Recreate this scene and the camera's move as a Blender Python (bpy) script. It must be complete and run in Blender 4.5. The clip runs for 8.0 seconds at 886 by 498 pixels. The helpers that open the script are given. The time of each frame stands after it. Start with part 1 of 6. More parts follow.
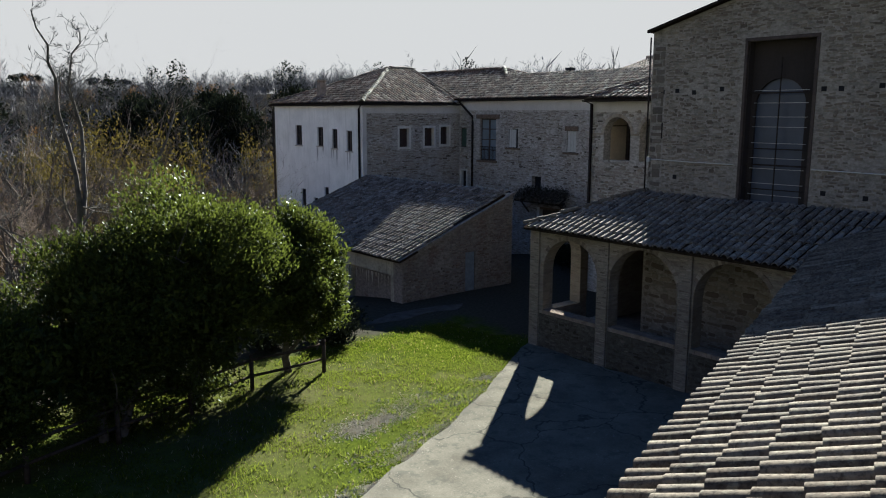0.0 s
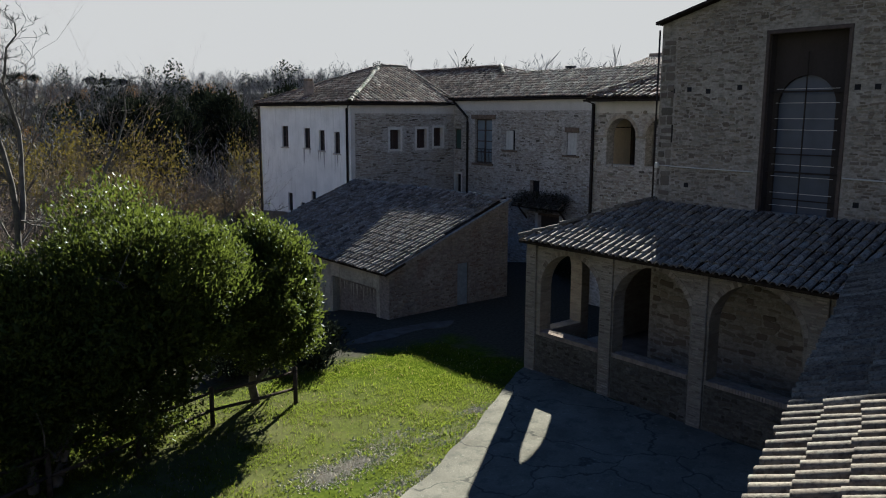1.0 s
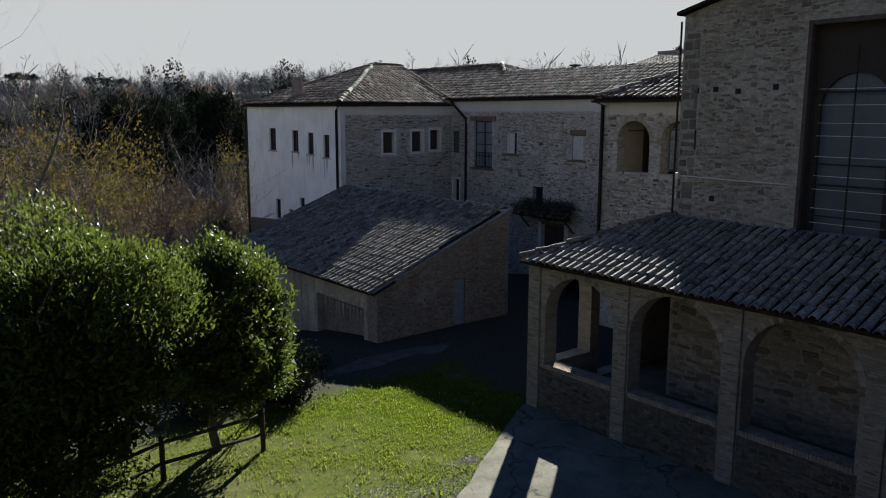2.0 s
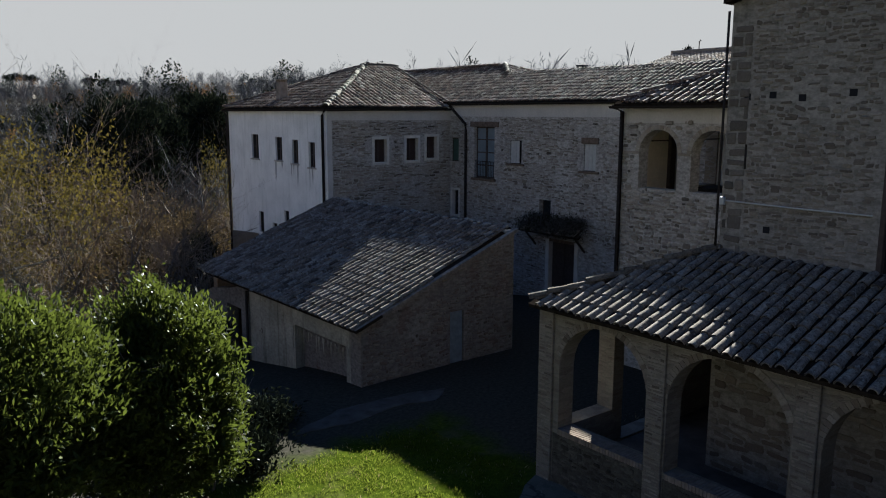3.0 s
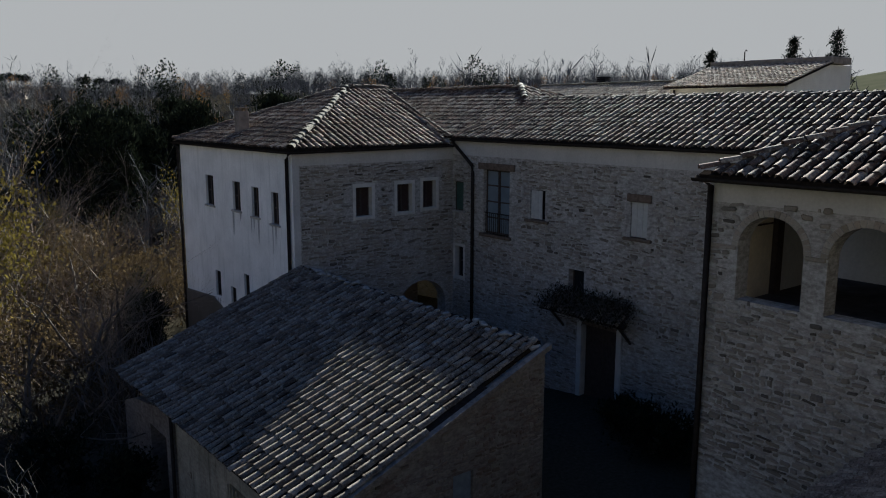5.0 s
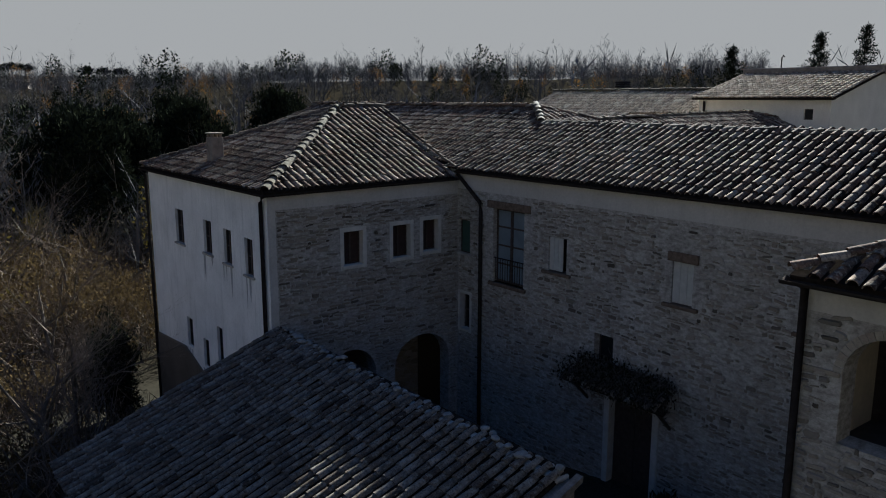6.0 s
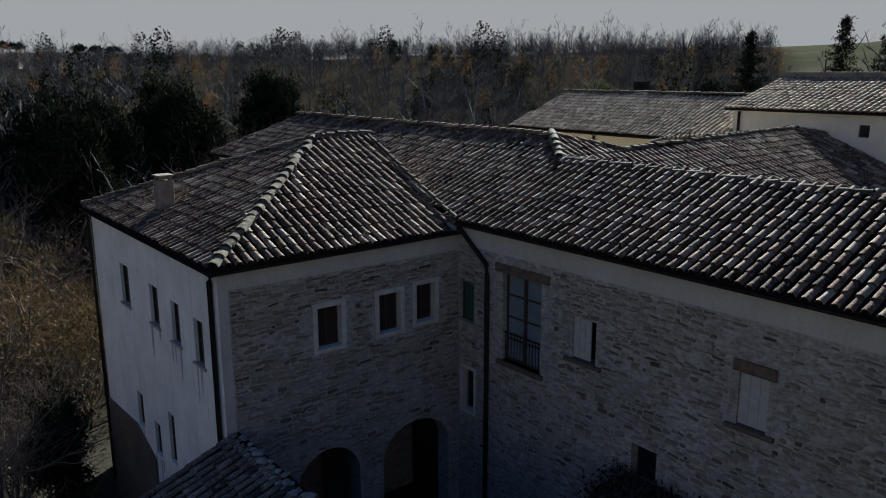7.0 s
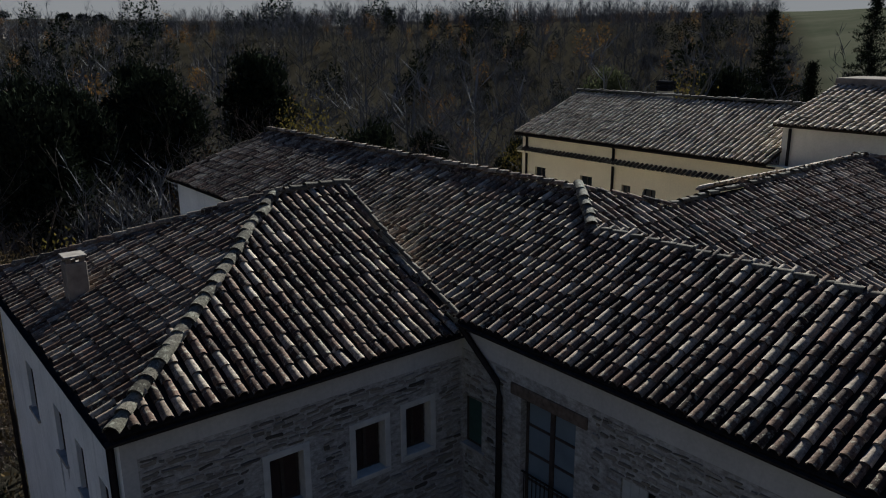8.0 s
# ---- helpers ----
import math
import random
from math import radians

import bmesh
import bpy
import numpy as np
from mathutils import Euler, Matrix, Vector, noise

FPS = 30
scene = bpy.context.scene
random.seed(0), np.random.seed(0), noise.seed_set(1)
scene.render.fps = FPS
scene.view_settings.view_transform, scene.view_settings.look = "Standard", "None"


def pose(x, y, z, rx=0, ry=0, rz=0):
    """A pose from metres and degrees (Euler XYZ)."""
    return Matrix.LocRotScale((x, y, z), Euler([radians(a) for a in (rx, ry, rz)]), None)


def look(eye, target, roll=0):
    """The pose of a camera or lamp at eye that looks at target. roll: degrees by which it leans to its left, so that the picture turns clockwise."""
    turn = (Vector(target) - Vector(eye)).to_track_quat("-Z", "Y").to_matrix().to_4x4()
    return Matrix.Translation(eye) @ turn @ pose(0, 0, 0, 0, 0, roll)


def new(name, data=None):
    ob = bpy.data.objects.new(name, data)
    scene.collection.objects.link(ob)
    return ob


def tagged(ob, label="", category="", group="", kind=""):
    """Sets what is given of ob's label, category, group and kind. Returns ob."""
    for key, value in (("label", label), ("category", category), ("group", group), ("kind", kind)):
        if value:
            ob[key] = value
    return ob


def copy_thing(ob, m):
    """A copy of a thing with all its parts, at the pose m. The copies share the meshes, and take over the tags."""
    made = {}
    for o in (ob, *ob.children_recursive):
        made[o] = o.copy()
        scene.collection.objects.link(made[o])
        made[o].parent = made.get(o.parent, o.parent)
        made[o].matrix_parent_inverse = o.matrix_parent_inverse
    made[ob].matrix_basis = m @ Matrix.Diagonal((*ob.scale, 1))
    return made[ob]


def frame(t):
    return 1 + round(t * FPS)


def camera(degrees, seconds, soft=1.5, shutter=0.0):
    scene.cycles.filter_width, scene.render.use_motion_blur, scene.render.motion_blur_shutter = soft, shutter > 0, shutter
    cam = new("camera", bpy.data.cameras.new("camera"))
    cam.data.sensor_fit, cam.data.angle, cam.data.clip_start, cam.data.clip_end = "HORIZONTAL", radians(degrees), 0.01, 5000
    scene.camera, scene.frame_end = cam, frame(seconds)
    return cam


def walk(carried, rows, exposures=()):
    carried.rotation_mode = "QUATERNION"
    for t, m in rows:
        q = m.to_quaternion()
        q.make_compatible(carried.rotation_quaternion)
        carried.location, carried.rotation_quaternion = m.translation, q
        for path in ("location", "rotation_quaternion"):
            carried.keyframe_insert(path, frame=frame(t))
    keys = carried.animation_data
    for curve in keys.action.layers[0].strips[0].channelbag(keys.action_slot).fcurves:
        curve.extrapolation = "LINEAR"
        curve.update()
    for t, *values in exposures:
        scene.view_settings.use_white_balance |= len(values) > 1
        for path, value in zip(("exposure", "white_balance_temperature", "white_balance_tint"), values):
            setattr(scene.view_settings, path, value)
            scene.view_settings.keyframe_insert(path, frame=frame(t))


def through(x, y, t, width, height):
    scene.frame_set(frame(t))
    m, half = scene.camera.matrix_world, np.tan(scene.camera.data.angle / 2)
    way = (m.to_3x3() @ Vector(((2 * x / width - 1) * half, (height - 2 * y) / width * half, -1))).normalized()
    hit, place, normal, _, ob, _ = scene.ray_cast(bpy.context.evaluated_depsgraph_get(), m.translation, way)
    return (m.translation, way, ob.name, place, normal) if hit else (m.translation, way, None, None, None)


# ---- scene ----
# World axes follow the walls of the convent: x away from the yard, y along the facades.
cam = camera(59.0, 8.0, 1.1)
PATH = [
    (0.0, 0.000, 0.000, 7.600, -9.735, -0.190, -39.000),
    (0.5, 0.968, 0.844, 7.590, -9.749, -0.199, -38.997),
    (1.0, 1.863, 1.657, 7.657, -9.783, -0.175, -38.970),
    (1.5, 2.769, 2.552, 7.679, -9.821, -0.155, -38.895),
    (3.0, 6.401, 6.466, 7.962, -9.765, -0.139, -38.636),
    (3.5, 7.690, 8.064, 8.043, -9.756, -0.181, -38.656),
    (4.0, 9.098, 9.721, 8.377, -9.760, -0.177, -38.608),
    (4.5, 10.389, 11.383, 8.953, -9.848, -0.089, -38.650),
    (6.0, 14.597, 16.448, 10.900, -10.942, -0.057, -37.955),
    (6.5, 16.185, 18.417, 11.709, -11.810, 0.022, -37.944),
    (7.0, 17.869, 20.512, 12.572, -12.788, 0.192, -37.958),
    (7.5, 19.661, 22.731, 13.416, -13.899, 0.394, -38.042),
    (8.0, 21.511, 25.175, 14.281, -15.245, 0.348, -38.212),
]
EXPOSURES = [(0.0, 3.08, 4900, 8), (1.5, 2.92, 4900, 8), (4.0, 2.70, 4850, 8), (6.0, 2.24, 4800, 8), (7.2, 2.08, 4750, 8), (8.0, 1.66, 4750, 8)]
walk(cam, [(t, pose(x, y, z, 90 + pitch, roll, yaw)) for t, x, y, z, pitch, roll, yaw in PATH], EXPOSURES)

# ---- light: low winter sun ahead of the camera ----
SUN_WAY = Vector((1.0, 0.76, 0.572)).normalized()          # towards the sun
SUN_EL = math.asin(SUN_WAY.z)
SUN_AZ = math.atan2(SUN_WAY.x, SUN_WAY.y)                    # clockwise from +y
world = bpy.data.worlds.new("sky")
scene.world = world
world.use_nodes = True
nt = world.node_tree
sky = nt.nodes.new("ShaderNodeTexSky")
sky.sky_type, sky.sun_disc = "NISHITA", False
sky.sun_elevation, sky.sun_rotation = SUN_EL, SUN_AZ
sky.air_density, sky.dust_density, sky.ozone_density = 1.0, 1.5, 1.0
back = nt.nodes["Background"]
back.inputs["Strength"].default_value = 0.06
# thin high haze: the glare round the sun is evened out, the rest stays blue
haze = nt.nodes.new("ShaderNodeMix")
haze.data_type, haze.blend_type = "RGBA", "DARKEN"
haze.inputs[0].default_value, haze.inputs[7].default_value = 1.0, (1.60, 1.33, 0.99, 1)
glow = nt.nodes.new("ShaderNodeVectorMath")
glow.operation = "SCALE"
glow.inputs["Scale"].default_value = 2.3
nt.links.new(sky.outputs[0], glow.inputs[0])
nt.links.new(glow.outputs[0], haze.inputs[6])
# pale towards the horizon, deep towards the zenith
way = nt.nodes.new("ShaderNodeTexCoord")
sep = nt.nodes.new("ShaderNodeSeparateXYZ")
nt.links.new(way.outputs["Generated"], sep.inputs[0])
fade = nt.nodes.new("ShaderNodeValToRGB")
fade.color_ramp.interpolation = "EASE"
fade.color_ramp.elements[0].position, fade.color_ramp.elements[0].color = 0.145, (1, 1, 1, 1)
fade.color_ramp.elements[1].position, fade.color_ramp.elements[1].color = 0.48, (0.100, 0.228, 0.64, 1)
nt.links.new(sep.outputs["Z"], fade.inputs[0])
deep = nt.nodes.new("ShaderNodeVectorMath")
deep.operation = "MULTIPLY"
nt.links.new(haze.outputs[2], deep.inputs[0])
nt.links.new(fade.outputs[0], deep.inputs[1])
nt.links.new(deep.outputs[0], back.inputs[0])
sun = new("sun", bpy.data.lights.new("sun", "SUN"))
sun.data.energy, sun.data.angle, sun.data.color = 5.0, radians(0.6), (1.0, 0.84, 0.59)
sun.matrix_world = look(Vector((0, 0, 60)) + SUN_WAY * 50, Vector((0, 0, 60)))

# ---- materials ----
def mat_base(name):
    m = bpy.data.materials.new(name)
    m.use_nodes = True
    return m, m.node_tree, m.node_tree.nodes["Principled BSDF"]


def node(nt, kind, **inputs):
    n = nt.nodes.new(kind)
    for k, v in inputs.items():
        n.inputs[k.replace("_", " ")].default_value = v
    return n


def ramp(nt, fac, stops):
    r = nt.nodes.new("ShaderNodeValToRGB")
    while len(r.color_ramp.elements) < len(stops):
        r.color_ramp.elements.new(0.5)
    for e, (p, c) in zip(r.color_ramp.elements, stops):
        e.position, e.color = p, (*c, 1) if len(c) == 3 else c
    nt.links.new(fac, r.inputs[0])
    return r.outputs[0]


def noise_tex(nt, vec, scale, detail=4.0, rough=0.6):
    n = node(nt, "ShaderNodeTexNoise", Scale=scale, Detail=detail, Roughness=rough)
    nt.links.new(vec, n.inputs["Vector"])
    return n.outputs["Fac"]


def mix(nt, fac, a, b, kind="MIX"):
    n = nt.nodes.new("ShaderNodeMix")
    n.data_type, n.blend_type = "RGBA", kind
    for sock, v in ((n.inputs[0], fac), (n.inputs[6], a), (n.inputs[7], b)):
        if isinstance(v, (int, float)):
            sock.default_value = v
        elif isinstance(v, tuple):
            sock.default_value = (*v, 1)
        else:
            nt.links.new(v, sock)
    return n.outputs[2]


def bump(nt, bsdf, height, strength=0.5, dist=0.02):
    b = node(nt, "ShaderNodeBump", Strength=strength, Distance=dist)
    nt.links.new(height, b.inputs["Height"])
    nt.links.new(b.outputs[0], bsdf.inputs["Normal"])


def coords(nt, scale=(1, 1, 1)):
    t = nt.nodes.new("ShaderNodeTexCoord")
    mp = nt.nodes.new("ShaderNodeMapping")
    mp.inputs["Scale"].default_value = scale
    nt.links.new(t.outputs["Object"], mp.inputs[0])
    return mp.outputs[0]


def piece_random(nt):
    """A random number for each piece, whether an object of its own or an island of a joined mesh."""
    oi, ge = nt.nodes.new("ShaderNodeObjectInfo"), nt.nodes.new("ShaderNodeNewGeometry")
    add = nt.nodes.new("ShaderNodeMath")
    add.operation = "ADD"
    nt.links.new(oi.outputs["Random"], add.inputs[0])
    nt.links.new(ge.outputs["Random Per Island"], add.inputs[1])
    fr = nt.nodes.new("ShaderNodeMath")
    fr.operation = "FRACT"
    nt.links.new(add.outputs[0], fr.inputs[0])
    return fr.outputs[0]


def plain(name, col, rough=0.8, metal=0.0, vary=0.25, scale=6.0, bumps=0.0):
    m, nt, b = mat_base(name)
    v = coords(nt)
    f = noise_tex(nt, v, scale)
    lo, hi = tuple(c * (1 - vary) for c in col), tuple(min(1, c * (1 + vary)) for c in col)
    nt.links.new(ramp(nt, f, [(0.3, lo), (0.7, hi)]), b.inputs["Base Color"])
    b.inputs["Roughness"].default_value, b.inputs["Metallic"].default_value = rough, metal
    b.inputs["Specular IOR Level"].default_value = 0.0 if rough > 0.8 else 0.4
    if bumps:
        bump(nt, b, noise_tex(nt, v, scale * 6), 0.5, bumps)
    return m


def stone_mat(name, cols, mortar, sx=4.0, sz=9.0, joint=0.06, depth=0.02):
    """Rubble masonry: uneven flat stones in rough courses with wide mortar, stained in large patches."""
    m, nt, b = mat_base(name)
    v = coords(nt, (sx, sx, sz))
    warp = node(nt, "ShaderNodeTexNoise", Scale=0.6, Detail=2.0)
    nt.links.new(v, warp.inputs["Vector"])
    add = nt.nodes.new("ShaderNodeVectorMath")
    add.operation = "MULTIPLY_ADD"
    add.inputs[1].default_value = (0.9, 0.9, 0.9)
    nt.links.new(warp.outputs["Color"], add.inputs[0])
    nt.links.new(v, add.inputs[2])
    vo = node(nt, "ShaderNodeTexVoronoi", Scale=1.0)
    vd = node(nt, "ShaderNodeTexVoronoi", Scale=1.0)
    vd.feature = "DISTANCE_TO_EDGE"
    for n in (vo, vd):
        nt.links.new(add.outputs[0], n.inputs["Vector"])
    sep = nt.nodes.new("ShaderNodeSeparateColor")
    nt.links.new(vo.outputs["Color"], sep.inputs[0])
    stones = ramp(nt, sep.outputs[0], [(i / (len(cols) - 1), c) for i, c in enumerate(cols)])
    edge = ramp(nt, vd.outputs["Distance"], [(joint * 0.5, (0, 0, 0)), (joint * 1.6, (1, 1, 1))])
    raw = coords(nt)
    col = mix(nt, edge, mortar, stones)
    big = noise_tex(nt, raw, 0.45, 5.0)
    col = mix(nt, 0.6, col, ramp(nt, big, [(0.3, (0.45, 0.43, 0.40)), (0.7, (1, 1, 1))]), "MULTIPLY")
    fine = noise_tex(nt, raw, 22.0, 5.0)
    col = mix(nt, 0.5, col, ramp(nt, fine, [(0.25, (0.55, 0.55, 0.55)), (0.75, (1, 1, 1))]), "MULTIPLY")
    nt.links.new(col, b.inputs["Base Color"])
    b.inputs["Roughness"].default_value, b.inputs["Specular IOR Level"].default_value = 0.92, 0.0
    h = mix(nt, 0.25, edge, fine)
    bump(nt, b, h, 0.8, depth)
    return m


def plaster_mat(name, col, stain, streaks=0.6, patch=0.0, patch_col=(0.3, 0.27, 0.22), grit=0.0):
    """Old lime plaster with blotches, vertical rain streaks and, if asked, bare patches."""
    m, nt, b = mat_base(name)
    raw = coords(nt)
    big, fine = noise_tex(nt, raw, 0.7, 6.0, 0.65), noise_tex(nt, raw, 14.0, 5.0)
    streak = noise_tex(nt, coords(nt, (3.2, 3.2, 0.28)), 1.4, 5.0, 0.7)
    c = mix(nt, ramp(nt, big, [(0.35, (0, 0, 0)), (0.75, (0.7, 0.7, 0.7))]), col, stain)
    c = mix(nt, ramp(nt, streak, [(0.52, (0, 0, 0)), (0.72, (streaks, streaks, streaks))]), c, stain)
    if patch:
        c = mix(nt, ramp(nt, noise_tex(nt, raw, 0.9, 8.0, 0.7), [(1 - patch, (0, 0, 0)), (1.02 - patch, (1, 1, 1))]), c, patch_col)
    c = mix(nt, 0.35 + grit * 0.4, c, ramp(nt, fine, [(0.3, (0.6, 0.6, 0.6)), (0.7, (1, 1, 1))]), "MULTIPLY")
    if grit:
        c = mix(nt, grit, c, ramp(nt, noise_tex(nt, coords(nt, (1, 1, 2.2)), 5.0, 7.0, 0.75), [(0.38, (0.4, 0.39, 0.37)), (0.6, (1, 1, 1))]), "MULTIPLY")
    nt.links.new(c, b.inputs["Base Color"])
    b.inputs["Roughness"].default_value, b.inputs["Specular IOR Level"].default_value = 0.9, 0.0
    bump(nt, b, fine, 0.4, 0.01)
    return m


def tile_mat(name, cols, lichen=(0.42, 0.40, 0.33), amount=0.55):
    """Old clay roof tiles, each of its own colour, weathered and spotted with lichen."""
    m, nt, b = mat_base(name)
    raw = coords(nt)
    c = ramp(nt, piece_random(nt), [(i / (len(cols) - 1), k) for i, k in enumerate(cols)])
    ge = nt.nodes.new("ShaderNodeNewGeometry")
    spots = noise_tex(nt, ge.outputs["Position"], 9.0, 6.0, 0.7)
    dark = noise_tex(nt, ge.outputs["Position"], 3.1, 5.0, 0.7)
    c = mix(nt, ramp(nt, dark, [(0.36, (0.6, 0.6, 0.6)), (0.55, (0, 0, 0))]), c, (0.05, 0.045, 0.038))
    fine = noise_tex(nt, ge.outputs["Position"], 21.0, 5.0, 0.75)
    c = mix(nt, 0.85, c, ramp(nt, fine, [(0.38, (0.30, 0.29, 0.28)), (0.52, (0.95, 0.95, 0.95)), (0.64, (1, 1, 1))]), "MULTIPLY")
    c = mix(nt, ramp(nt, spots, [(0.54, (0, 0, 0)), (0.62, (amount, amount, amount))]), c, lichen)
    nt.links.new(c, b.inputs["Base Color"])
    b.inputs["Roughness"].default_value = 0.85
    b.inputs["Specular IOR Level"].default_value = 0.02
    bump(nt, b, spots, 0.55, 0.014)
    return m


STONE_WALL = stone_mat("rubble_stone", [(0.22, 0.19, 0.14), (0.38, 0.33, 0.25), (0.30, 0.25, 0.18), (0.44, 0.40, 0.33)], (0.36, 0.33, 0.28), 3.6, 9.0)
STONE_CHURCH = stone_mat("church_stone", [(0.20, 0.17, 0.13), (0.30, 0.26, 0.20), (0.26, 0.22, 0.16), (0.36, 0.32, 0.26)], (0.26, 0.23, 0.19), 3.0, 8.0, 0.04)
STONE_LOG = stone_mat("yellow_brick", [(0.20, 0.178, 0.145), (0.27, 0.245, 0.20), (0.18, 0.158, 0.128)], (0.22, 0.20, 0.17), 3.6, 15.0, 0.05, 0.012)
STONE_BARN = stone_mat("barn_stone", [(0.24, 0.18, 0.13), (0.36, 0.28, 0.20), (0.30, 0.20, 0.14)], (0.30, 0.25, 0.20), 3.2, 8.0)
def piece_mat(name, cols, rough=0.9):
    """Single stones or bricks: each its own colour, mottled and stained."""
    m, nt, b = mat_base(name)
    ge = nt.nodes.new("ShaderNodeNewGeometry")
    p = ge.outputs["Position"]
    c = ramp(nt, piece_random(nt), [(i / (len(cols) - 1), k) for i, k in enumerate(cols)])
    fine, big = noise_tex(nt, p, 26.0, 5.0, 0.7), noise_tex(nt, p, 0.5, 5.0)
    c = mix(nt, 0.6, c, ramp(nt, fine, [(0.3, (0.5, 0.5, 0.5)), (0.7, (1, 1, 1))]), "MULTIPLY")
    c = mix(nt, 0.55, c, ramp(nt, big, [(0.3, (0.45, 0.43, 0.40)), (0.7, (1, 1, 1))]), "MULTIPLY")
    nt.links.new(c, b.inputs["Base Color"])
    b.inputs["Roughness"].default_value, b.inputs["Specular IOR Level"].default_value = rough, 0.0
    bump(nt, b, fine, 0.6, 0.012)
    return m


PIECE_WALL = piece_mat("wall_stones", [(0.10, 0.088, 0.072), (0.40, 0.37, 0.32), (0.27, 0.24, 0.20), (0.46, 0.43, 0.375), (0.33, 0.29, 0.235), (0.20, 0.175, 0.145), (0.42, 0.385, 0.33), (0.36, 0.325, 0.275)])
PIECE_CHURCH = piece_mat("church_stones", [(0.12, 0.105, 0.085), (0.28, 0.245, 0.195), (0.19, 0.16, 0.125), (0.33, 0.30, 0.25), (0.15, 0.13, 0.105), (0.24, 0.21, 0.17)])
PIECE_BRICK = piece_mat("loggia_bricks", [(0.13, 0.112, 0.09), (0.29, 0.26, 0.215), (0.19, 0.16, 0.128), (0.33, 0.30, 0.25)])
PIECE_BARN = piece_mat("barn_stones", [(0.13, 0.105, 0.085), (0.26, 0.225, 0.185), (0.18, 0.14, 0.11), (0.29, 0.265, 0.225)])
MORTAR_WALL = plaster_mat("lime_mortar", (0.52, 0.495, 0.45), (0.32, 0.30, 0.27), 0.5, grit=0.8)
MORTAR_CHURCH = plaster_mat("brown_mortar", (0.34, 0.315, 0.27), (0.20, 0.185, 0.16), 0.5, grit=0.7)
MORTAR_BARN = plaster_mat("barn_mortar", (0.27, 0.24, 0.21), (0.13, 0.112, 0.098), 0.5, 0.42, (0.19, 0.15, 0.125), 0.7)
WHITE = plaster_mat("white_plaster", (0.80, 0.80, 0.79), (0.52, 0.53, 0.52), 0.8)
BAND = plaster_mat("grey_plaster_band", (0.52, 0.50, 0.46), (0.36, 0.34, 0.31), 0.4)
PALE_PLASTER = plaster_mat("pale_plaster", (0.66, 0.64, 0.58), (0.48, 0.46, 0.42), 0.3)
PIECE_BASE = piece_mat("damp_base_stones", [(0.045, 0.042, 0.033), (0.11, 0.10, 0.082), (0.07, 0.064, 0.052), (0.15, 0.135, 0.11)])
QUOIN = piece_mat("dark_corner_stones", [(0.10, 0.09, 0.075), (0.19, 0.17, 0.14), (0.14, 0.12, 0.10), (0.24, 0.21, 0.17)])
ARCH_BRICK = piece_mat("arch_bricks", [(0.30, 0.26, 0.20), (0.44, 0.40, 0.33), (0.36, 0.31, 0.25), (0.48, 0.44, 0.37)])
CREAM = plaster_mat("cream_plaster", (0.80, 0.71, 0.50), (0.66, 0.57, 0.40), 0.3)
BARN_PLASTER = plaster_mat("barn_plaster", (0.42, 0.39, 0.31), (0.13, 0.12, 0.095), 0.95, 0.34, (0.16, 0.135, 0.105), 0.45)
# ochre plaster, lightened so that the gallery's warm light is in its colour
INNER = plaster_mat("room_plaster", (0.76, 0.65, 0.44), (0.45, 0.38, 0.28), 0.3)
TILE = tile_mat("clay_tile", [(0.020, 0.013, 0.010), (0.18, 0.119, 0.083), (0.044, 0.028, 0.020), (0.35, 0.27, 0.197), (0.080, 0.047, 0.033), (0.42, 0.345, 0.262), (0.031, 0.020, 0.0145), (0.205, 0.133, 0.092), (0.056, 0.036, 0.027)], (0.43, 0.385, 0.285), 0.5)
TILE_PALE = tile_mat("pale_clay_tile", [(0.058, 0.047, 0.034), (0.135, 0.112, 0.082), (0.088, 0.070, 0.050), (0.17, 0.145, 0.108)], (0.16, 0.15, 0.11), 0.5)
TILE_LOG = tile_mat("grey_clay_tile", [(0.12, 0.10, 0.082), (0.19, 0.165, 0.135), (0.15, 0.125, 0.10), (0.24, 0.21, 0.175), (0.10, 0.08, 0.066)], (0.28, 0.265, 0.22), 0.5)
TILE_MID = tile_mat("barn_clay_tile", [(0.051, 0.041, 0.034), (0.187, 0.162, 0.132), (0.102, 0.081, 0.064), (0.238, 0.212, 0.183), (0.145, 0.115, 0.089)], (0.28, 0.27, 0.24), 0.5)
# pale tile, brightened further to carry the sun on these roofs
TILE_FAR = tile_mat("pale_sunlit_tile", [(0.15, 0.112, 0.08), (0.52, 0.415, 0.30), (0.30, 0.225, 0.16), (0.64, 0.54, 0.41), (0.21, 0.155, 0.11)], (0.50, 0.47, 0.37), 0.4)
RIDGE = tile_mat("mossy_ridge_tile", [(0.055, 0.047, 0.036), (0.15, 0.135, 0.10), (0.085, 0.072, 0.055), (0.19, 0.165, 0.125)], (0.27, 0.255, 0.195), 0.75)
TILE_FLAT = plain("weathered_tile", (0.075, 0.062, 0.052), 0.9, 0, 0.4, 3.0, 0.01)
# bed blackened so that the shade between the tiles is in its colour
TILE_BED = plain("shaded_tile_bed", (0.022, 0.018, 0.015), 0.95, 0, 0.4, 9.0, 0.01)
METAL = plain("dark_gutter_metal", (0.030, 0.026, 0.024), 0.85, 0.0, 0.3)
WOOD = plain("dark_wood", (0.042, 0.030, 0.023), 0.7, 0, 0.4, 9.0, 0.004)
LINTEL = plain("weathered_oak", (0.13, 0.10, 0.075), 0.85, 0, 0.35, 9.0, 0.006)
SURROUND = plain("pale_stone_surround", (0.48, 0.46, 0.41), 0.85, 0, 0.15, 4.0, 0.004)
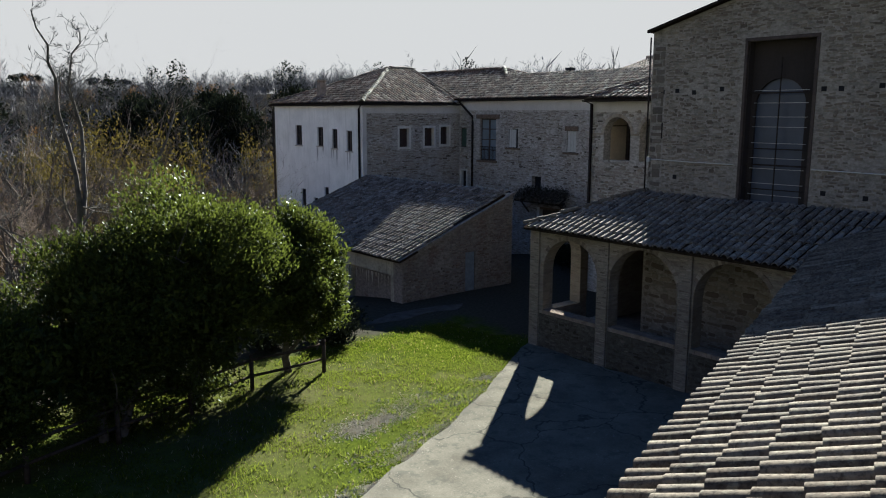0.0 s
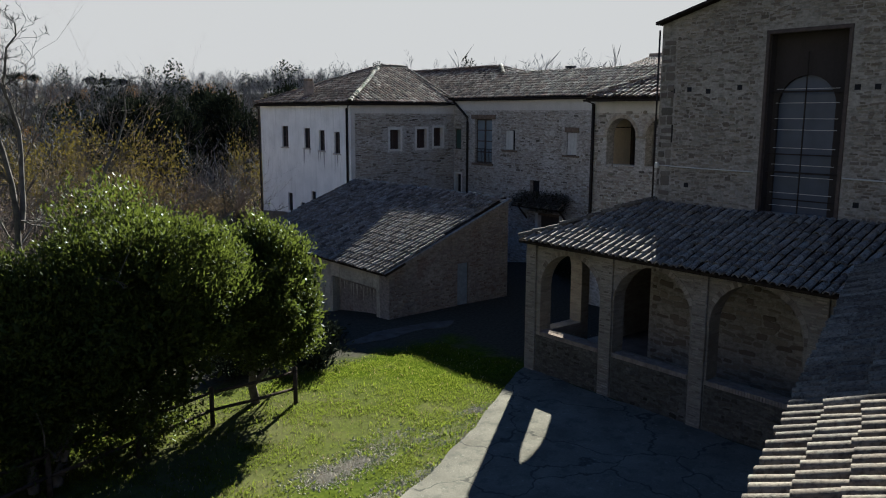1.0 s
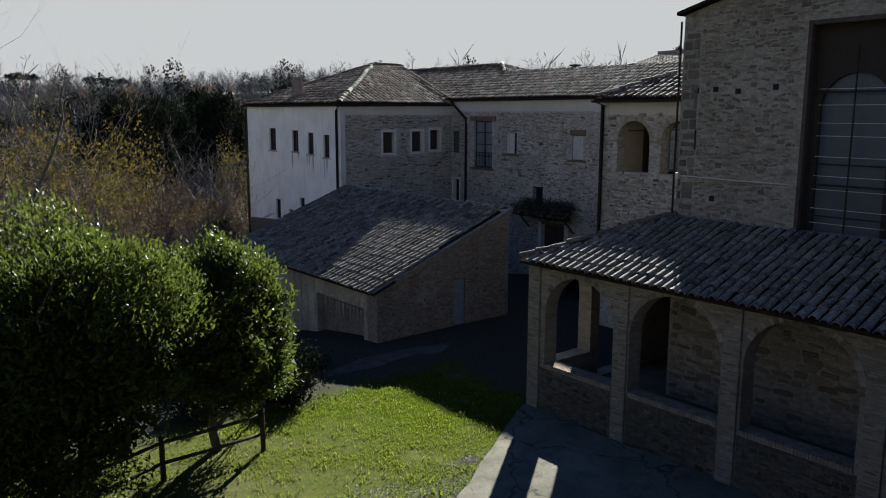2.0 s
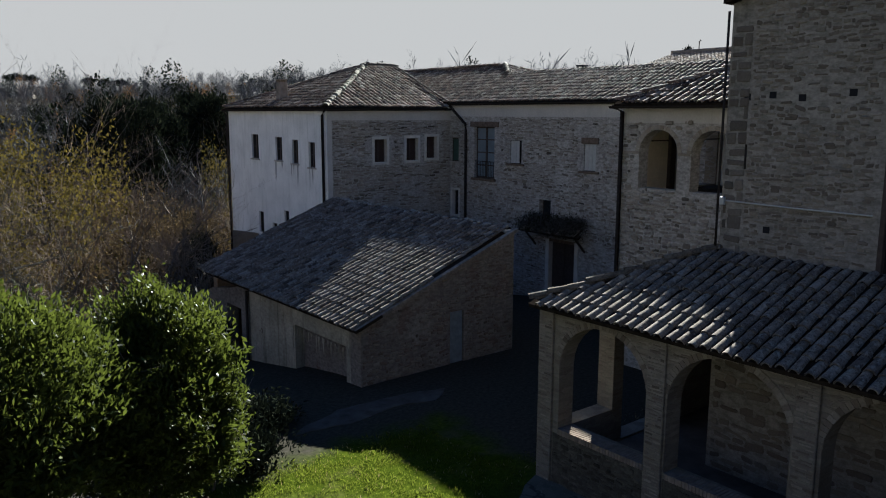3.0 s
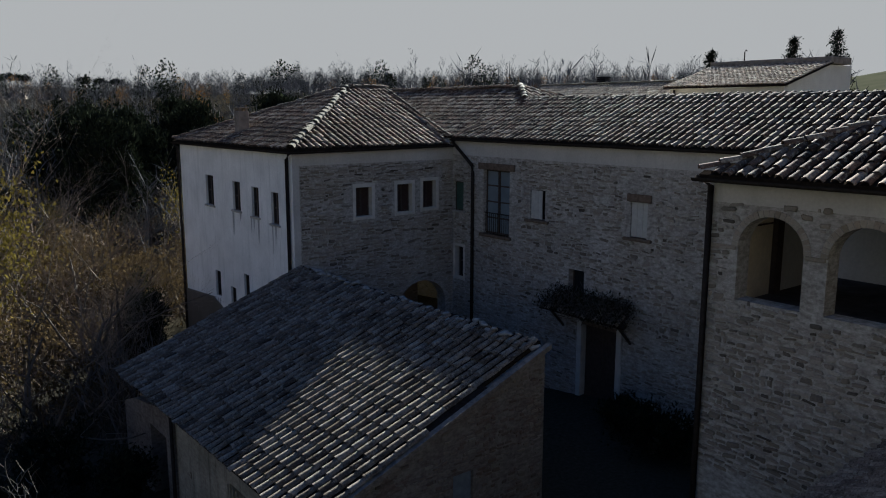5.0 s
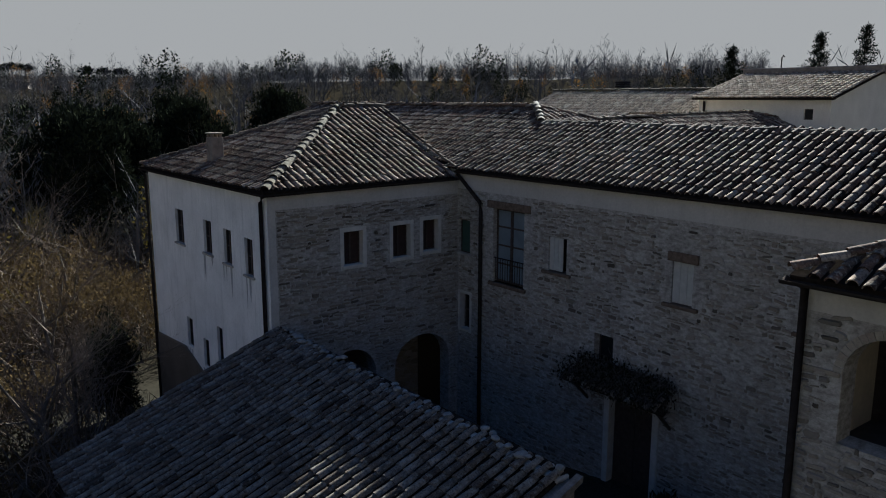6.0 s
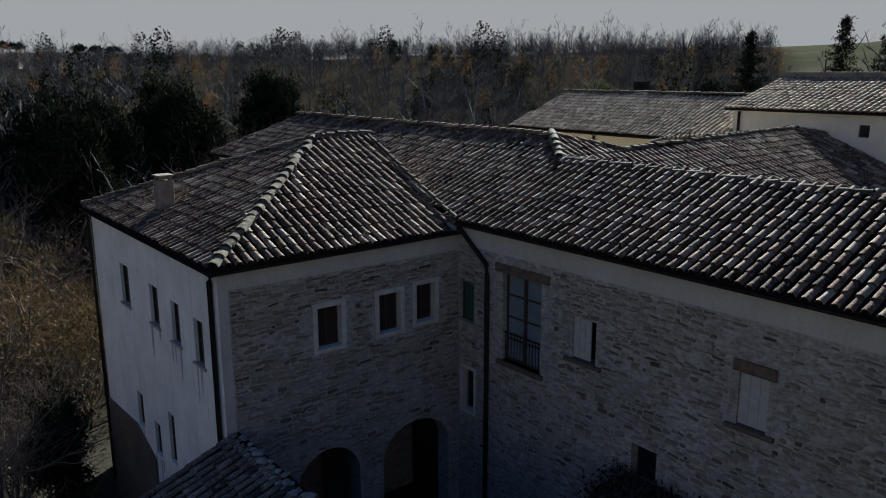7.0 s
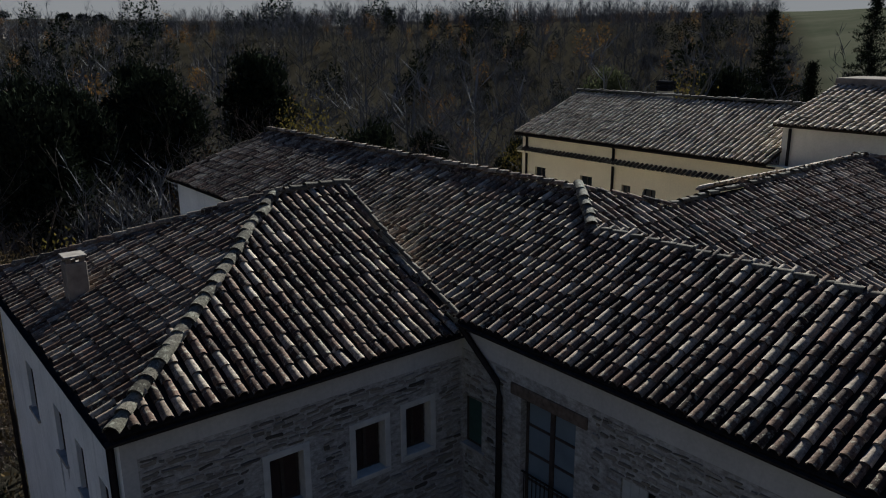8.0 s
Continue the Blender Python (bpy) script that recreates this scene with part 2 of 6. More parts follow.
SHUTTER = plain("white_shutter", (0.40, 0.40, 0.37), 0.7, 0, 0.12)
# near-black: shade of rooms and holes put into a colour, also sooty slats
DARK = plain("shade_and_soot_black", (0.02, 0.02, 0.022), 0.95)
FLOOR = plain("dark_floor", (0.085, 0.08, 0.075), 0.9, 0, 0.3, 2.0)
CEMENT = plain("cement", (0.33, 0.31, 0.28), 0.9, 0, 0.25, 3.0, 0.006)

# ---- building helpers ----
def mesh_part(name, verts, faces, material, parent=None, label="", smooth=False):
    me = bpy.data.meshes.new(name)
    me.from_pydata([tuple(v) for v in verts], [], faces)
    me.materials.append(material)
    if smooth:
        me.polygons.foreach_set("use_smooth", [True] * len(me.polygons))
    me.update()
    ob = new(name, me)
    ob.parent = parent
    if label:
        ob["label"] = label
    return ob


def part(name, bm, material, parent=None, label="", smooth=False):
    me = bpy.data.meshes.new(name)
    bmesh.ops.recalc_face_normals(bm, faces=bm.faces)
    bm.to_mesh(me)
    bm.free()
    me.materials.append(material)
    if smooth:
        me.polygons.foreach_set("use_smooth", [True] * len(me.polygons))
    ob = new(name, me)
    ob.parent = parent
    if label:
        ob["label"] = label
    return ob


def thing(name, label, category, group="", kind="", at=(0, 0, 0)):
    ob = new(name)
    ob.location = at
    ob.empty_display_size = 0.2
    return tagged(ob, label, category, group, kind)


def add_box(bm, x0, y0, z0, x1, y1, z1, bevel=0.0):
    r = bmesh.ops.create_cube(bm, size=1.0)
    for v in r["verts"]:
        v.co = Vector((x0 + (v.co.x + .5) * (x1 - x0), y0 + (v.co.y + .5) * (y1 - y0), z0 + (v.co.z + .5) * (z1 - z0)))
    if bevel:
        es = list({e for v in r["verts"] for e in v.link_edges})
        bmesh.ops.bevel(bm, geom=es, offset=bevel, segments=1, affect="EDGES")
    return r["verts"]


def box_part(name, lo, hi, material, parent=None, label="", bevel=0.0):
    bm = bmesh.new()
    lo, hi = [min(a, b) for a, b in zip(lo, hi)], [max(a, b) for a, b in zip(lo, hi)]
    add_box(bm, *lo, *hi, bevel)
    return part(name, bm, material, parent, label)


def add_tube(bm, pts, radius, sides=7, taper=None):
    """A round tube along points; taper gives the radius at each of them."""
    rings = []
    for i, p in enumerate(pts):
        p = Vector(p)
        way = (Vector(pts[min(i + 1, len(pts) - 1)]) - Vector(pts[max(i - 1, 0)])).normalized()
        side = way.orthogonal().normalized()
        up = way.cross(side)
        r = taper[i] if taper else radius
        rings.append([bm.verts.new(p + (side * math.cos(a) + up * math.sin(a)) * r) for a in (2 * math.pi * k / sides for k in range(sides))])
    for a, b in zip(rings, rings[1:]):
        for k in range(sides):
            bm.faces.new((a[k], a[(k + 1) % sides], b[(k + 1) % sides], b[k]))
    bm.faces.new(rings[0][::-1])
    bm.faces.new(rings[-1])


def tube_part(name, pts, radius, material, parent=None, label="", sides=8):
    bm = bmesh.new()
    add_tube(bm, pts, radius, sides)
    return part(name, bm, material, parent, label, True)


def wall(name, axis, pos, thick, s0, s1, z0, top, holes, material, parent, label=""):
    """A wall in the plane axis = pos with its thickness, from s0 to s1 and z0 to top (a height, or corners (s, z) of a gable).
    holes: (s0, s1, z0, z1, rise); the head of a hole is an arch of that rise above z1 where rise > 0."""
    line = top if isinstance(top, list) else [(s0, top), (s1, top)]
    cuts = {s0, s1, *[s for s, _ in line]}
    for a, b, _, _, rise in holes:
        n = 14 if rise else 1
        cuts |= {a + (b - a) * (0.5 - 0.5 * math.cos(math.pi * k / n)) if rise else a + (b - a) * k for k in range(n + 1)}
    cuts = sorted(round(c, 4) for c in cuts if s0 - 1e-6 <= c <= s1 + 1e-6)
    cuts = [c for i, c in enumerate(cuts) if i == 0 or c - cuts[i - 1] > 1e-3]
    ss, zs = [p[0] for p in line], [p[1] for p in line]

    def head(h, s):
        a, b, _, z1, rise = h
        if not rise:
            return z1
        q = (s - (a + b) / 2) / ((b - a) / 2)
        return z1 + rise * math.sqrt(max(0.0, 1 - q * q))

    verts, faces = [], []

    def put(s, z, d):
        verts.append((pos + d, s, z) if axis == "x" else (s, pos + d, z))

    for a, b in zip(cuts, cuts[1:]):
        mid = (a + b) / 2
        bounds = [[z0, z0]]
        for h in sorted([h for h in holes if h[0] - 1e-4 < mid < h[1] + 1e-4], key=lambda h: h[2]):
            bounds.append([h[2], h[2]])
            bounds.append([head(h, a), head(h, b)])
        bounds.append([float(np.interp(a, ss, zs)), float(np.interp(b, ss, zs))])
        for lo, hi in zip(bounds[::2], bounds[1::2]):
            if hi[0] - lo[0] < 1e-4 and hi[1] - lo[1] < 1e-4:
                continue
            k = len(verts)
            for d in (0, thick):
                put(a, lo[0], d), put(b, lo[1], d), put(b, hi[1], d), put(a, hi[0], d)
            faces += [(k, k + 1, k + 2, k + 3), (k + 4, k + 7, k + 6, k + 5), (k, k + 4, k + 5, k + 1), (k + 3, k + 2, k + 6, k + 7), (k, k + 3, k + 7, k + 4), (k + 1, k + 5, k + 6, k + 2)]
    bm = bmesh.new()
    vs = [bm.verts.new(v) for v in verts]
    for f in faces:
        bm.faces.new([vs[i] for i in f])
    bmesh.ops.remove_doubles(bm, verts=bm.verts, dist=0.0005)
    return part(name, bm, material, parent, label)


def tile_shape(length, r0, r1, thick=0.016, segs=8):
    """One barrel tile: lower end at v = 0, wider at that end, hollow below."""
    vs, fs = [], []
    for v, r in ((0, r0), (length, r1)):
        for rr in (r, r - thick):
            for k in range(segs + 1):
                a = math.pi * k / segs
                vs.append((-math.cos(a) * rr, v, math.sin(a) * rr * 0.84))
    n = segs + 1
    vs += vs[:2 * n]                                            # the cut end has corners of its own
    for k in range(segs):
        fs.append((k, k + 1, 2 * n + k + 1, 2 * n + k))
        fs.append((n + k + 1, n + k, 3 * n + k, 3 * n + k + 1))
        fs.append((4 * n + k + 1, 4 * n + k, 5 * n + k, 5 * n + k + 1))
    return vs, fs


def round_only(me):
    """Smooth over the round of each tile, but keep its cut end flat."""
    me.polygons.foreach_set("use_smooth", [k % 3 != 2 for k in range(len(me.polygons))])
    me.update()


TILE_RNG = random.Random(7)
TILE_SHAPES = [tile_shape(0.49, 0.088 + 0.005 * k, 0.074 + 0.004 * k, 0.021) for k in range(3)]
TILE_MESHES = {}


def tile_mesh(material, k):
    key = (material.name, k)
    if key not in TILE_MESHES:
        me = bpy.data.meshes.new("tile")
        me.from_pydata(TILE_SHAPES[k][0], [], TILE_SHAPES[k][1])
        round_only(me)
        me.materials.append(material)
        TILE_MESHES[key] = me
    return TILE_MESHES[key]


def tiled_slope(roof, origin, along, up, width, length, inside, material, pick=None, pitch=0.265, course=0.40, thick=0.07, sag=0.02, start=0.0):
    """A slope of barrel tiles: origin at the eave, 'along' the eave, 'up' the slope. inside(u, v) is its outline.
    pick(p): which tiles, by place, are parts of their own (at most 300 a roof); the rest is one joined part."""
    o, u, v = Vector(origin), Vector(along).normalized(), Vector(up).normalized()
    n = u.cross(v)
    if n.z < 0:
        n = -n
    rng = TILE_RNG
    verts, faces, singles = [], [], []
    for i in range(int(width / pitch) + 1):
        lean = rng.uniform(-0.012, 0.012)
        for j in range(int(length / course) + 1):
            cu, cv = (i + 0.5) * pitch, j * course
            if not inside(cu, cv + 0.2):
                continue
            k = rng.randrange(3)
            turn = rng.gauss(0, 0.022) + lean
            dip = sag * noise.noise(Vector((cu * 0.35, cv * 0.35, o.x + o.y)))
            p = o + u * (cu + rng.gauss(0, 0.008)) + v * (cv - 0.05 + start + rng.gauss(0, 0.018)) + n * (0.058 + dip + rng.gauss(0, 0.004))
            uu, vv = (u + v * turn).normalized(), (v - u * turn - n * (0.045 + rng.gauss(0, 0.014))).normalized()
            nn = uu.cross(vv) if uu.cross(vv).z > 0 else vv.cross(uu)
            if pick and len(singles) < 300 and pick(p):
                singles.append((p, uu, vv, nn, k))
                continue
            base = len(verts)
            shape = TILE_SHAPES[k]
            verts += [p + uu * x + vv * y + nn * z for x, y, z in shape[0]]
            faces += [tuple(base + q for q in f) for f in shape[1]]
    rest = mesh_part("roof_tiles", verts, faces, material, roof)
    round_only(rest.data)
    rest["kind"] = "stuff"
    # the bed under the tiles, one thin plate cut to the same outline
    bv, bf, ids = [], [], {}
    step = 0.2
    cells = {(i, j) for i in range(int(width / step) + 1) for j in range(int(length / step) + 1) if inside((i + 0.5) * step, min((j + 0.5) * step, length - 0.01))}

    def corner(i, j, low):
        if (i, j, low) not in ids:
            ids[(i, j, low)] = len(bv)
            bv.append(o + u * (i * step) + v * min(j * step, length) + n * (-thick if low else 0.012))
        return ids[(i, j, low)]

    for i, j in sorted(cells):
        q = ((i, j), (i + 1, j), (i + 1, j + 1), (i, j + 1))
        bf.append(tuple(corner(*c, 0) for c in q))
        bf.append(tuple(corner(*c, 1) for c in q[::-1]))
        for k, (di, dj) in enumerate(((0, -1), (1, 0), (0, 1), (-1, 0))):
            if (i + di, j + dj) not in cells:
                a, b = q[k], q[(k + 1) % 4]
                bf.append((corner(*a, 0), corner(*a, 1), corner(*b, 1), corner(*b, 0)))
    mesh_part("roof_bed", bv, bf, TILE_BED, roof)
    SINGLES.append((roof, material, singles))


SINGLES = []


def place_single_tiles():
    for roof, material, rows in SINGLES:
        for p, uu, vv, nn, k in rows:
            ob = new("roof_tile", tile_mesh(material, k))
            ob.parent = roof
            ob.matrix_basis = Matrix(((uu.x, vv.x, nn.x, p.x), (uu.y, vv.y, nn.y, p.y), (uu.z, vv.z, nn.z, p.z), (0, 0, 0, 1)))


def ridge_tiles(roof, a, b, material, radius=0.13, step=0.42, name="ridge_tile"):
    """A row of larger barrel tiles along a ridge or hip from a up to b, each an object."""
    a, b = Vector(a), Vector(b)
    way = (b - a).normalized()
    side = way.cross(Vector((0, 0, 1))).normalized()
    up = side.cross(way)
    vs, fs = tile_shape(0.5, radius, radius * 0.86, 0.02, 8)
    me = bpy.data.meshes.new(name)
    me.from_pydata(vs, [], fs)
    round_only(me)
    me.materials.append(material)
    rng = TILE_RNG
    for i in range(int((b - a).length / step) + 1):
        p = a + way * (i * step) + up * (0.085 + rng.gauss(0, 0.010)) + side * rng.gauss(0, 0.018)
        t = rng.gauss(0, 0.03)
        s2, w2 = (side + way * t).normalized(), (way - side * t - up * (0.07 + rng.gauss(0, 0.02))).normalized()
        n2 = s2.cross(w2)
        ob = new(name, me)
        ob.parent = roof
        ob.matrix_basis = Matrix(((s2.x, w2.x, n2.x, p.x), (s2.y, w2.y, n2.y, p.y), (s2.z, w2.z, n2.z, p.z), (0, 0, 0, 1)))


def in_poly(pts):
    """inside(u, v) for a polygon of corners."""
    def test(u, v):
        hit = False
        for (x0, y0), (x1, y1) in zip(pts, pts[1:] + pts[:1]):
            if (y0 > v) != (y1 > v) and u < (x1 - x0) * (v - y0) / (y1 - y0) + x0:
                hit = not hit
        return hit
    return test


def part_of(house, name):
    return next(o for o in house.children if o.name.split(".")[0] == name)


STONE_PICKS = []


def arch_head(h, a, b):
    """Height of an opening's head, the higher of two places along it."""
    q0, q1, _, z1, rise = h
    if not rise:
        return z1
    mid, half = (q0 + q1) / 2, (q1 - q0) / 2
    near = min(max(mid, a), b)
    return z1 + rise * math.sqrt(max(0.0, 1 - ((near - mid) / half) ** 2))


def facing(house, parent, axis, pos, s0, s1, z0, z1, holes, material, pick, name="stone", run=(0.09, 0.29), rise=(0.06, 0.145), proud=(0.010, 0.030), drop=0.14, gap=0.022, seed=1, top=None, out=-1, rough=0.25):
    """Single stones in rough courses over a wall, each with its own edges, standing a little proud of the mortar."""
    rng = random.Random(seed)
    verts, faces, singles = [], [], []
    z = z0
    while z < z1 - 0.05:
        h = rng.uniform(*rise)
        s = s0 + rng.uniform(-0.2, 0)
        while s < s1:
            w = rng.uniform(*run) * (1.15 if h > 0.14 else 1.0)
            hh = h * rng.uniform(0.55, 1.08)
            a, b, c, d = max(s + gap / 2, s0 + 0.01), min(s + w - gap / 2, s1 - 0.01), z + gap / 2, z + hh - gap / 2
            s += w
            if b - a < 0.06 or rng.random() < drop + 0.5 * smooth(0.15, 0.4, noise.noise(Vector((s * 0.55, z * 0.75, seed * 3.3)))) * (rough > 0.1) or d > (top((a + b) / 2) if top else z1):
                continue
            if any(a < q1 + 0.02 and b > q0 - 0.02 and d > y0 - 0.02 and c < arch_head(h, min(max(h[0], a), h[1]), min(max(h[0], b), h[1])) + 0.02 for h in holes for q0, q1, y0, _, _ in (h,)):
                continue
            wob = noise.noise(Vector((s * 0.5, z * 0.5, seed))) * 0.06 * min(1.0, rough * 4)
            j = lambda k: rng.uniform(-k, k)
            mx, my = (a + b) / 2, (c + d) / 2
            e, tilt, drift = rough * (d - c), rng.gauss(0, 0.09 * min(1, rough * 4)), j(0.16 * rough)
            cut = [rng.uniform(0.04, 0.30) * min(1, rough * 4) for _ in range(4)]
            ring = [(a + cut[0] * (mx - a), c + j(e) * 0.4), (mx + j(.04), c + j(e) * 0.5), (b - cut[1] * (b - mx), c + j(e) * 0.4), (b + j(e) * 0.4, my + j(e)), (b - cut[2] * (b - mx), d + j(e) * 0.4), (mx + j(.04), d + j(e) * 0.5), (a + cut[3] * (mx - a), d + j(e) * 0.4), (a + j(e) * 0.4, my + j(e))]
            ring = [(x, y + (x - mx) * tilt + drift) for x, y in ring]
            p = rng.uniform(*proud)
            inset = min(0.022, (d - c) * 0.2)
            shape = []
            for x, y in ring:
                shape.append((x, y + wob, -0.004))
            for x, y in ring:
                shape.append((x + (mx - x) / max(abs(mx - x), 1e-4) * min(inset, abs(mx - x) * 0.6), y + wob + (my - y) / max(abs(my - y), 1e-4) * min(inset, abs(my - y) * 0.6), p + j(0.004)))
            pts = [(pos + out * q, x, y) if axis == "x" else (x, pos + out * q, y) for x, y, q in shape]
            fs = [(k, (k + 1) % 8, 8 + (k + 1) % 8, 8 + k) for k in range(8)] + [tuple(range(8, 16))]
            flip = (axis == "y") == (out > 0)
            fs = [f[::-1] for f in fs] if flip else fs
            if len(singles) < 300 and pick(mx, my):
                singles.append((pts, fs))
            else:
                k = len(verts)
                verts += pts
                faces += [tuple(k + q for q in f) for f in fs]
        z += h
    rest = mesh_part(name + "_rest", verts, faces, material, parent)
    rest["kind"] = "stuff"
    STONE_PICKS.append((parent, material, singles, name))


def place_single_stones():
    for parent, material, rows, name in STONE_PICKS:
        for pts, fs in rows:
            mesh_part(name, pts, fs, material, parent)

# ---- terrain ----
def smooth(a, b, x):
    t = min(1.0, max(0.0, (x - a) / (b - a)))
    return t * t * (3 - 2 * t)


def ground_z(x, y):
    """Level yard, falling to a wooded valley on the far side, with low hills beyond."""
    f, r = 0.629 * x + 0.777 * y, 0.777 * x - 0.629 * y       # ahead and to the right of the first view
    q = y - 0.30 * x - 18.5
    d = -1.6 * smooth(0, 14, q) - 5.0 * smooth(12, 60, q)
    d *= 1 - 0.6 * smooth(30, 60, x) * (1 - smooth(60, 90, y))
    hill = (25.0 * smooth(95, 380, f + 0.06 * abs(r)) + 18.0 * smooth(350, 1300, f)) * (1 - 0.20 * smooth(30, 190, -r))
    side = 12.0 * smooth(120, 500, -r) * smooth(-200, 60, f) + 7.0 * smooth(70, 260, r)
    bumps = 1.6 * noise.noise(Vector((x * 0.012, y * 0.012, 3.1))) * smooth(60, 200, f) + 3 * noise.noise(Vector((x * 0.003, y * 0.003, 1.7))) * smooth(250, 600, math.hypot(x, y))
    return d + hill + side + bumps


def build_ground():
    cx, cy = 12.0, 16.0
    rings = [0.0] + [1.5 * 1.115 ** k for k in range(74)]
    n = 180
    verts, faces = [(cx, cy, ground_z(cx, cy))], []
    for r in rings[1:]:
        for k in range(n):
            a = 2 * math.pi * k / n
            x, y = cx + r * math.cos(a), cy + r * math.sin(a)
            verts.append((x, y, ground_z(x, y)))
    for k in range(n):
        faces.append((0, 1 + k, 1 + (k + 1) % n))
    for j in range(len(rings) - 2):
        for k in range(n):
            a, b = 1 + j * n + k, 1 + j * n + (k + 1) % n
            faces.append((a, a + n, b + n, b))
    m, nt, b = mat_base("grass_and_earth")
    ge = nt.nodes.new("ShaderNodeNewGeometry")
    p = ge.outputs["Position"]
    fine, mid, big = noise_tex(nt, p, 9.0, 6.0, 0.7), noise_tex(nt, p, 0.8, 5.0), noise_tex(nt, p, 0.06, 4.0)
    c = ramp(nt, fine, [(0.3, (0.020, 0.030, 0.003)), (0.55, (0.042, 0.055, 0.004)), (0.75, (0.066, 0.076, 0.008))])
    c = mix(nt, ramp(nt, mid, [(0.55, (0, 0, 0)), (0.70, (0.6, 0.6, 0.6))]), c, (0.075, 0.070, 0.025))
    c = mix(nt, 0.7, c, ramp(nt, noise_tex(nt, p, 2.6, 6.0, 0.7), [(0.36, (0.45, 0.5, 0.45)), (0.6, (1, 1, 1))]), "MULTIPLY")
    c = mix(nt, ramp(nt, big, [(0.45, (0, 0, 0)), (0.65, (0.8, 0.8, 0.8))]), c, (0.07, 0.06, 0.035))
    sep = nt.nodes.new("ShaderNodeSeparateXYZ")
    nt.links.new(p, sep.inputs[0])
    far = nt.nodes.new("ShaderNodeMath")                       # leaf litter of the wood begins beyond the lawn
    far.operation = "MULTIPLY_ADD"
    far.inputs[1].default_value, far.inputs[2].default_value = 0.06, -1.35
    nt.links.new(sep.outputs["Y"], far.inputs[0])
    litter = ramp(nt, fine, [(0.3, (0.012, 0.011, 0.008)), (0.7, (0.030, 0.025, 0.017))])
    meadow = ramp(nt, big, [(0.35, (0.040, 0.042, 0.027)), (0.65, (0.058, 0.056, 0.038))])
    wide = nt.nodes.new("ShaderNodeVectorMath")                # open fields on the hills to the side
    wide.operation = "DOT_PRODUCT"
    wide.inputs[1].default_value = (0.0551, -0.0909, 0)
    nt.links.new(p, wide.inputs[0])
    litter = mix(nt, ramp(nt, wide.outputs["Value"], [(0, (0, 0, 0)), (1, (1, 1, 1))]), litter, meadow)
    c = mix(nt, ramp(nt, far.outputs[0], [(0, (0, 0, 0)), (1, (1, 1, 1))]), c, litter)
    # trodden dark earth round the barn and behind the loggia, with the shade there painted in
    def soft_step(value, lo, hi):
        mr = nt.nodes.new("ShaderNodeMapRange")
        mr.inputs["From Min"].default_value, mr.inputs["From Max"].default_value = lo, hi
        nt.links.new(value, mr.inputs["Value"])
        return mr.outputs[0]

    def shifted(value):
        ma = nt.nodes.new("ShaderNodeMath")
        ma.operation = "MULTIPLY_ADD"
        ma.inputs[1].default_value = 2.4
        nt.links.new(mid, ma.inputs[0])
        nt.links.new(value, ma.inputs[2])
        return ma.outputs[0]

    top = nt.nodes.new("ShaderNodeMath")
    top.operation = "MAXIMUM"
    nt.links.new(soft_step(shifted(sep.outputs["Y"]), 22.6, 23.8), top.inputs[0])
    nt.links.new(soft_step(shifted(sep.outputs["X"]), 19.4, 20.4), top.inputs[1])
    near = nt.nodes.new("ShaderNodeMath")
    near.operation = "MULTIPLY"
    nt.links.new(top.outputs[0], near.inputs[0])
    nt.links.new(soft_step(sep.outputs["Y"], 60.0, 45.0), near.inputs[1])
    shaded_earth = ramp(nt, fine, [(0.3, (0.020, 0.019, 0.014)), (0.6, (0.040, 0.037, 0.029)), (0.8, (0.060, 0.058, 0.046))])
    c = mix(nt, near.outputs[0], c, shaded_earth)
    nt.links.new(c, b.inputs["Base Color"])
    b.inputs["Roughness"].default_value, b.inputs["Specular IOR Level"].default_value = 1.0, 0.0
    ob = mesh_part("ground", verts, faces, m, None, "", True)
    tagged(ob, "grassy yard and wooded hills beyond a valley", "ground", "", "structure")


build_ground()

# ---- convent: projecting wing with the white side and the rubble front ----
WING = thing("convent_wing", "old convent wing, white plaster side and rubble stone front", "building")
FRONT_WINDOWS = [(26.88, 27.58, 5.72, 6.80), (28.72, 29.42, 5.74, 6.82), (29.94, 30.58, 5.82, 6.88)]
WHITE_WINDOWS = [(44.12, 44.92, 5.68, 6.92), (41.52, 42.22, 5.70, 6.84), (39.90, 40.50, 5.62, 6.75), (38.30, 38.88, 5.52, 6.68)]
WHITE_LOW = [(43.80, 44.35, 1.85, 2.95), (42.32, 42.82, 1.45, 2.50), (41.02, 41.50, 1.75, 3.25)]
wall("front_wall", "y", 37.2, 0.5, 24.85, 31.45, -2.5, 8.14, [(*w, 0) for w in FRONT_WINDOWS] + [(26.15, 28.0, -0.5, 2.05, 0.9), (28.75, 31.05, -0.5, 2.0, 0.95)], MORTAR_WALL, WING, "coursed rubble stone front")
wall("side_wall", "x", 24.35, 0.5, 37.2, 47.7, -4.5, 8.14, [(*w, 0) for w in WHITE_WINDOWS + WHITE_LOW], WHITE, WING, "white plaster side wall with rain streaks")
wall("back_wall", "y", 47.2, 0.5, 24.85, 31.45, -4.5, 8.05, [], WHITE, WING)
box_part("plaster_band", (24.353, 37.192, 7.68), (31.45, 37.2, 8.14), BAND, WING, "grey plaster band below the eave")
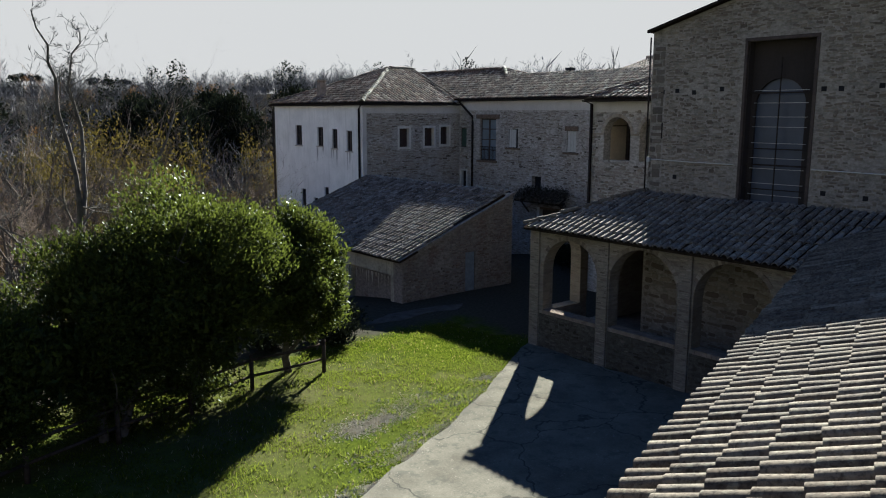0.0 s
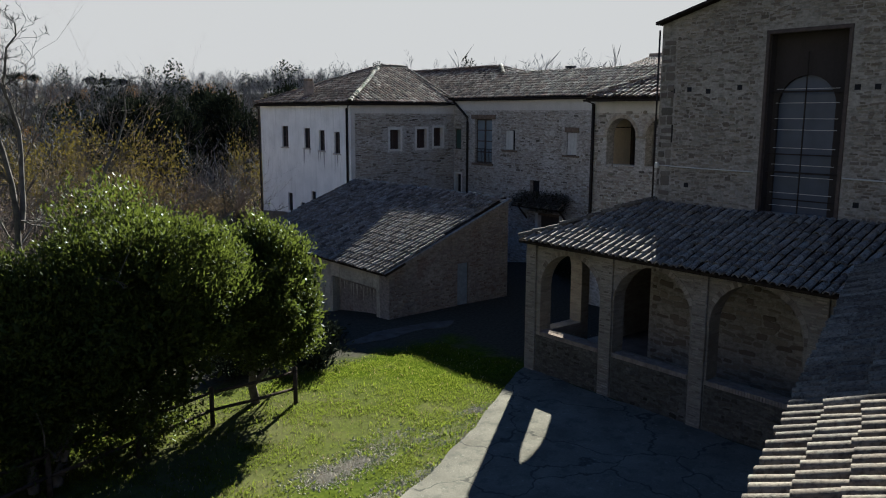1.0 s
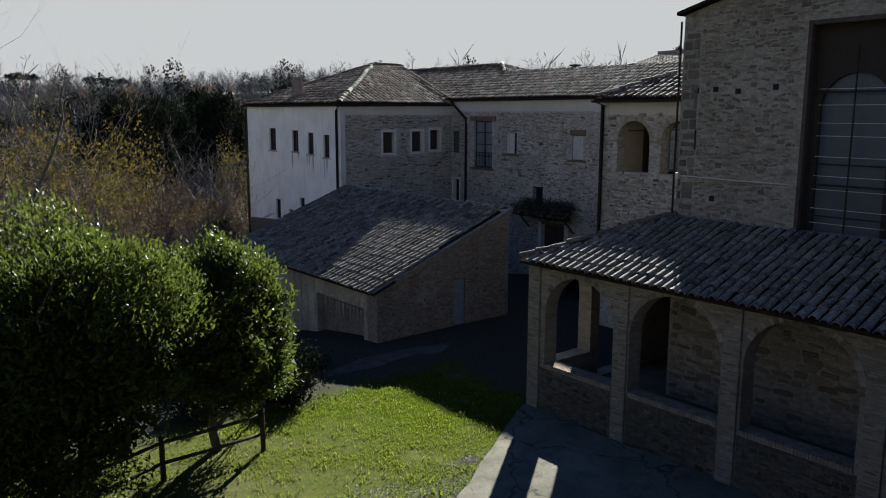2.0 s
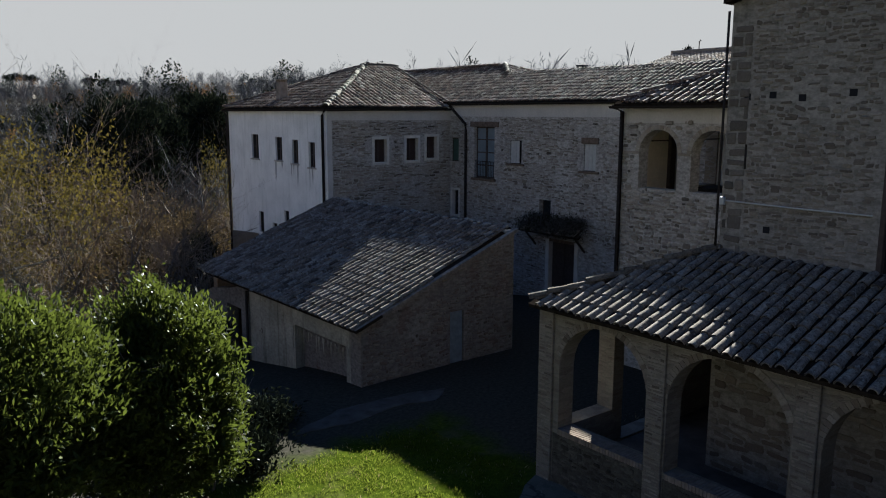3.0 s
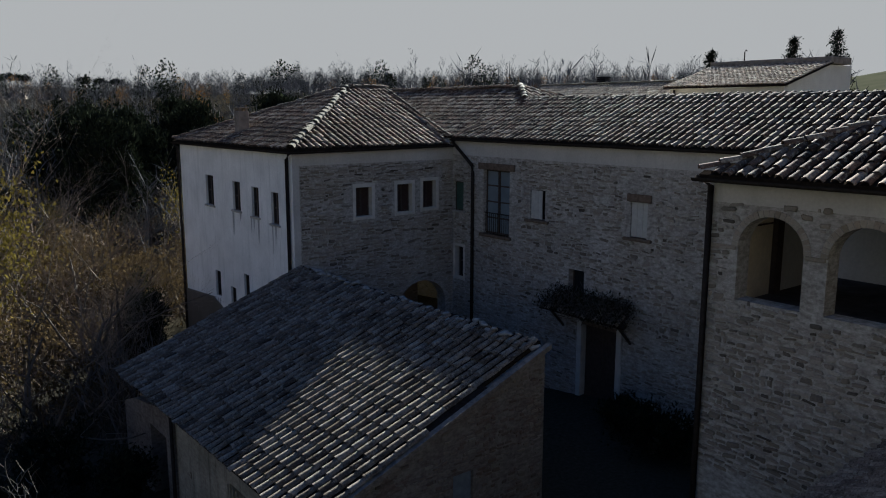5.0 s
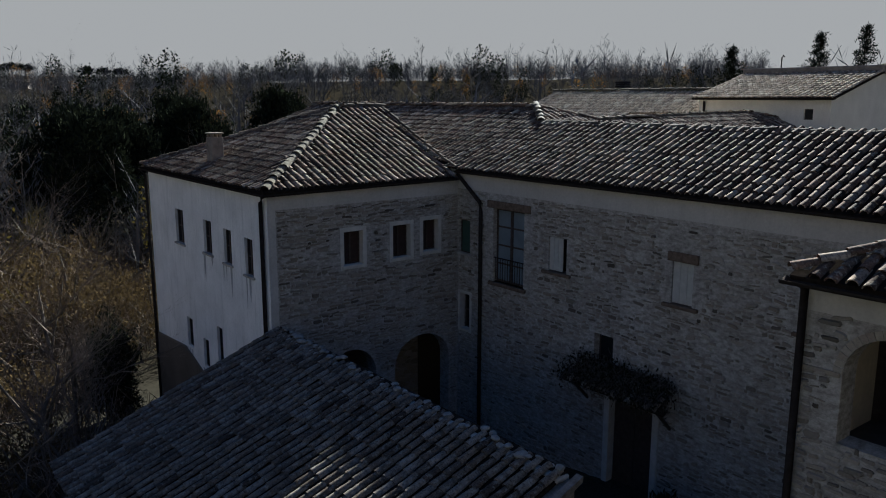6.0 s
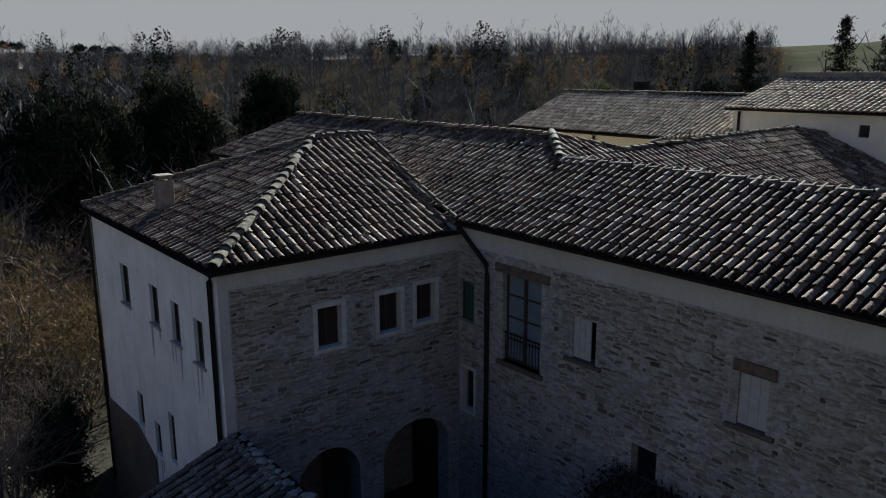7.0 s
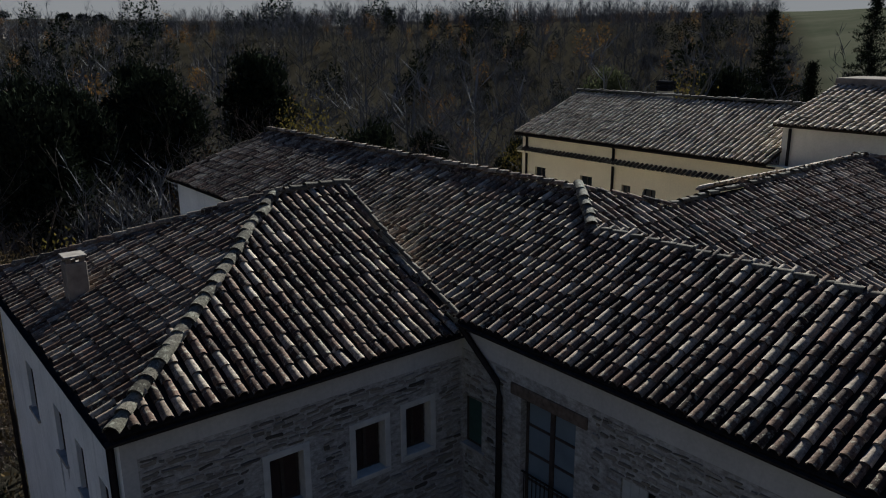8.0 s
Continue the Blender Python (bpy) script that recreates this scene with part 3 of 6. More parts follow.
mesh_part("plinth", [(24.30, 42.9, -4.5), (24.30, 47.74, -4.5), (24.30, 47.74, 1.5), (24.30, 44.6, 1.7), (24.30, 42.9, 1.15), (24.36, 42.9, -4.5), (24.36, 47.74, -4.5), (24.36, 47.74, 1.56), (24.36, 44.6, 1.76), (24.36, 42.9, 1.2)], [(0, 1, 2, 3, 4), (2, 1, 6, 7), (3, 2, 7, 8), (4, 3, 8, 9), (0, 4, 9, 5)], QUOIN, WING, "dark rubble plinth")
box_part("corner_mortar", (24.60, 37.194, -2.5), (24.856, 37.2, 7.68), MORTAR_WALL, WING)
box_part("corner_strip", (24.353, 37.188, -2.5), (24.60, 37.2, 7.68), BAND, WING, "pale plaster corner strip")

MAIN = thing("convent_main_range", "long convent range of rubble stone under a clay tile roof", "building")
MAIN_WINDOWS = dict(small=(36.55, 37.17, 5.64, 6.80), slit=(36.54, 37.06, 2.95, 4.22), tall=(33.92, 35.37, 4.94, 7.38), shutter=(32.10, 32.84, 5.74, 6.80), blind=(27.76, 28.40, 5.64, 6.78), low=(30.22, 30.92, 3.36, 4.24), right=(24.20, 24.85, 5.68, 6.78))
MAIN_DOOR = (28.55, 30.40, -0.3, 2.55)
wall("facade", "x", 31.45, 0.5, 8.0, 37.2, -2.0, 8.42, [(*w, 0) for w in MAIN_WINDOWS.values()] + [(*MAIN_DOOR, 0)], MORTAR_WALL, MAIN, "rubble stone facade with plaster band")
box_part("plaster_band", (31.442, 22.3, 7.86), (31.45, 37.19, 8.42), BAND, MAIN, "grey plaster band below the eave")
wall("far_facade", "x", 32.35, 0.5, 47.7, 56.3, -4.5, 8.82, [], WHITE, MAIN)
wall("end_wall", "y", 55.8, 0.5, 32.85, 40.0, -4.5, [(32.85, 8.5), (36.05, 10.2), (40.0, 8.3)], [], WHITE, MAIN)
wall("back_wall", "x", 40.0, 0.5, 8.0, 55.6, -2.0, 8.05, [], STONE_WALL, MAIN)

# ---- gallery block ----
GALLERY = thing("arcaded_gallery_block", "rubble stone block with an open arched gallery upstairs", "building")
GAL_ARCHES = [(20.18, 21.55, 5.75, 6.84, 0.68), (18.34, 19.72, 5.75, 6.84, 0.68), (16.50, 17.90, 5.75, 6.84, 0.68)]
wall("front_wall", "x", 26.15, 0.45, 8.0, 22.3, -1.0, 8.25, GAL_ARCHES, MORTAR_WALL, GALLERY, "rubble stone wall with brick arches")
# the opening is unseen, added to let light into the gallery
wall("end_wall", "y", 21.85, 0.45, 26.60, 31.45, -1.0, 8.2, [(29.7, 30.85, 5.6, 7.7, 0)], STONE_WALL, GALLERY)
box_part("floor_slab", (26.60, 8.0, 5.3), (31.45, 21.85, 5.55), FLOOR, GALLERY)
box_part("inner_wall", (30.9, 8.0, 5.55), (31.1, 21.85, 8.2), PALE_PLASTER, GALLERY, "grey plastered inner wall")
box_part("end_plaster", (26.62, 21.82, 5.55), (27.98, 21.85, 8.2), INNER, GALLERY, "ochre plastered end wall, warm light in its colour")
box_part("end_plaster", (28.26, 21.82, 5.55), (29.66, 21.85, 8.2), PALE_PLASTER, GALLERY, "grey plastered end wall")
box_part("door_post", (27.98, 21.70, 5.55), (28.26, 21.85, 8.2), WOOD, GALLERY, "dark timber door post", 0.01)
tube_part("tie_rod", [(26.62, 21.80, 7.15), (30.88, 21.80, 7.15)], 0.02, WOOD, GALLERY, "thin dark rod along the wall")
box_part("inner_ceiling", (26.60, 8.0, 8.2), (31.1, 21.85, 8.28), INNER, GALLERY)
box_part("plaster_band", (26.142, 15.6, 7.72), (26.15, 22.3, 8.25), BAND, GALLERY)

# ---- church ----
CHURCH = thing("church", "tall stone church gable with a big barred window", "church")
wall("gable_wall", "x", 21.07, 0.6, 7.0, 15.52, -0.2, [(7.0, 10.15), (11.3, 11.3), (15.52, 10.15)], [(10.28, 12.38, 5.15, 9.72, 0)], MORTAR_CHURCH, CHURCH, "coursed brown stone gable")
wall("side_wall", "y", 14.92, 0.6, 21.67, 34.0, -0.2, 10.1, [], STONE_CHURCH, CHURCH)
wall("far_side_wall", "y", 7.0, 0.6, 21.67, 34.0, -0.2, 10.1, [], STONE_CHURCH, CHURCH)
wall("back_wall", "x", 34.0, 0.6, 7.0, 15.52, -0.2, [(7.0, 10.15), (11.3, 11.3), (15.52, 10.15)], [], STONE_CHURCH, CHURCH)

# ---- loggia in front of the church ----
LOGGIA = thing("loggia", "brick loggia of round arches with a tiled lean-to roof", "loggia")
LOG_ARCHES = [(15.17, 17.42, 1.27, 2.62, 1.10), (12.33, 14.71, 1.27, 2.65, 1.14), (9.50, 11.82, 1.27, 2.68, 1.14)]
wall("arcade", "x", 18.35, 0.45, 6.5, 17.98, -0.2, 3.90, LOG_ARCHES, STONE_LOG, LOGGIA, "yellow brick arcade")
wall("end_arcade", "y", 17.53, 0.45, 18.80, 26.15, -0.2, 3.90, [(18.84, 20.30, 1.20, 2.90, 0.70), (20.66, 22.20, 0.40, 2.90, 0.70)], STONE_LOG, LOGGIA, "yellow brick end arcade on square piers")
box_part("floor_slab", (18.80, 6.5, -0.2), (21.07, 17.53, 0.35), FLOOR, LOGGIA)
box_part("floor_slab", (21.07, 15.52, -0.2), (26.15, 17.53, 0.35), FLOOR, LOGGIA)

# ---- low house in the foreground ----
ND, NO = Vector((0.942, 0.336, 0)), Vector((-0.336, 0.942, 0))      # along its eave, and outwards
NEAR = thing("foreground_house", "low house under pale clay barrel tiles", "house")
EAVE_N = Vector((5.1, 3.83, 4.40))
def near_wall():
    bm = bmesh.new()
    a, b = EAVE_N + ND * -22 - NO * 0.35, EAVE_N + ND * 14.6 - NO * 0.35
    vs = []
    for q in (a, b, b - NO * 7.5, a - NO * 7.5):
        vs.append((bm.verts.new((q.x, q.y, -0.2)), bm.verts.new((q.x, q.y, 4.25))))
    for k in range(4):
        p, r = vs[k], vs[(k + 1) % 4]
        bm.faces.new((p[0], r[0], r[1], p[1]))
    bm.faces.new([p[1] for p in vs])
    part("wall", bm, STONE_LOG, NEAR)


near_wall()

# ---- barn ----
BARN = thing("barn", "ruinous stone barn with a single-pitch tile roof", "barn")
BARN_SLOPE = (4.15 - 1.72) / (24.6 - 18.15)
def barn_z(x):
    return 1.72 + (x - 18.15) * BARN_SLOPE - 0.13


wall("gable_wall", "y", 25.32, 0.58, 18.40, 24.55, -1.2, [(18.40, barn_z(18.4) + 0.065), (24.55, barn_z(24.55) + 0.065)], [(21.78, 22.36, -0.2, 1.72, 0)], MORTAR_BARN, BARN, "rough stone wall with fallen plaster")
wall("yard_wall", "x", 24.10, 0.45, 25.9, 37.15, -1.2, barn_z(24.2), [], STONE_BARN, BARN)
wall("low_wall", "x", 18.40, 0.4, 25.9, 32.9, -3.5, barn_z(18.5) + 0.05, [(26.15, 29.4, -2.0, 1.02, 0)], BARN_PLASTER, BARN, "stained plaster wall with a wide opening")
wall("ruined_wall", "x", 18.34, 0.46, 32.9, 37.15, -3.5, [(32.9, barn_z(18.5) + 0.05), (34.6, 1.35), (36.2, 1.1), (37.15, 0.75)], [(33.5, 34.8, -2.5, 0.75, 0)], MORTAR_BARN, BARN, "crumbling rubble wall with fallen plaster")
tube_part("downpipe", [(18.28, 32.88, 1.55), (18.28, 32.88, -2.4)], 0.05, METAL, BARN, "dark pipe down the wall")
wall("end_wall", "y", 36.75, 0.4, 18.8, 24.10, -3.5, [(18.8, barn_z(18.8)), (24.10, barn_z(24.1))], [], STONE_BARN, BARN)

# ---- houses behind the convent ----
YELLOW = thing("yellow_house", "cream-yellow house with a double tiled cornice", "house")
YW = [(53.0, 53.75, 7.15, 7.75), (49.9, 50.65, 7.1, 7.7), (47.6, 48.1, 6.9, 7.6), (46.2, 46.9, 6.9, 7.6)]
wall("facade", "x", 50.0, 0.4, 40.0, 54.7, 0.0, 9.35, [(*w, 0) for w in YW], CREAM, YELLOW)
wall("end_wall", "y", 54.3, 0.4, 50.4, 58.6, 0.0, [(50.4, 9.4), (54.5, 11.2), (58.6, 9.4)], [], CREAM, YELLOW)
TOWER = thing("upper_house", "taller cream house with a ridged tile roof", "house")
wall("facade", "x", 50.8, 0.4, 34.15, 41.05, 0.0, 10.80, [(34.95, 35.4, 9.9, 10.4, 0)], PALE_PLASTER, TOWER)
wall("end_wall", "y", 34.15, 0.4, 51.2, 58.0, 0.0, [(51.2, 10.9), (55.3, 12.05), (58.0, 12.05)], [], PALE_PLASTER, TOWER)
wall("left_wall", "y", 40.65, 0.4, 51.2, 58.0, 0.0, [(51.2, 10.9), (55.3, 12.05), (58.0, 12.05)], [], PALE_PLASTER, TOWER)

# ---- roofs ----
def roof_of(house):
    r = new("roof")
    r.parent = house
    return r


def up_way(dx, dy, dz):
    return Vector((dx, dy, dz)).normalized()


# projecting wing: hipped towards the yard
R_WING = roof_of(WING)
EZ = 8.22
EAST, SOUTH = 24.20, 37.06
TOP_L, TOP_R = Vector((30.0, 42.70, 10.50)), Vector((31.95, 42.75, 10.52))
k1 = up_way(0, 5.66, 2.28)
len1 = math.hypot(5.66, 2.28)
tiled_slope(R_WING, (EAST, SOUTH, EZ), (1, 0, 0), k1, 8.0, len1, in_poly([(0, 0), (7.05, 0), (7.75, len1), (5.80, len1)]), TILE, lambda p: True, start=0.07)
k2 = up_way(5.80, 0, 2.28)
len2 = math.hypot(5.80, 2.28)
tiled_slope(R_WING, (EAST, 48.15, EZ), (0, -1, 0), k2, 11.2, len2, in_poly([(0, 0), (11.09, 0), (5.45, len2)]), TILE, start=0.07)
ridge_tiles(R_WING, (EAST + 0.05, SOUTH + 0.05, EZ + 0.02), TOP_L, RIDGE, 0.15)
ridge_tiles(R_WING, TOP_L, TOP_R, TILE_PALE, 0.14)
ridge_tiles(R_WING, (EAST + 0.05, 48.1, EZ + 0.02), TOP_L, TILE, 0.13)
ridge_tiles(R_WING, (31.42, 37.3, 8.48), (31.95, 42.7, 10.50), TILE_PALE, 0.07)
mesh_part("back_slope", [(EAST, 48.15, EZ), (31.95, 48.15, EZ), tuple(TOP_R), tuple(TOP_L)], [(0, 1, 2, 3)], TILE_BED, R_WING)
mesh_part("verge_wall", [(31.9, 36.9, 8.0), (31.9, 42.72, 8.0), (31.9, 42.72, 10.45)], [(0, 1, 2)], BAND, R_WING)

# main range
R_MAIN = roof_of(MAIN)
MX, MZ = 31.32, 8.48
SL = 0.42
k3 = up_way(1, 0, SL)
sec = math.hypot(1, SL)


def main_inside(u, v):
    y, x = 57.0 - u, MX + v / sec
    if v < 0:
        return False
    top = 36.05 if y > 38.2 else 34.92 if y < 36.7 else 34.92 + (y - 36.7) / 1.5 * 1.13
    if x > top:
        return False
    if 37.15 < y < 48.3 and x < 31.42 + max(0.0, min(1.0, (y - 37.2) / 5.5)) * 0.65:
        return False
    if y > 48.3 and (x < 32.05 or y > 56.8 - (x - 32.05) * 0.42):
        return False
    return y > 8.0


tiled_slope(R_MAIN, (MX, 57.0, MZ), (0, -1, 0), k3, 49.0, 4.73 * sec, main_inside, TILE, lambda p: 25.5 < p.y < 37.0 and p.x < 33.6, start=0.07)
ridge_tiles(R_MAIN, (36.05, 38.2, 10.53), (36.05, 55.1, 10.53), TILE, 0.13)
ridge_tiles(R_MAIN, (34.92, 36.75, 9.99), (36.05, 38.2, 10.55), RIDGE, 0.15)
ridge_tiles(R_MAIN, (34.92, 8.0, 9.95), (34.92, 36.7, 9.95), TILE_PALE, 0.115)
mesh_part("back_slope", [(36.05, 38.2, 10.5), (36.05, 55.8, 10.5), (40.5, 55.8, 8.2), (40.5, 37.3, 8.2), (38.3, 37.2, 9.97)], [(0, 4, 3, 2, 1)], TILE_BED, R_MAIN)
# cross range behind the ridge, one long slope from the knee up to its own ridge
R_CROSS = roof_of(MAIN)
k4 = up_way(0, 1, 0.42)
sc4 = math.hypot(1, 0.42)


def cross_v(y):
    return (y - 24.0) * sc4


CROSS_TOP = [(36.05, 38.2), (38.12, 36.98), (49.32, 37.36)]
cz = lambda y: 10.53 + (y - 38.2) * 0.42
tiled_slope(R_CROSS, (34.92, 24.0, cz(24.0)), (1, 0, 0), k4, 16.6, cross_v(38.3), in_poly([(0.1, 0), (16.5, 0), (16.5, cross_v(36.4)), (14.4, cross_v(37.36)), (3.2, cross_v(36.98)), (1.13, cross_v(38.2)), (0.1, cross_v(36.85))]), TILE)
for (x0, y0), (x1, y1) in zip(CROSS_TOP, CROSS_TOP[1:]):
    ridge_tiles(R_CROSS, (x0, y0, cz(y0)), (x1, y1, cz(y1)), TILE_PALE if x0 > 37 else TILE, 0.12)
ridge_tiles(R_CROSS, (51.4, 36.4, cz(36.4)), (49.32, 37.36, cz(37.36)), TILE, 0.12)
# back slope in the paler tile: its sunlight is put into the colour
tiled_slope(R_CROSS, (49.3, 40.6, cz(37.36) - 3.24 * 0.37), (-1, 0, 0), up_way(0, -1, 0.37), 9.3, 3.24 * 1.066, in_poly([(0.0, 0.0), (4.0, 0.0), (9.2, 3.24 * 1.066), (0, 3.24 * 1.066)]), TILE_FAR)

# gallery block
R_GAL = roof_of(GALLERY)
k5 = up_way(1, 0, 0.42)
sc5 = math.hypot(1, 0.42)
tiled_slope(R_GAL, (25.78, 22.30, 8.28), (0, -1, 0), k5, 14.5, 5.9 * sc5, lambda u, v: v >= 0 and (22.30 - u) > 8.0 and v < min(5.1, u) * sc5, TILE, lambda p: p.y > 16.0)
ridge_tiles(R_GAL, (25.8, 22.28, 8.31), (30.88, 17.2, 10.43), TILE, 0.12)
mesh_part('hip_end', [(25.8, 22.3, 8.26), (31.5, 22.3, 8.26), (31.5, 17.2, 10.4), (30.88, 17.2, 10.42)], [(0, 1, 2, 3)], TILE_BED, R_GAL)

# church roof: two slabs with an overhanging verge
R_CH = roof_of(CHURCH)
bm = bmesh.new()
for sgn in (1, -1):
    y0, y1 = 11.3, 11.3 + sgn * 4.32
    for (xa, xb) in ((20.85, 34.8),):
        vs = [bm.verts.new(p) for p in ((xa, y0, 11.30), (xb, y0, 11.30), (xb, y1, 10.14), (xa, y1, 10.14), (xa, y0, 11.38), (xb, y0, 11.38), (xb, y1, 10.22), (xa, y1, 10.22))]
        for f in ((0, 1, 2, 3), (7, 6, 5, 4), (0, 4, 5, 1), (1, 5, 6, 2), (2, 6, 7, 3), (3, 7, 4, 0)):
            bm.faces.new([vs[i] for i in f])
part("roof_bed", bm, TILE_BED, R_CH)

# loggia: lean-to with a hip at the yard corner
R_LOG = roof_of(LOGGIA)
LZ, LX, LY = 3.99, 17.96, 18.0
k6 = up_way(3.11, 0, 1.16)
len6 = math.hypot(3.11, 1.16)
tiled_slope(R_LOG, (LX, LY, LZ), (0, -1, 0), k6, 13.0, len6, in_poly([(0, 0), (13.0, 0), (13.0, len6), (2.48, len6)]), TILE_LOG, lambda p: p.y > 11.0, pitch=0.23)
k7 = up_way(0, -2.48, 1.16)
len7 = math.hypot(2.48, 1.16)
tiled_slope(R_LOG, (LX, LY, LZ), (1, 0, 0), k7, 8.25, len7, in_poly([(0, 0), (8.2, 0), (8.2, len7), (3.11, len7)]), TILE_LOG, pitch=0.23)
ridge_tiles(R_LOG, (LX + 0.03, LY - 0.03, LZ + 0.03), (21.05, 15.55, 5.17), TILE_PALE, 0.11)

# foreground house
R_NEAR = roof_of(NEAR)
o = EAVE_N + ND * -22
k8 = (-NO + Vector((0, 0, 0.36))).normalized()
tiled_slope(R_NEAR, o, ND, k8, 38.5, 6.0, in_poly([(0, 0), (38.0, 0), (38.5, 6.0), (0, 6.0)]), TILE_PALE, lambda p: 6.5 < p.x < 13 and p.y > 3.2, pitch=0.22)

# barn
R_BARN = roof_of(BARN)
k9 = up_way(1, 0, BARN_SLOPE)
len9 = 6.5 * math.hypot(1, BARN_SLOPE)
tiled_slope(R_BARN, (18.12, 37.15, 1.74), (0, -1, 0), k9, 12.0, len9, in_poly([(0, 0), (11.95, 0), (11.6, len9), (0, len9)]), TILE_MID, lambda p: p.y < 30 and p.x < 22.5, sag=0.05)

# yellow house and upper house
R_YEL = roof_of(YELLOW)
k10 = up_way(4.6, 0, 1.85)
len10 = math.hypot(4.6, 1.85)
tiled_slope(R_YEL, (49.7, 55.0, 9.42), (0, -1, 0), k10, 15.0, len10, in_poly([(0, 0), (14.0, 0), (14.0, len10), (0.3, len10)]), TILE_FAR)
ridge_tiles(R_YEL, (54.3, 41.0, 11.3), (54.3, 54.8, 11.3), TILE_PALE, 0.13)
mesh_part("back_slope", [(54.3, 41.0, 11.25), (54.3, 55.0, 11.25), (58.9, 55.0, 9.4), (58.9, 41.0, 9.4)], [(0, 3, 2, 1)], TILE_BED, R_YEL)
R_TOW = roof_of(TOWER)
k11 = up_way(4.85, 0, 1.30)
len11 = math.hypot(4.85, 1.30)
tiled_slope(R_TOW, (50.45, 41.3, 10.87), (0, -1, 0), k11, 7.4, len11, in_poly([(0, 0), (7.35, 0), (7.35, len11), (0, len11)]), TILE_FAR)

# ---- openings ----
GLASS, gnt, gb = mat_base("window_glass")
gb.inputs["Base Color"].default_value = (0.015, 0.018, 0.022, 1)
gb.inputs["Roughness"].default_value, gb.inputs["Specular IOR Level"].default_value = 0.10, 0.12
gb.inputs["IOR"].default_value = 1.5
bump(gnt, gb, noise_tex(gnt, coords(gnt), 2.2, 2.0), 0.05, 0.02)
BROWN_BOARD = plain("brown_boards", (0.030, 0.017, 0.013), 0.75, 0, 0.3)
GREEN_SHUTTER = plain("green_shutter", (0.035, 0.07, 0.055), 0.6, 0, 0.2)
BRICK = plain("old_brick", (0.19, 0.155, 0.125), 0.9, 0, 0.3, 5.0, 0.004)


def slab(name, axis, pos, d0, d1, s0, s1, z0, z1, material, parent, label="", bevel=0.0):
    """A box given by its depth behind the plane axis = pos, its run and its heights."""
    if axis == "x":
        return box_part(name, (pos + d0, s0, z0), (pos + d1, s1, z1), material, parent, label, bevel)
    return box_part(name, (s0, pos + d0, z0), (s1, pos + d1, z1), material, parent, label, bevel)


def window(house, axis, pos, s0, s1, z0, z1, surround=0.0, sill=True, lintel=None, panes=(1, 1), fill=None, depth=0.24, frame_mat=WOOD, bar=0.045):
    """A window in its opening: frame, glazing bars, panes, stone surround, sill."""
    w = new("window")
    w.parent = house
    if surround:
        g = surround
        slab("jamb", axis, pos, -0.018, 0.20, s0 - g, s0 + 0.004, z0 - g, z1 + g, SURROUND, w, "pale dressed stone jamb", 0.008)
        slab("jamb", axis, pos, -0.018, 0.20, s1 - 0.004, s1 + g, z0 - g, z1 + g, SURROUND, w, "", 0.008)
        slab("head", axis, pos, -0.015, 0.20, s0, s1, z1 - 0.004, z1 + g, SURROUND, w, "", 0.008)
        slab("window_sill", axis, pos, -0.05, 0.22, s0 - g * 0.6, s1 + g * 0.6, z0 - g * 0.8, z0 + 0.01, SURROUND, w, "", 0.01)
    elif sill:
        slab("window_sill", axis, pos, -0.06, 0.22, s0 - 0.10, s1 + 0.10, z0 - 0.07, z0 + 0.004, LINTEL if lintel else CEMENT, w, "", 0.008)
    if lintel:
        slab("lintel", axis, pos, -0.04, 0.25, s0 - lintel, s1 + lintel, z1 - 0.004, z1 + 0.24, LINTEL, w, "weathered timber lintel", 0.012)
    f = bar
    for a, b in ((s0, s0 + f), (s1 - f, s1)):
        slab("frame_post", axis, pos, depth, depth + 0.06, a, b, z0, z1, frame_mat, w)
    for a, b in ((z0, z0 + f), (z1 - f, z1)):
        slab("frame_rail", axis, pos, depth + 0.002, depth + 0.058, s0 + f, s1 - f, a, b, frame_mat, w)
    nu, nz = panes
    for i in range(1, nu):
        c = s0 + (s1 - s0) * i / nu
        slab("mullion", axis, pos, depth - 0.01, depth + 0.05, c - f * 0.8, c + f * 0.8, z0 + f, z1 - f, frame_mat, w)
    for j in range(1, nz):
        c = z0 + (z1 - z0) * j / nz
        slab("glazing_bar", axis, pos, depth + 0.005, depth + 0.045, s0 + f, s1 - f, c - f * 0.4, c + f * 0.4, frame_mat, w)
    slab("pane", axis, pos, depth + 0.02, depth + 0.03, s0 + f * 0.5, s1 - f * 0.5, z0 + f * 0.5, z1 - f * 0.5, fill or GLASS, w)
    return w


for s0, s1, z0, z1 in FRONT_WINDOWS:
    window(WING, "y", 37.2, s0, s1, z0, z1, 0.13, panes=(2, 1), fill=BROWN_BOARD)
# panes of the white wall are near-black, painted as dark as unlit rooms
for s0, s1, z0, z1 in WHITE_WINDOWS:
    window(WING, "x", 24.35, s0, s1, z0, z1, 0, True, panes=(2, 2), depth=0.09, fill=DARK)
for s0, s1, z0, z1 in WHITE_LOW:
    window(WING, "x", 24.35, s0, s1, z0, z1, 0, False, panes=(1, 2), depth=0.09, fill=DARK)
STAIN = plaster_mat("rain_stain", (0.40, 0.41, 0.41), (0.26, 0.27, 0.27), 0.6)
rng = random.Random(15)
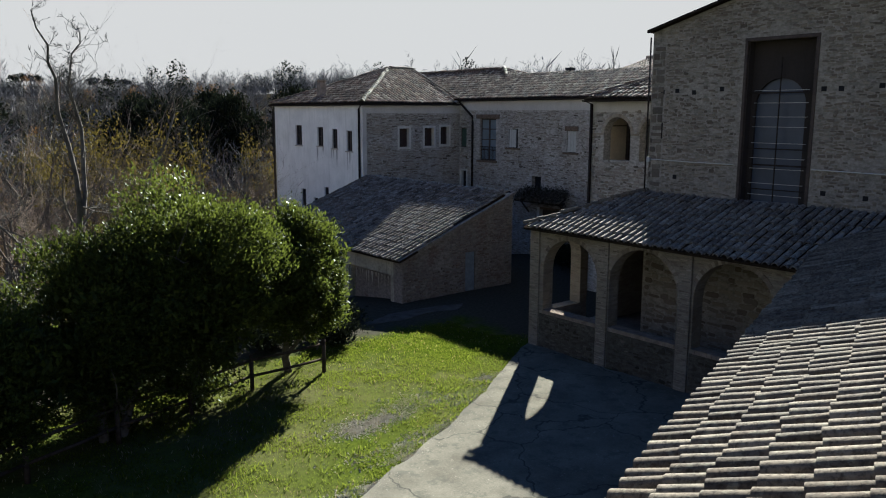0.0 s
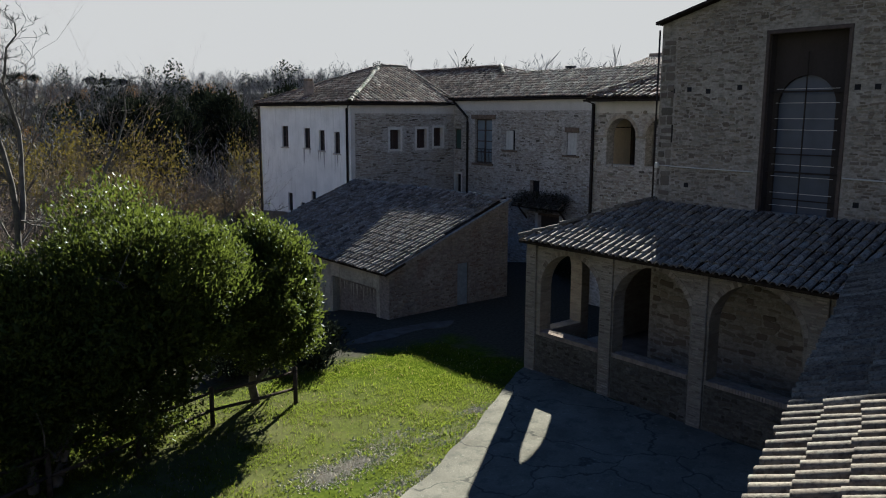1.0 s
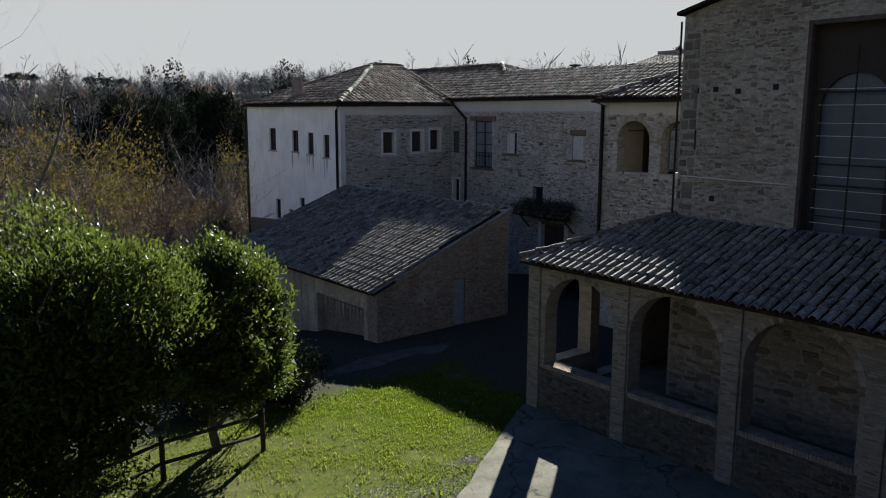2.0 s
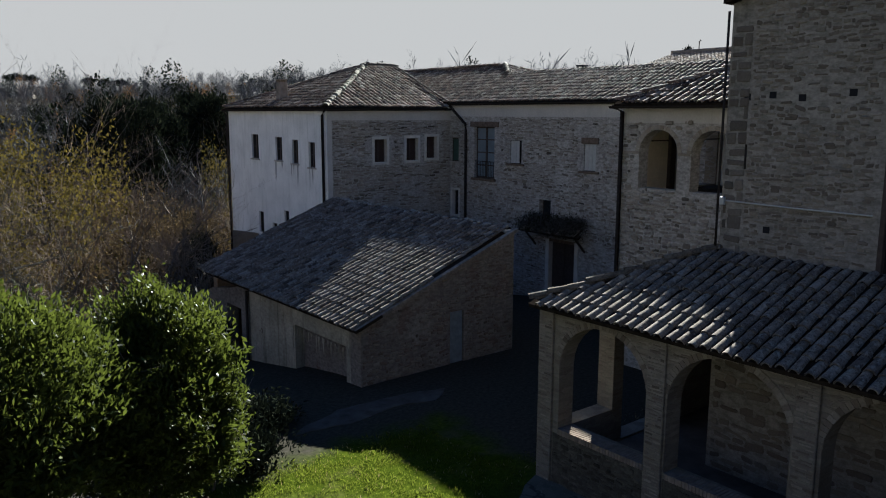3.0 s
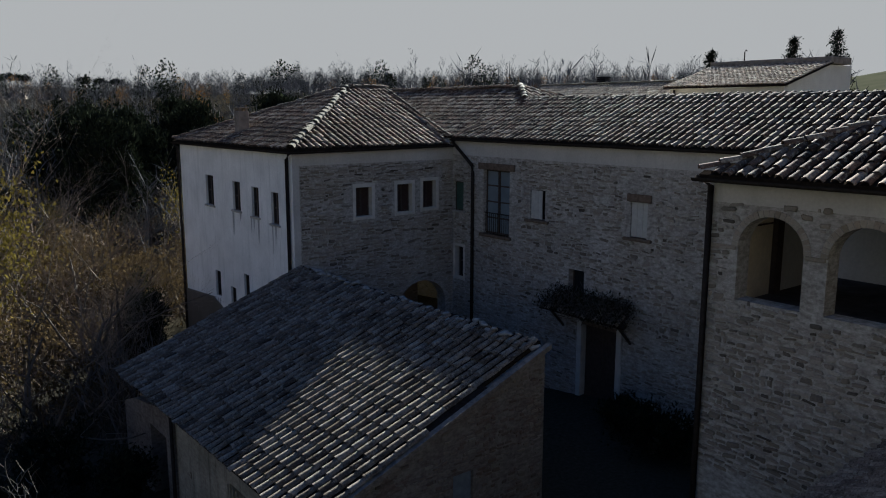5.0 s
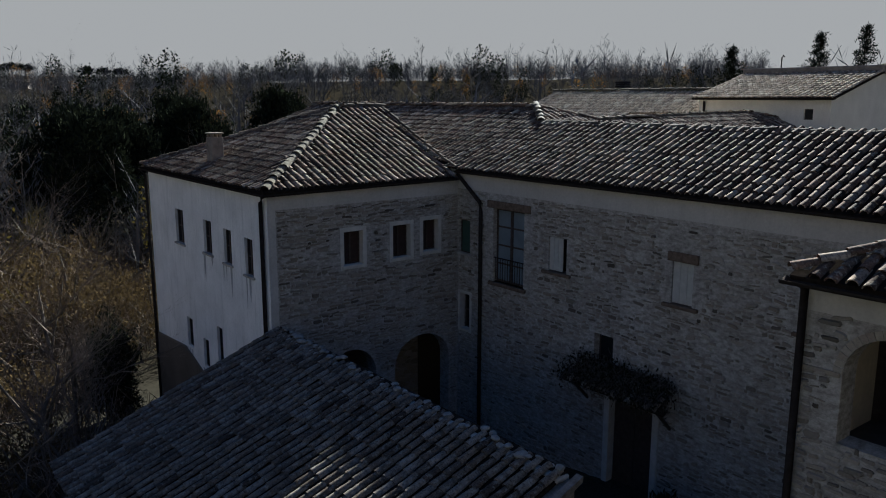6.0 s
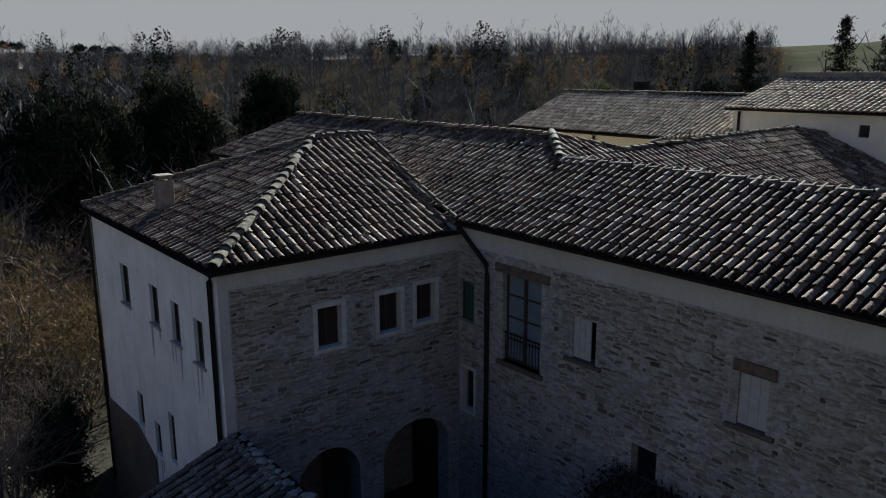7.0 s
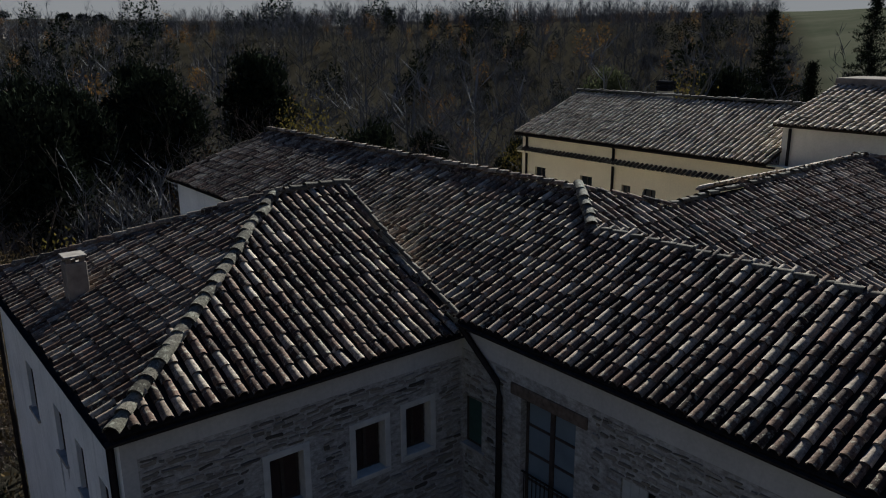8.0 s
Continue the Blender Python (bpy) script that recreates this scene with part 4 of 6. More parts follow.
for s0, s1, z0, _ in WHITE_WINDOWS[1:] + WHITE_LOW[:2]:
    for k in range(3):
        y, w, h = rng.uniform(s0 - 0.1, s1 + 0.1), rng.uniform(0.03, 0.09), rng.uniform(0.3, 1.1)
        pts = [(24.347 - d, y + a, z) for d in (0.0, 0.003) for a, z in ((-w, z0 - 0.08), (w, z0 - 0.08), (w * 0.6, z0 - 0.08 - h * 0.6), (0.02, z0 - 0.08 - h), (-w * 0.7, z0 - 0.08 - h * 0.5))]
        mesh_part("rain_stain", pts, [(0, 1, 2, 3, 4), (9, 8, 7, 6, 5), (0, 5, 6, 1), (1, 6, 7, 2), (2, 7, 8, 3), (3, 8, 9, 4), (4, 9, 5, 0)], STAIN, part_of(WING, "side_wall"))
W = MAIN_WINDOWS
window(MAIN, "x", 31.45, *W["small"], 0.0, True, fill=GREEN_SHUTTER, depth=0.12)
window(MAIN, "x", 31.45, *W["slit"], 0.10, panes=(1, 2))
# blue-grey base colour stands for the sky reflected in the tall window
SKY_PANE = plain("sky_lit_pane", (0.16, 0.19, 0.21), 0.12, 0, 0.15, 1.5)
tall = window(MAIN, "x", 31.45, *W["tall"], 0.0, False, 0.28, (2, 4), SKY_PANE, 0.16, bar=0.07)
slab("rail", "x", 31.45, 0.04, 0.07, 33.95, 35.37, 5.72, 5.75, METAL, tall, "thin iron balcony rail")
for k in range(12):
    slab("baluster", "x", 31.45, 0.045, 0.06, 34.02 + k * 0.115, 34.035 + k * 0.115, 5.0, 5.72, METAL, tall)
slab("threshold", "x", 31.45, -0.10, 0.25, 33.80, 35.52, 4.82, 4.94, LINTEL, tall, "", 0.01)


def shuttered(name, s0, s1, z0, z1, leaf0, leaf1, head):
    w = new(name)
    w.parent = MAIN
    slab("shutter", "x", 31.45, 0.05, 0.09, leaf0, leaf1, z0 + 0.03, z1 - 0.02, SHUTTER, w, "grey-white board shutter", 0.006)
    for k in range(1, 3):
        c = leaf0 + (leaf1 - leaf0) * k / 3
        slab("batten", "x", 31.45, 0.035, 0.05, c - 0.012, c + 0.012, z0 + 0.03, z1 - 0.02, SHUTTER, w)
    slab("back", "x", 31.45, 0.30, 0.33, s0, s1, z0, z1, DARK, w, "near-black sheet in the colour of the unlit room")
    slab("window_sill", "x", 31.45, -0.10, 0.2, s0 - 0.2, s1 + 0.22, z0 - 0.09, z0 + 0.004, LINTEL, w, "worn stone sill", 0.012)
    if head:
        slab("lintel", "x", 31.45, -0.05, 0.25, s0 - 0.14, s1 + 0.14, z1 - 0.004, z1 + 0.24, LINTEL, w, "weathered timber lintel", 0.012)


shuttered("shuttered_window", *W["shutter"], 32.30, 32.84, False)
shuttered("shuttered_window", *W["blind"], 27.76, 28.40, True)
shuttered("shuttered_window", *W["right"], 24.20, 24.85, True)
window(MAIN, "x", 31.45, *W["low"], 0.0, False)
# the yard door with pale jambs under a little tiled canopy overgrown with dry creeper
door = new("door")
door.parent = MAIN
s0, s1, z0, z1 = MAIN_DOOR
mid = (s0 + s1) / 2
for a, b in ((s0 + 0.2, mid - 0.01), (mid + 0.01, s1 - 0.2)):
    slab("door_leaf", "x", 31.45, 0.18, 0.24, a, b, -0.3, z1 - 0.06, WOOD, door, "dark boarded door leaf", 0.006)
slab("door_jamb", "x", 31.45, -0.06, 0.2, s0 - 0.02, s0 + 0.18, -0.3, z1, SURROUND, door, "pale plastered jamb", 0.01)
slab("door_jamb", "x", 31.45, -0.06, 0.2, s1 - 0.18, s1 + 0.02, -0.3, z1, SURROUND, door, "", 0.01)
slab("door_head", "x", 31.45, -0.05, 0.2, s0 + 0.18, s1 - 0.18, z1 - 0.1, z1 + 0.02, LINTEL, door)
canopy = new("canopy")
canopy.parent = MAIN
tiled_slope(canopy, (30.62, 31.45, 2.92), (0, -1, 0), up_way(0.84, 0, 0.55), 3.6, 1.0, in_poly([(0, 0), (3.55, 0), (3.1, 1.0), (0.45, 1.0)]), TILE, None)
for y in (31.1, 28.2):
    bm = bmesh.new()
    add_tube(bm, [(31.46, y, 2.2), (30.75, y, 2.92)], 0.05, 6)
    part("bracket", bm, WOOD, canopy)
CREEPER_AT = [(30.62 + 0.8 * (k % 3) / 3, 28.0 + 3.3 * (k * 0.618 % 1), 3.05 + 0.5 * (k % 3) / 3) for k in range(64)]
# arches in the wing's foot: dark passage behind
box_part("passage_back", (24.86, 39.6, -0.6), (31.44, 39.7, 3.2), STONE_WALL, WING)
# unseen ceiling and cross wall, added to block light and keep the passage dark
box_part("passage_ceiling", (24.86, 37.71, 3.2), (31.44, 39.7, 3.3), STONE_WALL, WING)
box_part("passage_side", (28.1, 37.72, -0.6), (28.6, 39.6, 3.2), STONE_WALL, WING)

for s0, s1, z0, z1 in YW:
    window(YELLOW, "x", 50.0, s0, s1, z0, z1, 0, True, panes=(2, 1), depth=0.12)
window(TOWER, "x", 50.8, 34.95, 35.4, 9.9, 10.4, 0, False, depth=0.12)

# ---- gutters and downpipes ----
def gutter(house, a, b, drop=0.06, r=0.075):
    bm = bmesh.new()
    a, b = Vector(a), Vector(b)
    way = (b - a).normalized()
    side = way.cross(Vector((0, 0, 1)))
    prev = None
    for p in (a, b):
        ring = [bm.verts.new(p + side * math.cos(t) * rr + Vector((0, 0, 1)) * (math.sin(t) * rr - drop)) for rr in (r, r - 0.012) for t in [math.pi + math.pi * k / 6 for k in range(7)]]
        if prev:
            for k in range(6):
                bm.faces.new((prev[k], prev[k + 1], ring[k + 1], ring[k]))
                bm.faces.new((prev[7 + k + 1], prev[7 + k], ring[7 + k], ring[7 + k + 1]))
            bm.faces.new((prev[0], ring[0], ring[7], prev[7]))
            bm.faces.new((prev[6], prev[13], ring[13], ring[6]))
        prev = ring
    part("gutter", bm, METAL, house, "dark painted half-round gutter")


gutter(WING, (24.12, 37.03, 8.24), (31.32, 37.03, 8.30), r=0.085)
gutter(WING, (24.17, 36.98, 8.24), (24.17, 48.1, 8.24), r=0.085)
gutter(MAIN, (31.27, 37.12, 8.54), (31.27, 22.35, 8.54), r=0.085)
gutter(GALLERY, (25.72, 22.40, 8.28), (25.74, 8.0, 8.30))
gutter(YELLOW, (49.66, 40.6, 9.42), (49.66, 55.0, 9.42))
tube_part("downpipe", [(24.18, 37.1, 8.12), (24.27, 37.45, 7.90), (24.27, 37.45, -1.0)], 0.065, METAL, WING, "dark iron downpipe")
tube_part("downpipe", [(24.18, 48.0, 8.12), (24.27, 47.78, 7.90), (24.27, 47.78, -1.5)], 0.06, METAL, WING)
tube_part("downpipe", [(31.28, 37.05, 8.40), (31.36, 36.95, 8.22), (31.37, 35.97, 7.50), (31.37, 35.92, 7.2), (31.37, 35.92, -0.5)], 0.065, METAL, MAIN, "dark iron downpipe with a slanting neck")
tube_part("downpipe", [(25.76, 22.35, 8.22), (26.06, 22.19, 8.05), (26.06, 22.19, -0.2)], 0.065, METAL, GALLERY, "dark iron downpipe")
tube_part("downpipe", [(20.98, 15.55, 10.0), (20.98, 15.55, 5.2)], 0.026, METAL, CHURCH)
for y in (54.3, 48.6):
    tube_part("downpipe", [(49.68, y, 9.34), (49.9, y, 9.2), (49.9, y, 5.0)], 0.06, METAL, YELLOW)
tube_part("downpipe", [(50.7, 40.7, 10.75), (50.7, 40.7, 7.5)], 0.06, METAL, TOWER)
# second cornice of the yellow house
for k in range(56):
    y = 41.0 + k * 0.25
    ob = new("cornice_tile", tile_mesh(TILE_PALE, k % 3))
    ob.parent = YELLOW
    ob.matrix_basis = pose(49.62, y, 8.52, 22, 0, -90)
slab("cornice", "x", 50.0, -0.30, 0.0, 40.6, 54.8, 8.44, 8.54, CREAM, YELLOW)

# ---- chimneys ----
CHIM = plain("chimney_plaster", (0.20, 0.175, 0.15), 0.9, 0, 0.3, 4.0, 0.006)


def chimney(label, x, y, z0, z1, w, d, cap, mat=CHIM):
    c = thing("chimney", label, "chimney", "", "", (0, 0, 0))
    box_part("shaft", (x - w / 2, y - d / 2, z0), (x + w / 2, y + d / 2, z1), mat, c, "", 0.015)
    if cap == "slab":
        for sx in (-1, 1):
            for sy in (-1, 1):
                box_part("cap_post", (x + sx * (w / 2 - 0.08) - 0.05, y + sy * (d / 2 - 0.08) - 0.05, z1 - 0.004), (x + sx * (w / 2 - 0.08) + 0.05, y + sy * (d / 2 - 0.08) + 0.05, z1 + 0.12), BRICK, c)
        box_part("cap", (x - w / 2 - 0.02, y - d / 2 - 0.02, z1 + 0.115), (x + w / 2 + 0.02, y + d / 2 + 0.02, z1 + 0.16), CHIM, c, "flat cement cap", 0.01)
    else:
        for k in range(4):
            e = 0.03 + 0.03 * (k % 2)
            box_part("cap_course", (x - w / 2 - e, y - d / 2 - e, z1 - 0.002 + k * 0.13), (x + w / 2 + e, y + d / 2 + e, z1 + 0.11 + k * 0.13), DARK, c, "sooty clay slats", 0.02)
    return c


chimney("plastered chimney with a flat cap on the tiles", 25.35, 43.30, 8.5, 9.53, 0.44, 0.46, "slab")
chimney("cream chimney with a sooty slatted head", 56.2, 50.58, 10.2, 11.45, 0.55, 0.65, "slats", CREAM)
# parapet cap on the upper house, with a small bent flue
box_part("ridge_cap", (55.15, 33.9, 12.10), (57.4, 41.35, 12.48), CHIM, TOWER, "flat cement ridge cap", 0.03)
tube_part("vent_pipe", [(56.0, 39.6, 12.45), (56.0, 39.6, 13.05), (55.95, 39.5, 13.16), (55.9, 39.4, 13.08)], 0.035, METAL, TOWER)

# ---- church window and wall fittings ----
cw = new("church_window")
cw.parent = CHURCH
INFILL = plaster_mat("dark_brown_infill", (0.046, 0.040, 0.037), (0.028, 0.025, 0.024), 0.4)
wall("reveal_panel", "x", 21.42, 0.15, 10.28, 12.38, 5.15, 9.72, [(10.68, 12.16, 5.15, 7.90, 0.74)], INFILL, cw, "dark brown infill with an arched light")
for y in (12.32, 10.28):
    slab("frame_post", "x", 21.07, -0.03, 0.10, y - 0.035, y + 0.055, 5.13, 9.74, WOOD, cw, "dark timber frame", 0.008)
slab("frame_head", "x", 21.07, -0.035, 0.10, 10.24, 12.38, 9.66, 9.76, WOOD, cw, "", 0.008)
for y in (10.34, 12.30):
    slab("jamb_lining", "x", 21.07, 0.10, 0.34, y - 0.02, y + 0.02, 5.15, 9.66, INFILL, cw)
NET = plain("blue_grey_glass", (0.045, 0.056, 0.080), 0.35, 0, 0.15, 2.0)
slab("pane", "x", 21.07, 0.44, 0.46, 10.60, 12.22, 5.15, 8.70, NET, cw, "blue-grey glazing")
slab("mullion", "x", 21.07, 0.22, 0.25, 11.37, 11.395, 5.15, 9.20, METAL, cw)
for z, t in ((8.236, 0.022), (6.671, 0.016), (6.212, 0.022), (5.52, 0.014)):
    slab("cross_bar", "x", 21.07, 0.21, 0.24, 10.36, 12.28, z - t, z + t, METAL, cw)
for z in (8.304, 7.957, 7.568, 7.287, 6.831, 6.405, 6.106, 5.682, 5.357):
    slab("saddle_bar", "x", 21.07, 0.26, 0.27, 10.56, 12.16, z - 0.006, z + 0.006, SHUTTER, cw, "pale thin bar")
cable = thing("wall_cable", "pale cable strung across the church wall", "cable")
tube_part("run", [(21.03, 15.48, 6.22), (21.03, 14.0, 6.195), (21.03, 12.5, 6.19)], 0.016, SHUTTER, cable)
tube_part("run", [(21.03, 10.2, 6.17), (21.03, 8.5, 6.15), (21.03, 7.0, 6.16)], 0.016, SHUTTER, cable)
box_part("junction_box", (20.98, 15.42, 6.13), (21.068, 15.54, 6.29), SHUTTER, cable, "", 0.008)
HOLES = [(15.09, 8.31), (14.56, 8.34), (13.97, 8.28), (13.04, 8.36), (10.05, 8.30), (9.6, 8.30), (8.6, 8.35), (9.85, 5.55), (8.75, 5.5), (14.5, 5.7)]
# no hole is cut: near-black blocks paint the shade of each recess
for y, z in HOLES:
    slab("putlog_hole", "x", 21.07, -0.004, 0.05, y - 0.07, y + 0.07, z - 0.06, z + 0.07, DARK, CHURCH)
slab("anchor_iron", "x", 21.07, -0.03, 0.01, 15.03, 15.06, 6.88, 7.38, METAL, CHURCH)

# ---- loggia trim ----
for y in (17.78, 14.94, 12.08, 9.2):
    slab("pilaster", "x", 18.35, -0.07, 0.0, y - 0.20, y + 0.20, -0.1, 3.88, STONE_LOG, LOGGIA, "yellow brick pilaster", 0.01)
for a0, a1, z0, _, _ in LOG_ARCHES:
    n = int((a1 - a0) / 0.075)
    for k in range(n):
        slab("sill_brick", "x", 18.35, -0.04, 0.34, a0 + k * 0.075 + 0.004, a0 + k * 0.075 + 0.068, 1.16, 1.285, BRICK, LOGGIA, "", 0.006)
DAMP = plaster_mat("damp_mortar", (0.125, 0.115, 0.098), (0.055, 0.055, 0.043), 0.6, grit=0.8)
for a, b in ((15.16, 17.56), (12.30, 14.72), (9.42, 11.86)):
    slab("base_render", "x", 18.35, -0.005, 0.0, a, b, -0.1, 1.15, DAMP, LOGGIA, "dark rough rubble base of the parapet")

# ---- barn fittings ----
slab("door", "y", 25.32, 0.06, 0.12, 21.80, 22.34, -0.2, 1.70, plain("pale_blue_door", (0.15, 0.17, 0.19), 0.85, 0, 0.2), BARN, "faded blue board door", 0.005)
slab("opening_back", "x", 18.40, 0.34, 0.42, 26.0, 29.6, -2.5, 1.4, MORTAR_BARN, BARN, "brown walled-up opening")
mesh_part("verge_mortar", [(x, y, 1.74 + (x - 18.12) * BARN_SLOPE + d) for x in (18.14, 24.62) for y in (25.185, 25.34) for d in (-0.10, 0.022)], [(0, 1, 5, 4), (1, 3, 7, 5), (3, 2, 6, 7), (2, 0, 4, 6), (0, 2, 3, 1), (4, 5, 7, 6)], MORTAR_BARN, BARN, "mortar bed along the verge")
rng = random.Random(9)
for k in range(15):
    y, w, h = 26.0 + k * 0.245 + rng.uniform(-0.06, 0.06), rng.uniform(0.03, 0.08), rng.uniform(0.15, 0.75)
    pts = [(18.38 - d, y + a, z) for d in (0.0, 0.012) for a, z in ((-w, 0.97), (w, 0.97), (w * 0.4, 0.97 - h * 0.6), (0.01, 0.97 - h), (-w * 0.5, 0.97 - h * 0.5))]
    mesh_part("plaster_tongue", pts, [(0, 1, 2, 3, 4), (9, 8, 7, 6, 5), (0, 5, 6, 1), (1, 6, 7, 2), (2, 7, 8, 3), (3, 8, 9, 4), (4, 9, 5, 0)], BARN_PLASTER, BARN, "plaster run hanging over the opening" if k == 0 else "")
rng = random.Random(5)
RIDGE_STONE = plain("loose_stone", (0.215, 0.21, 0.195), 0.9, 0, 0.4, 6.0, 0.01)


def rock(name, x, y, z, r, parent, material, squash=0.6):
    bm = bmesh.new()
    bmesh.ops.create_icosphere(bm, subdivisions=2, radius=r)
    off = Vector((x * 3.1, y * 1.7, z))
    for v in bm.verts:
        v.co *= 1 + 0.5 * noise.noise(v.co / r * 0.9 + off)
        v.co.z *= squash
        v.co += Vector((x, y, z))
    return part(name, bm, material, parent)


for k in range(46):
    y = 25.6 + k * 0.248 + rng.uniform(-0.1, 0.1)
    rock("ridge_stone", 24.45 + rng.uniform(-0.14, 0.1), y, 4.18 + rng.uniform(0, 0.10), rng.uniform(0.04, 0.105) * (1.6 if k % 9 in (4, 5) else 1), BARN, RIDGE_STONE, 0.5)
box_part("ridge_mortar", (24.28, 25.5, 4.02), (24.62, 37.1, 4.13), CEMENT, BARN, "broken mortar along the top edge", 0.03)

# ---- vegetation materials ----
def leaf_mat(name, dark, light, rough=0.42, through=0.35):
    m, nt, b = mat_base(name)
    c = ramp(nt, piece_random(nt), [(0.0, dark), (0.6, tuple((p + q) / 2 for p, q in zip(dark, light))), (1.0, light)])
    nt.links.new(c, b.inputs["Base Color"])
    b.inputs["Roughness"].default_value = rough
    b.inputs["Specular IOR Level"].default_value = 0.07 if rough < 0.58 else 0.0
    tr = nt.nodes.new("ShaderNodeBsdfTranslucent")
    nt.links.new(mix(nt, 0.4 if through > 0.3 else 0.2 if through > 0.25 else 0.0, c, (0.25, 0.30, 0.03)), tr.inputs["Color"])
    ms = nt.nodes.new("ShaderNodeMixShader")
    ms.inputs[0].default_value = through
    nt.links.new(b.outputs[0], ms.inputs[1])
    nt.links.new(tr.outputs[0], ms.inputs[2])
    nt.links.new(ms.outputs[0], nt.nodes["Material Output"].inputs["Surface"])
    return m


EVERGREEN = leaf_mat("evergreen_leaf", (0.0125, 0.0195, 0.005), (0.051, 0.061, 0.0103), 0.5, 0.26)
DARK_LEAF = leaf_mat("dark_wood_leaf", (0.007, 0.009, 0.007), (0.022, 0.026, 0.015), 0.95, 0.05)
BROWN_LEAF = leaf_mat("withered_leaf", (0.040, 0.029, 0.016), (0.092, 0.066, 0.029), 0.8, 0.16)
RUSSET_LEAF = leaf_mat("russet_leaf", (0.080, 0.046, 0.018), (0.20, 0.115, 0.036), 0.8, 0.2)
YELLOW_LEAF = leaf_mat("yellow_leaf", (0.05, 0.04, 0.010), (0.12, 0.095, 0.02), 0.8, 0.2)
GRASS = leaf_mat("grass_blade", (0.019, 0.028, 0.002), (0.064, 0.074, 0.005), 0.6, 0.34)
DRY = leaf_mat("dry_grass", (0.13, 0.10, 0.05), (0.24, 0.20, 0.11), 0.8, 0.2)
BARK = plain("grey_bark", (0.085, 0.075, 0.064), 0.9, 0, 0.45, 5.0, 0.02)
TWIG = plain("brown_twig", (0.155, 0.125, 0.102), 0.85, 0, 0.4, 3.0)
# cool grey, lightened so that distance haze sits in the trees' colour
HAZED_WOOD = plain("hazed_bare_wood", (0.098, 0.097, 0.101), 0.95, 0, 0.4, 0.12)


def quads(name, mid, ax, ay, material, parent=None, label="", fold=0.0):
    """Many small diamond leaves at once: centres, half-length and half-width vectors."""
    n = len(mid)
    nrm = np.cross(ax, ay)
    nrm /= np.linalg.norm(nrm, axis=1, keepdims=True) + 1e-9
    w = np.linalg.norm(ay, axis=1, keepdims=True)
    verts = np.stack([mid - ax, mid + ay + nrm * w * fold - ax * 0.1, mid + ax, mid - ay + nrm * w * fold - ax * 0.1], axis=1).reshape(-1, 3)
    me = bpy.data.meshes.new(name)
    me.vertices.add(4 * n)
    me.vertices.foreach_set("co", verts.ravel())
    me.loops.add(4 * n)
    me.loops.foreach_set("vertex_index", np.arange(4 * n))
    me.polygons.add(n)
    me.polygons.foreach_set("loop_start", np.arange(n) * 4)
    me.polygons.foreach_set("loop_total", np.full(n, 4))
    me.materials.append(material)
    me.update(calc_edges=True)
    ob = new(name, me)
    ob.parent = parent
    if label:
        ob["label"] = label
    return ob


def unit(a):
    return a / (np.linalg.norm(a, axis=1, keepdims=True) + 1e-9)


def leaf_cloud(rs, clumps, per, spread, size, shape=0.36):
    """Leaves in clumps: centres, long and short half vectors. clumps: rows of place and outward way."""
    c = np.repeat(clumps[:, :3], per, axis=0)
    out = np.repeat(clumps[:, 3:], per, axis=0)
    n = len(c)
    mid = c + rs.normal(0, spread, (n, 3)) * np.array([1, 1, 0.8])
    way = unit(out * 0.6 + np.array([0, 0, 0.6]) + rs.normal(0, 0.6, (n, 3)))
    side = unit(np.cross(way, rs.normal(0, 1, (n, 3))))
    s = size * rs.uniform(0.65, 1.25, (n, 1))
    return mid, way * s, side * s * shape


def branches(rng, base, way, length, radius, depth, out, bend=0.25, split=(2, 4), shrink=0.68, up=0.12):
    """Grows a limb with its side limbs into out: rows of points and radii."""
    pts, rad = [Vector(base)], [radius]
    d = Vector(way).normalized()
    n = (2, 3, 4)[min(depth, 2)]
    for k in range(n):
        d = (d + Vector((rng.gauss(0, bend), rng.gauss(0, bend), rng.gauss(0, bend) + up))).normalized()
        pts.append(pts[-1] + d * length / n)
        rad.append(radius * (1 - 0.55 * (k + 1) / n))
    out.append((pts, rad, depth))
    if depth == 0:
        return
    for k in range(rng.randint(*split)):
        j = rng.randint(1, n)
        side = Vector((rng.gauss(0, 1), rng.gauss(0, 1), rng.gauss(0.15, 0.5))).normalized()
        nd = (d * 0.75 + side * 0.85).normalized()
        branches(rng, pts[j], nd, length * shrink * rng.uniform(0.75, 1.15), rad[j] * 0.62, depth - 1, out, bend, split, shrink, up)


def limb_mesh(name, rows, material, parent, sides):
    verts, faces = [], []
    for pts, rad, _ in rows:
        k0 = len(verts)
        m = len(pts)
        for i, p in enumerate(pts):
            way = (pts[min(i + 1, m - 1)] - pts[max(i - 1, 0)]).normalized()
            s = way.orthogonal().normalized()
            u = way.cross(s)
            verts += [p + (s * math.cos(a) + u * math.sin(a)) * rad[i] for a in (2 * math.pi * q / sides for q in range(sides))]
        for i in range(m - 1):
            for q in range(sides):
                a, b = k0 + i * sides + q, k0 + i * sides + (q + 1) % sides
                faces.append((a, b, b + sides, a + sides))
    return mesh_part(name, verts, faces, material, parent, "", sides > 4)


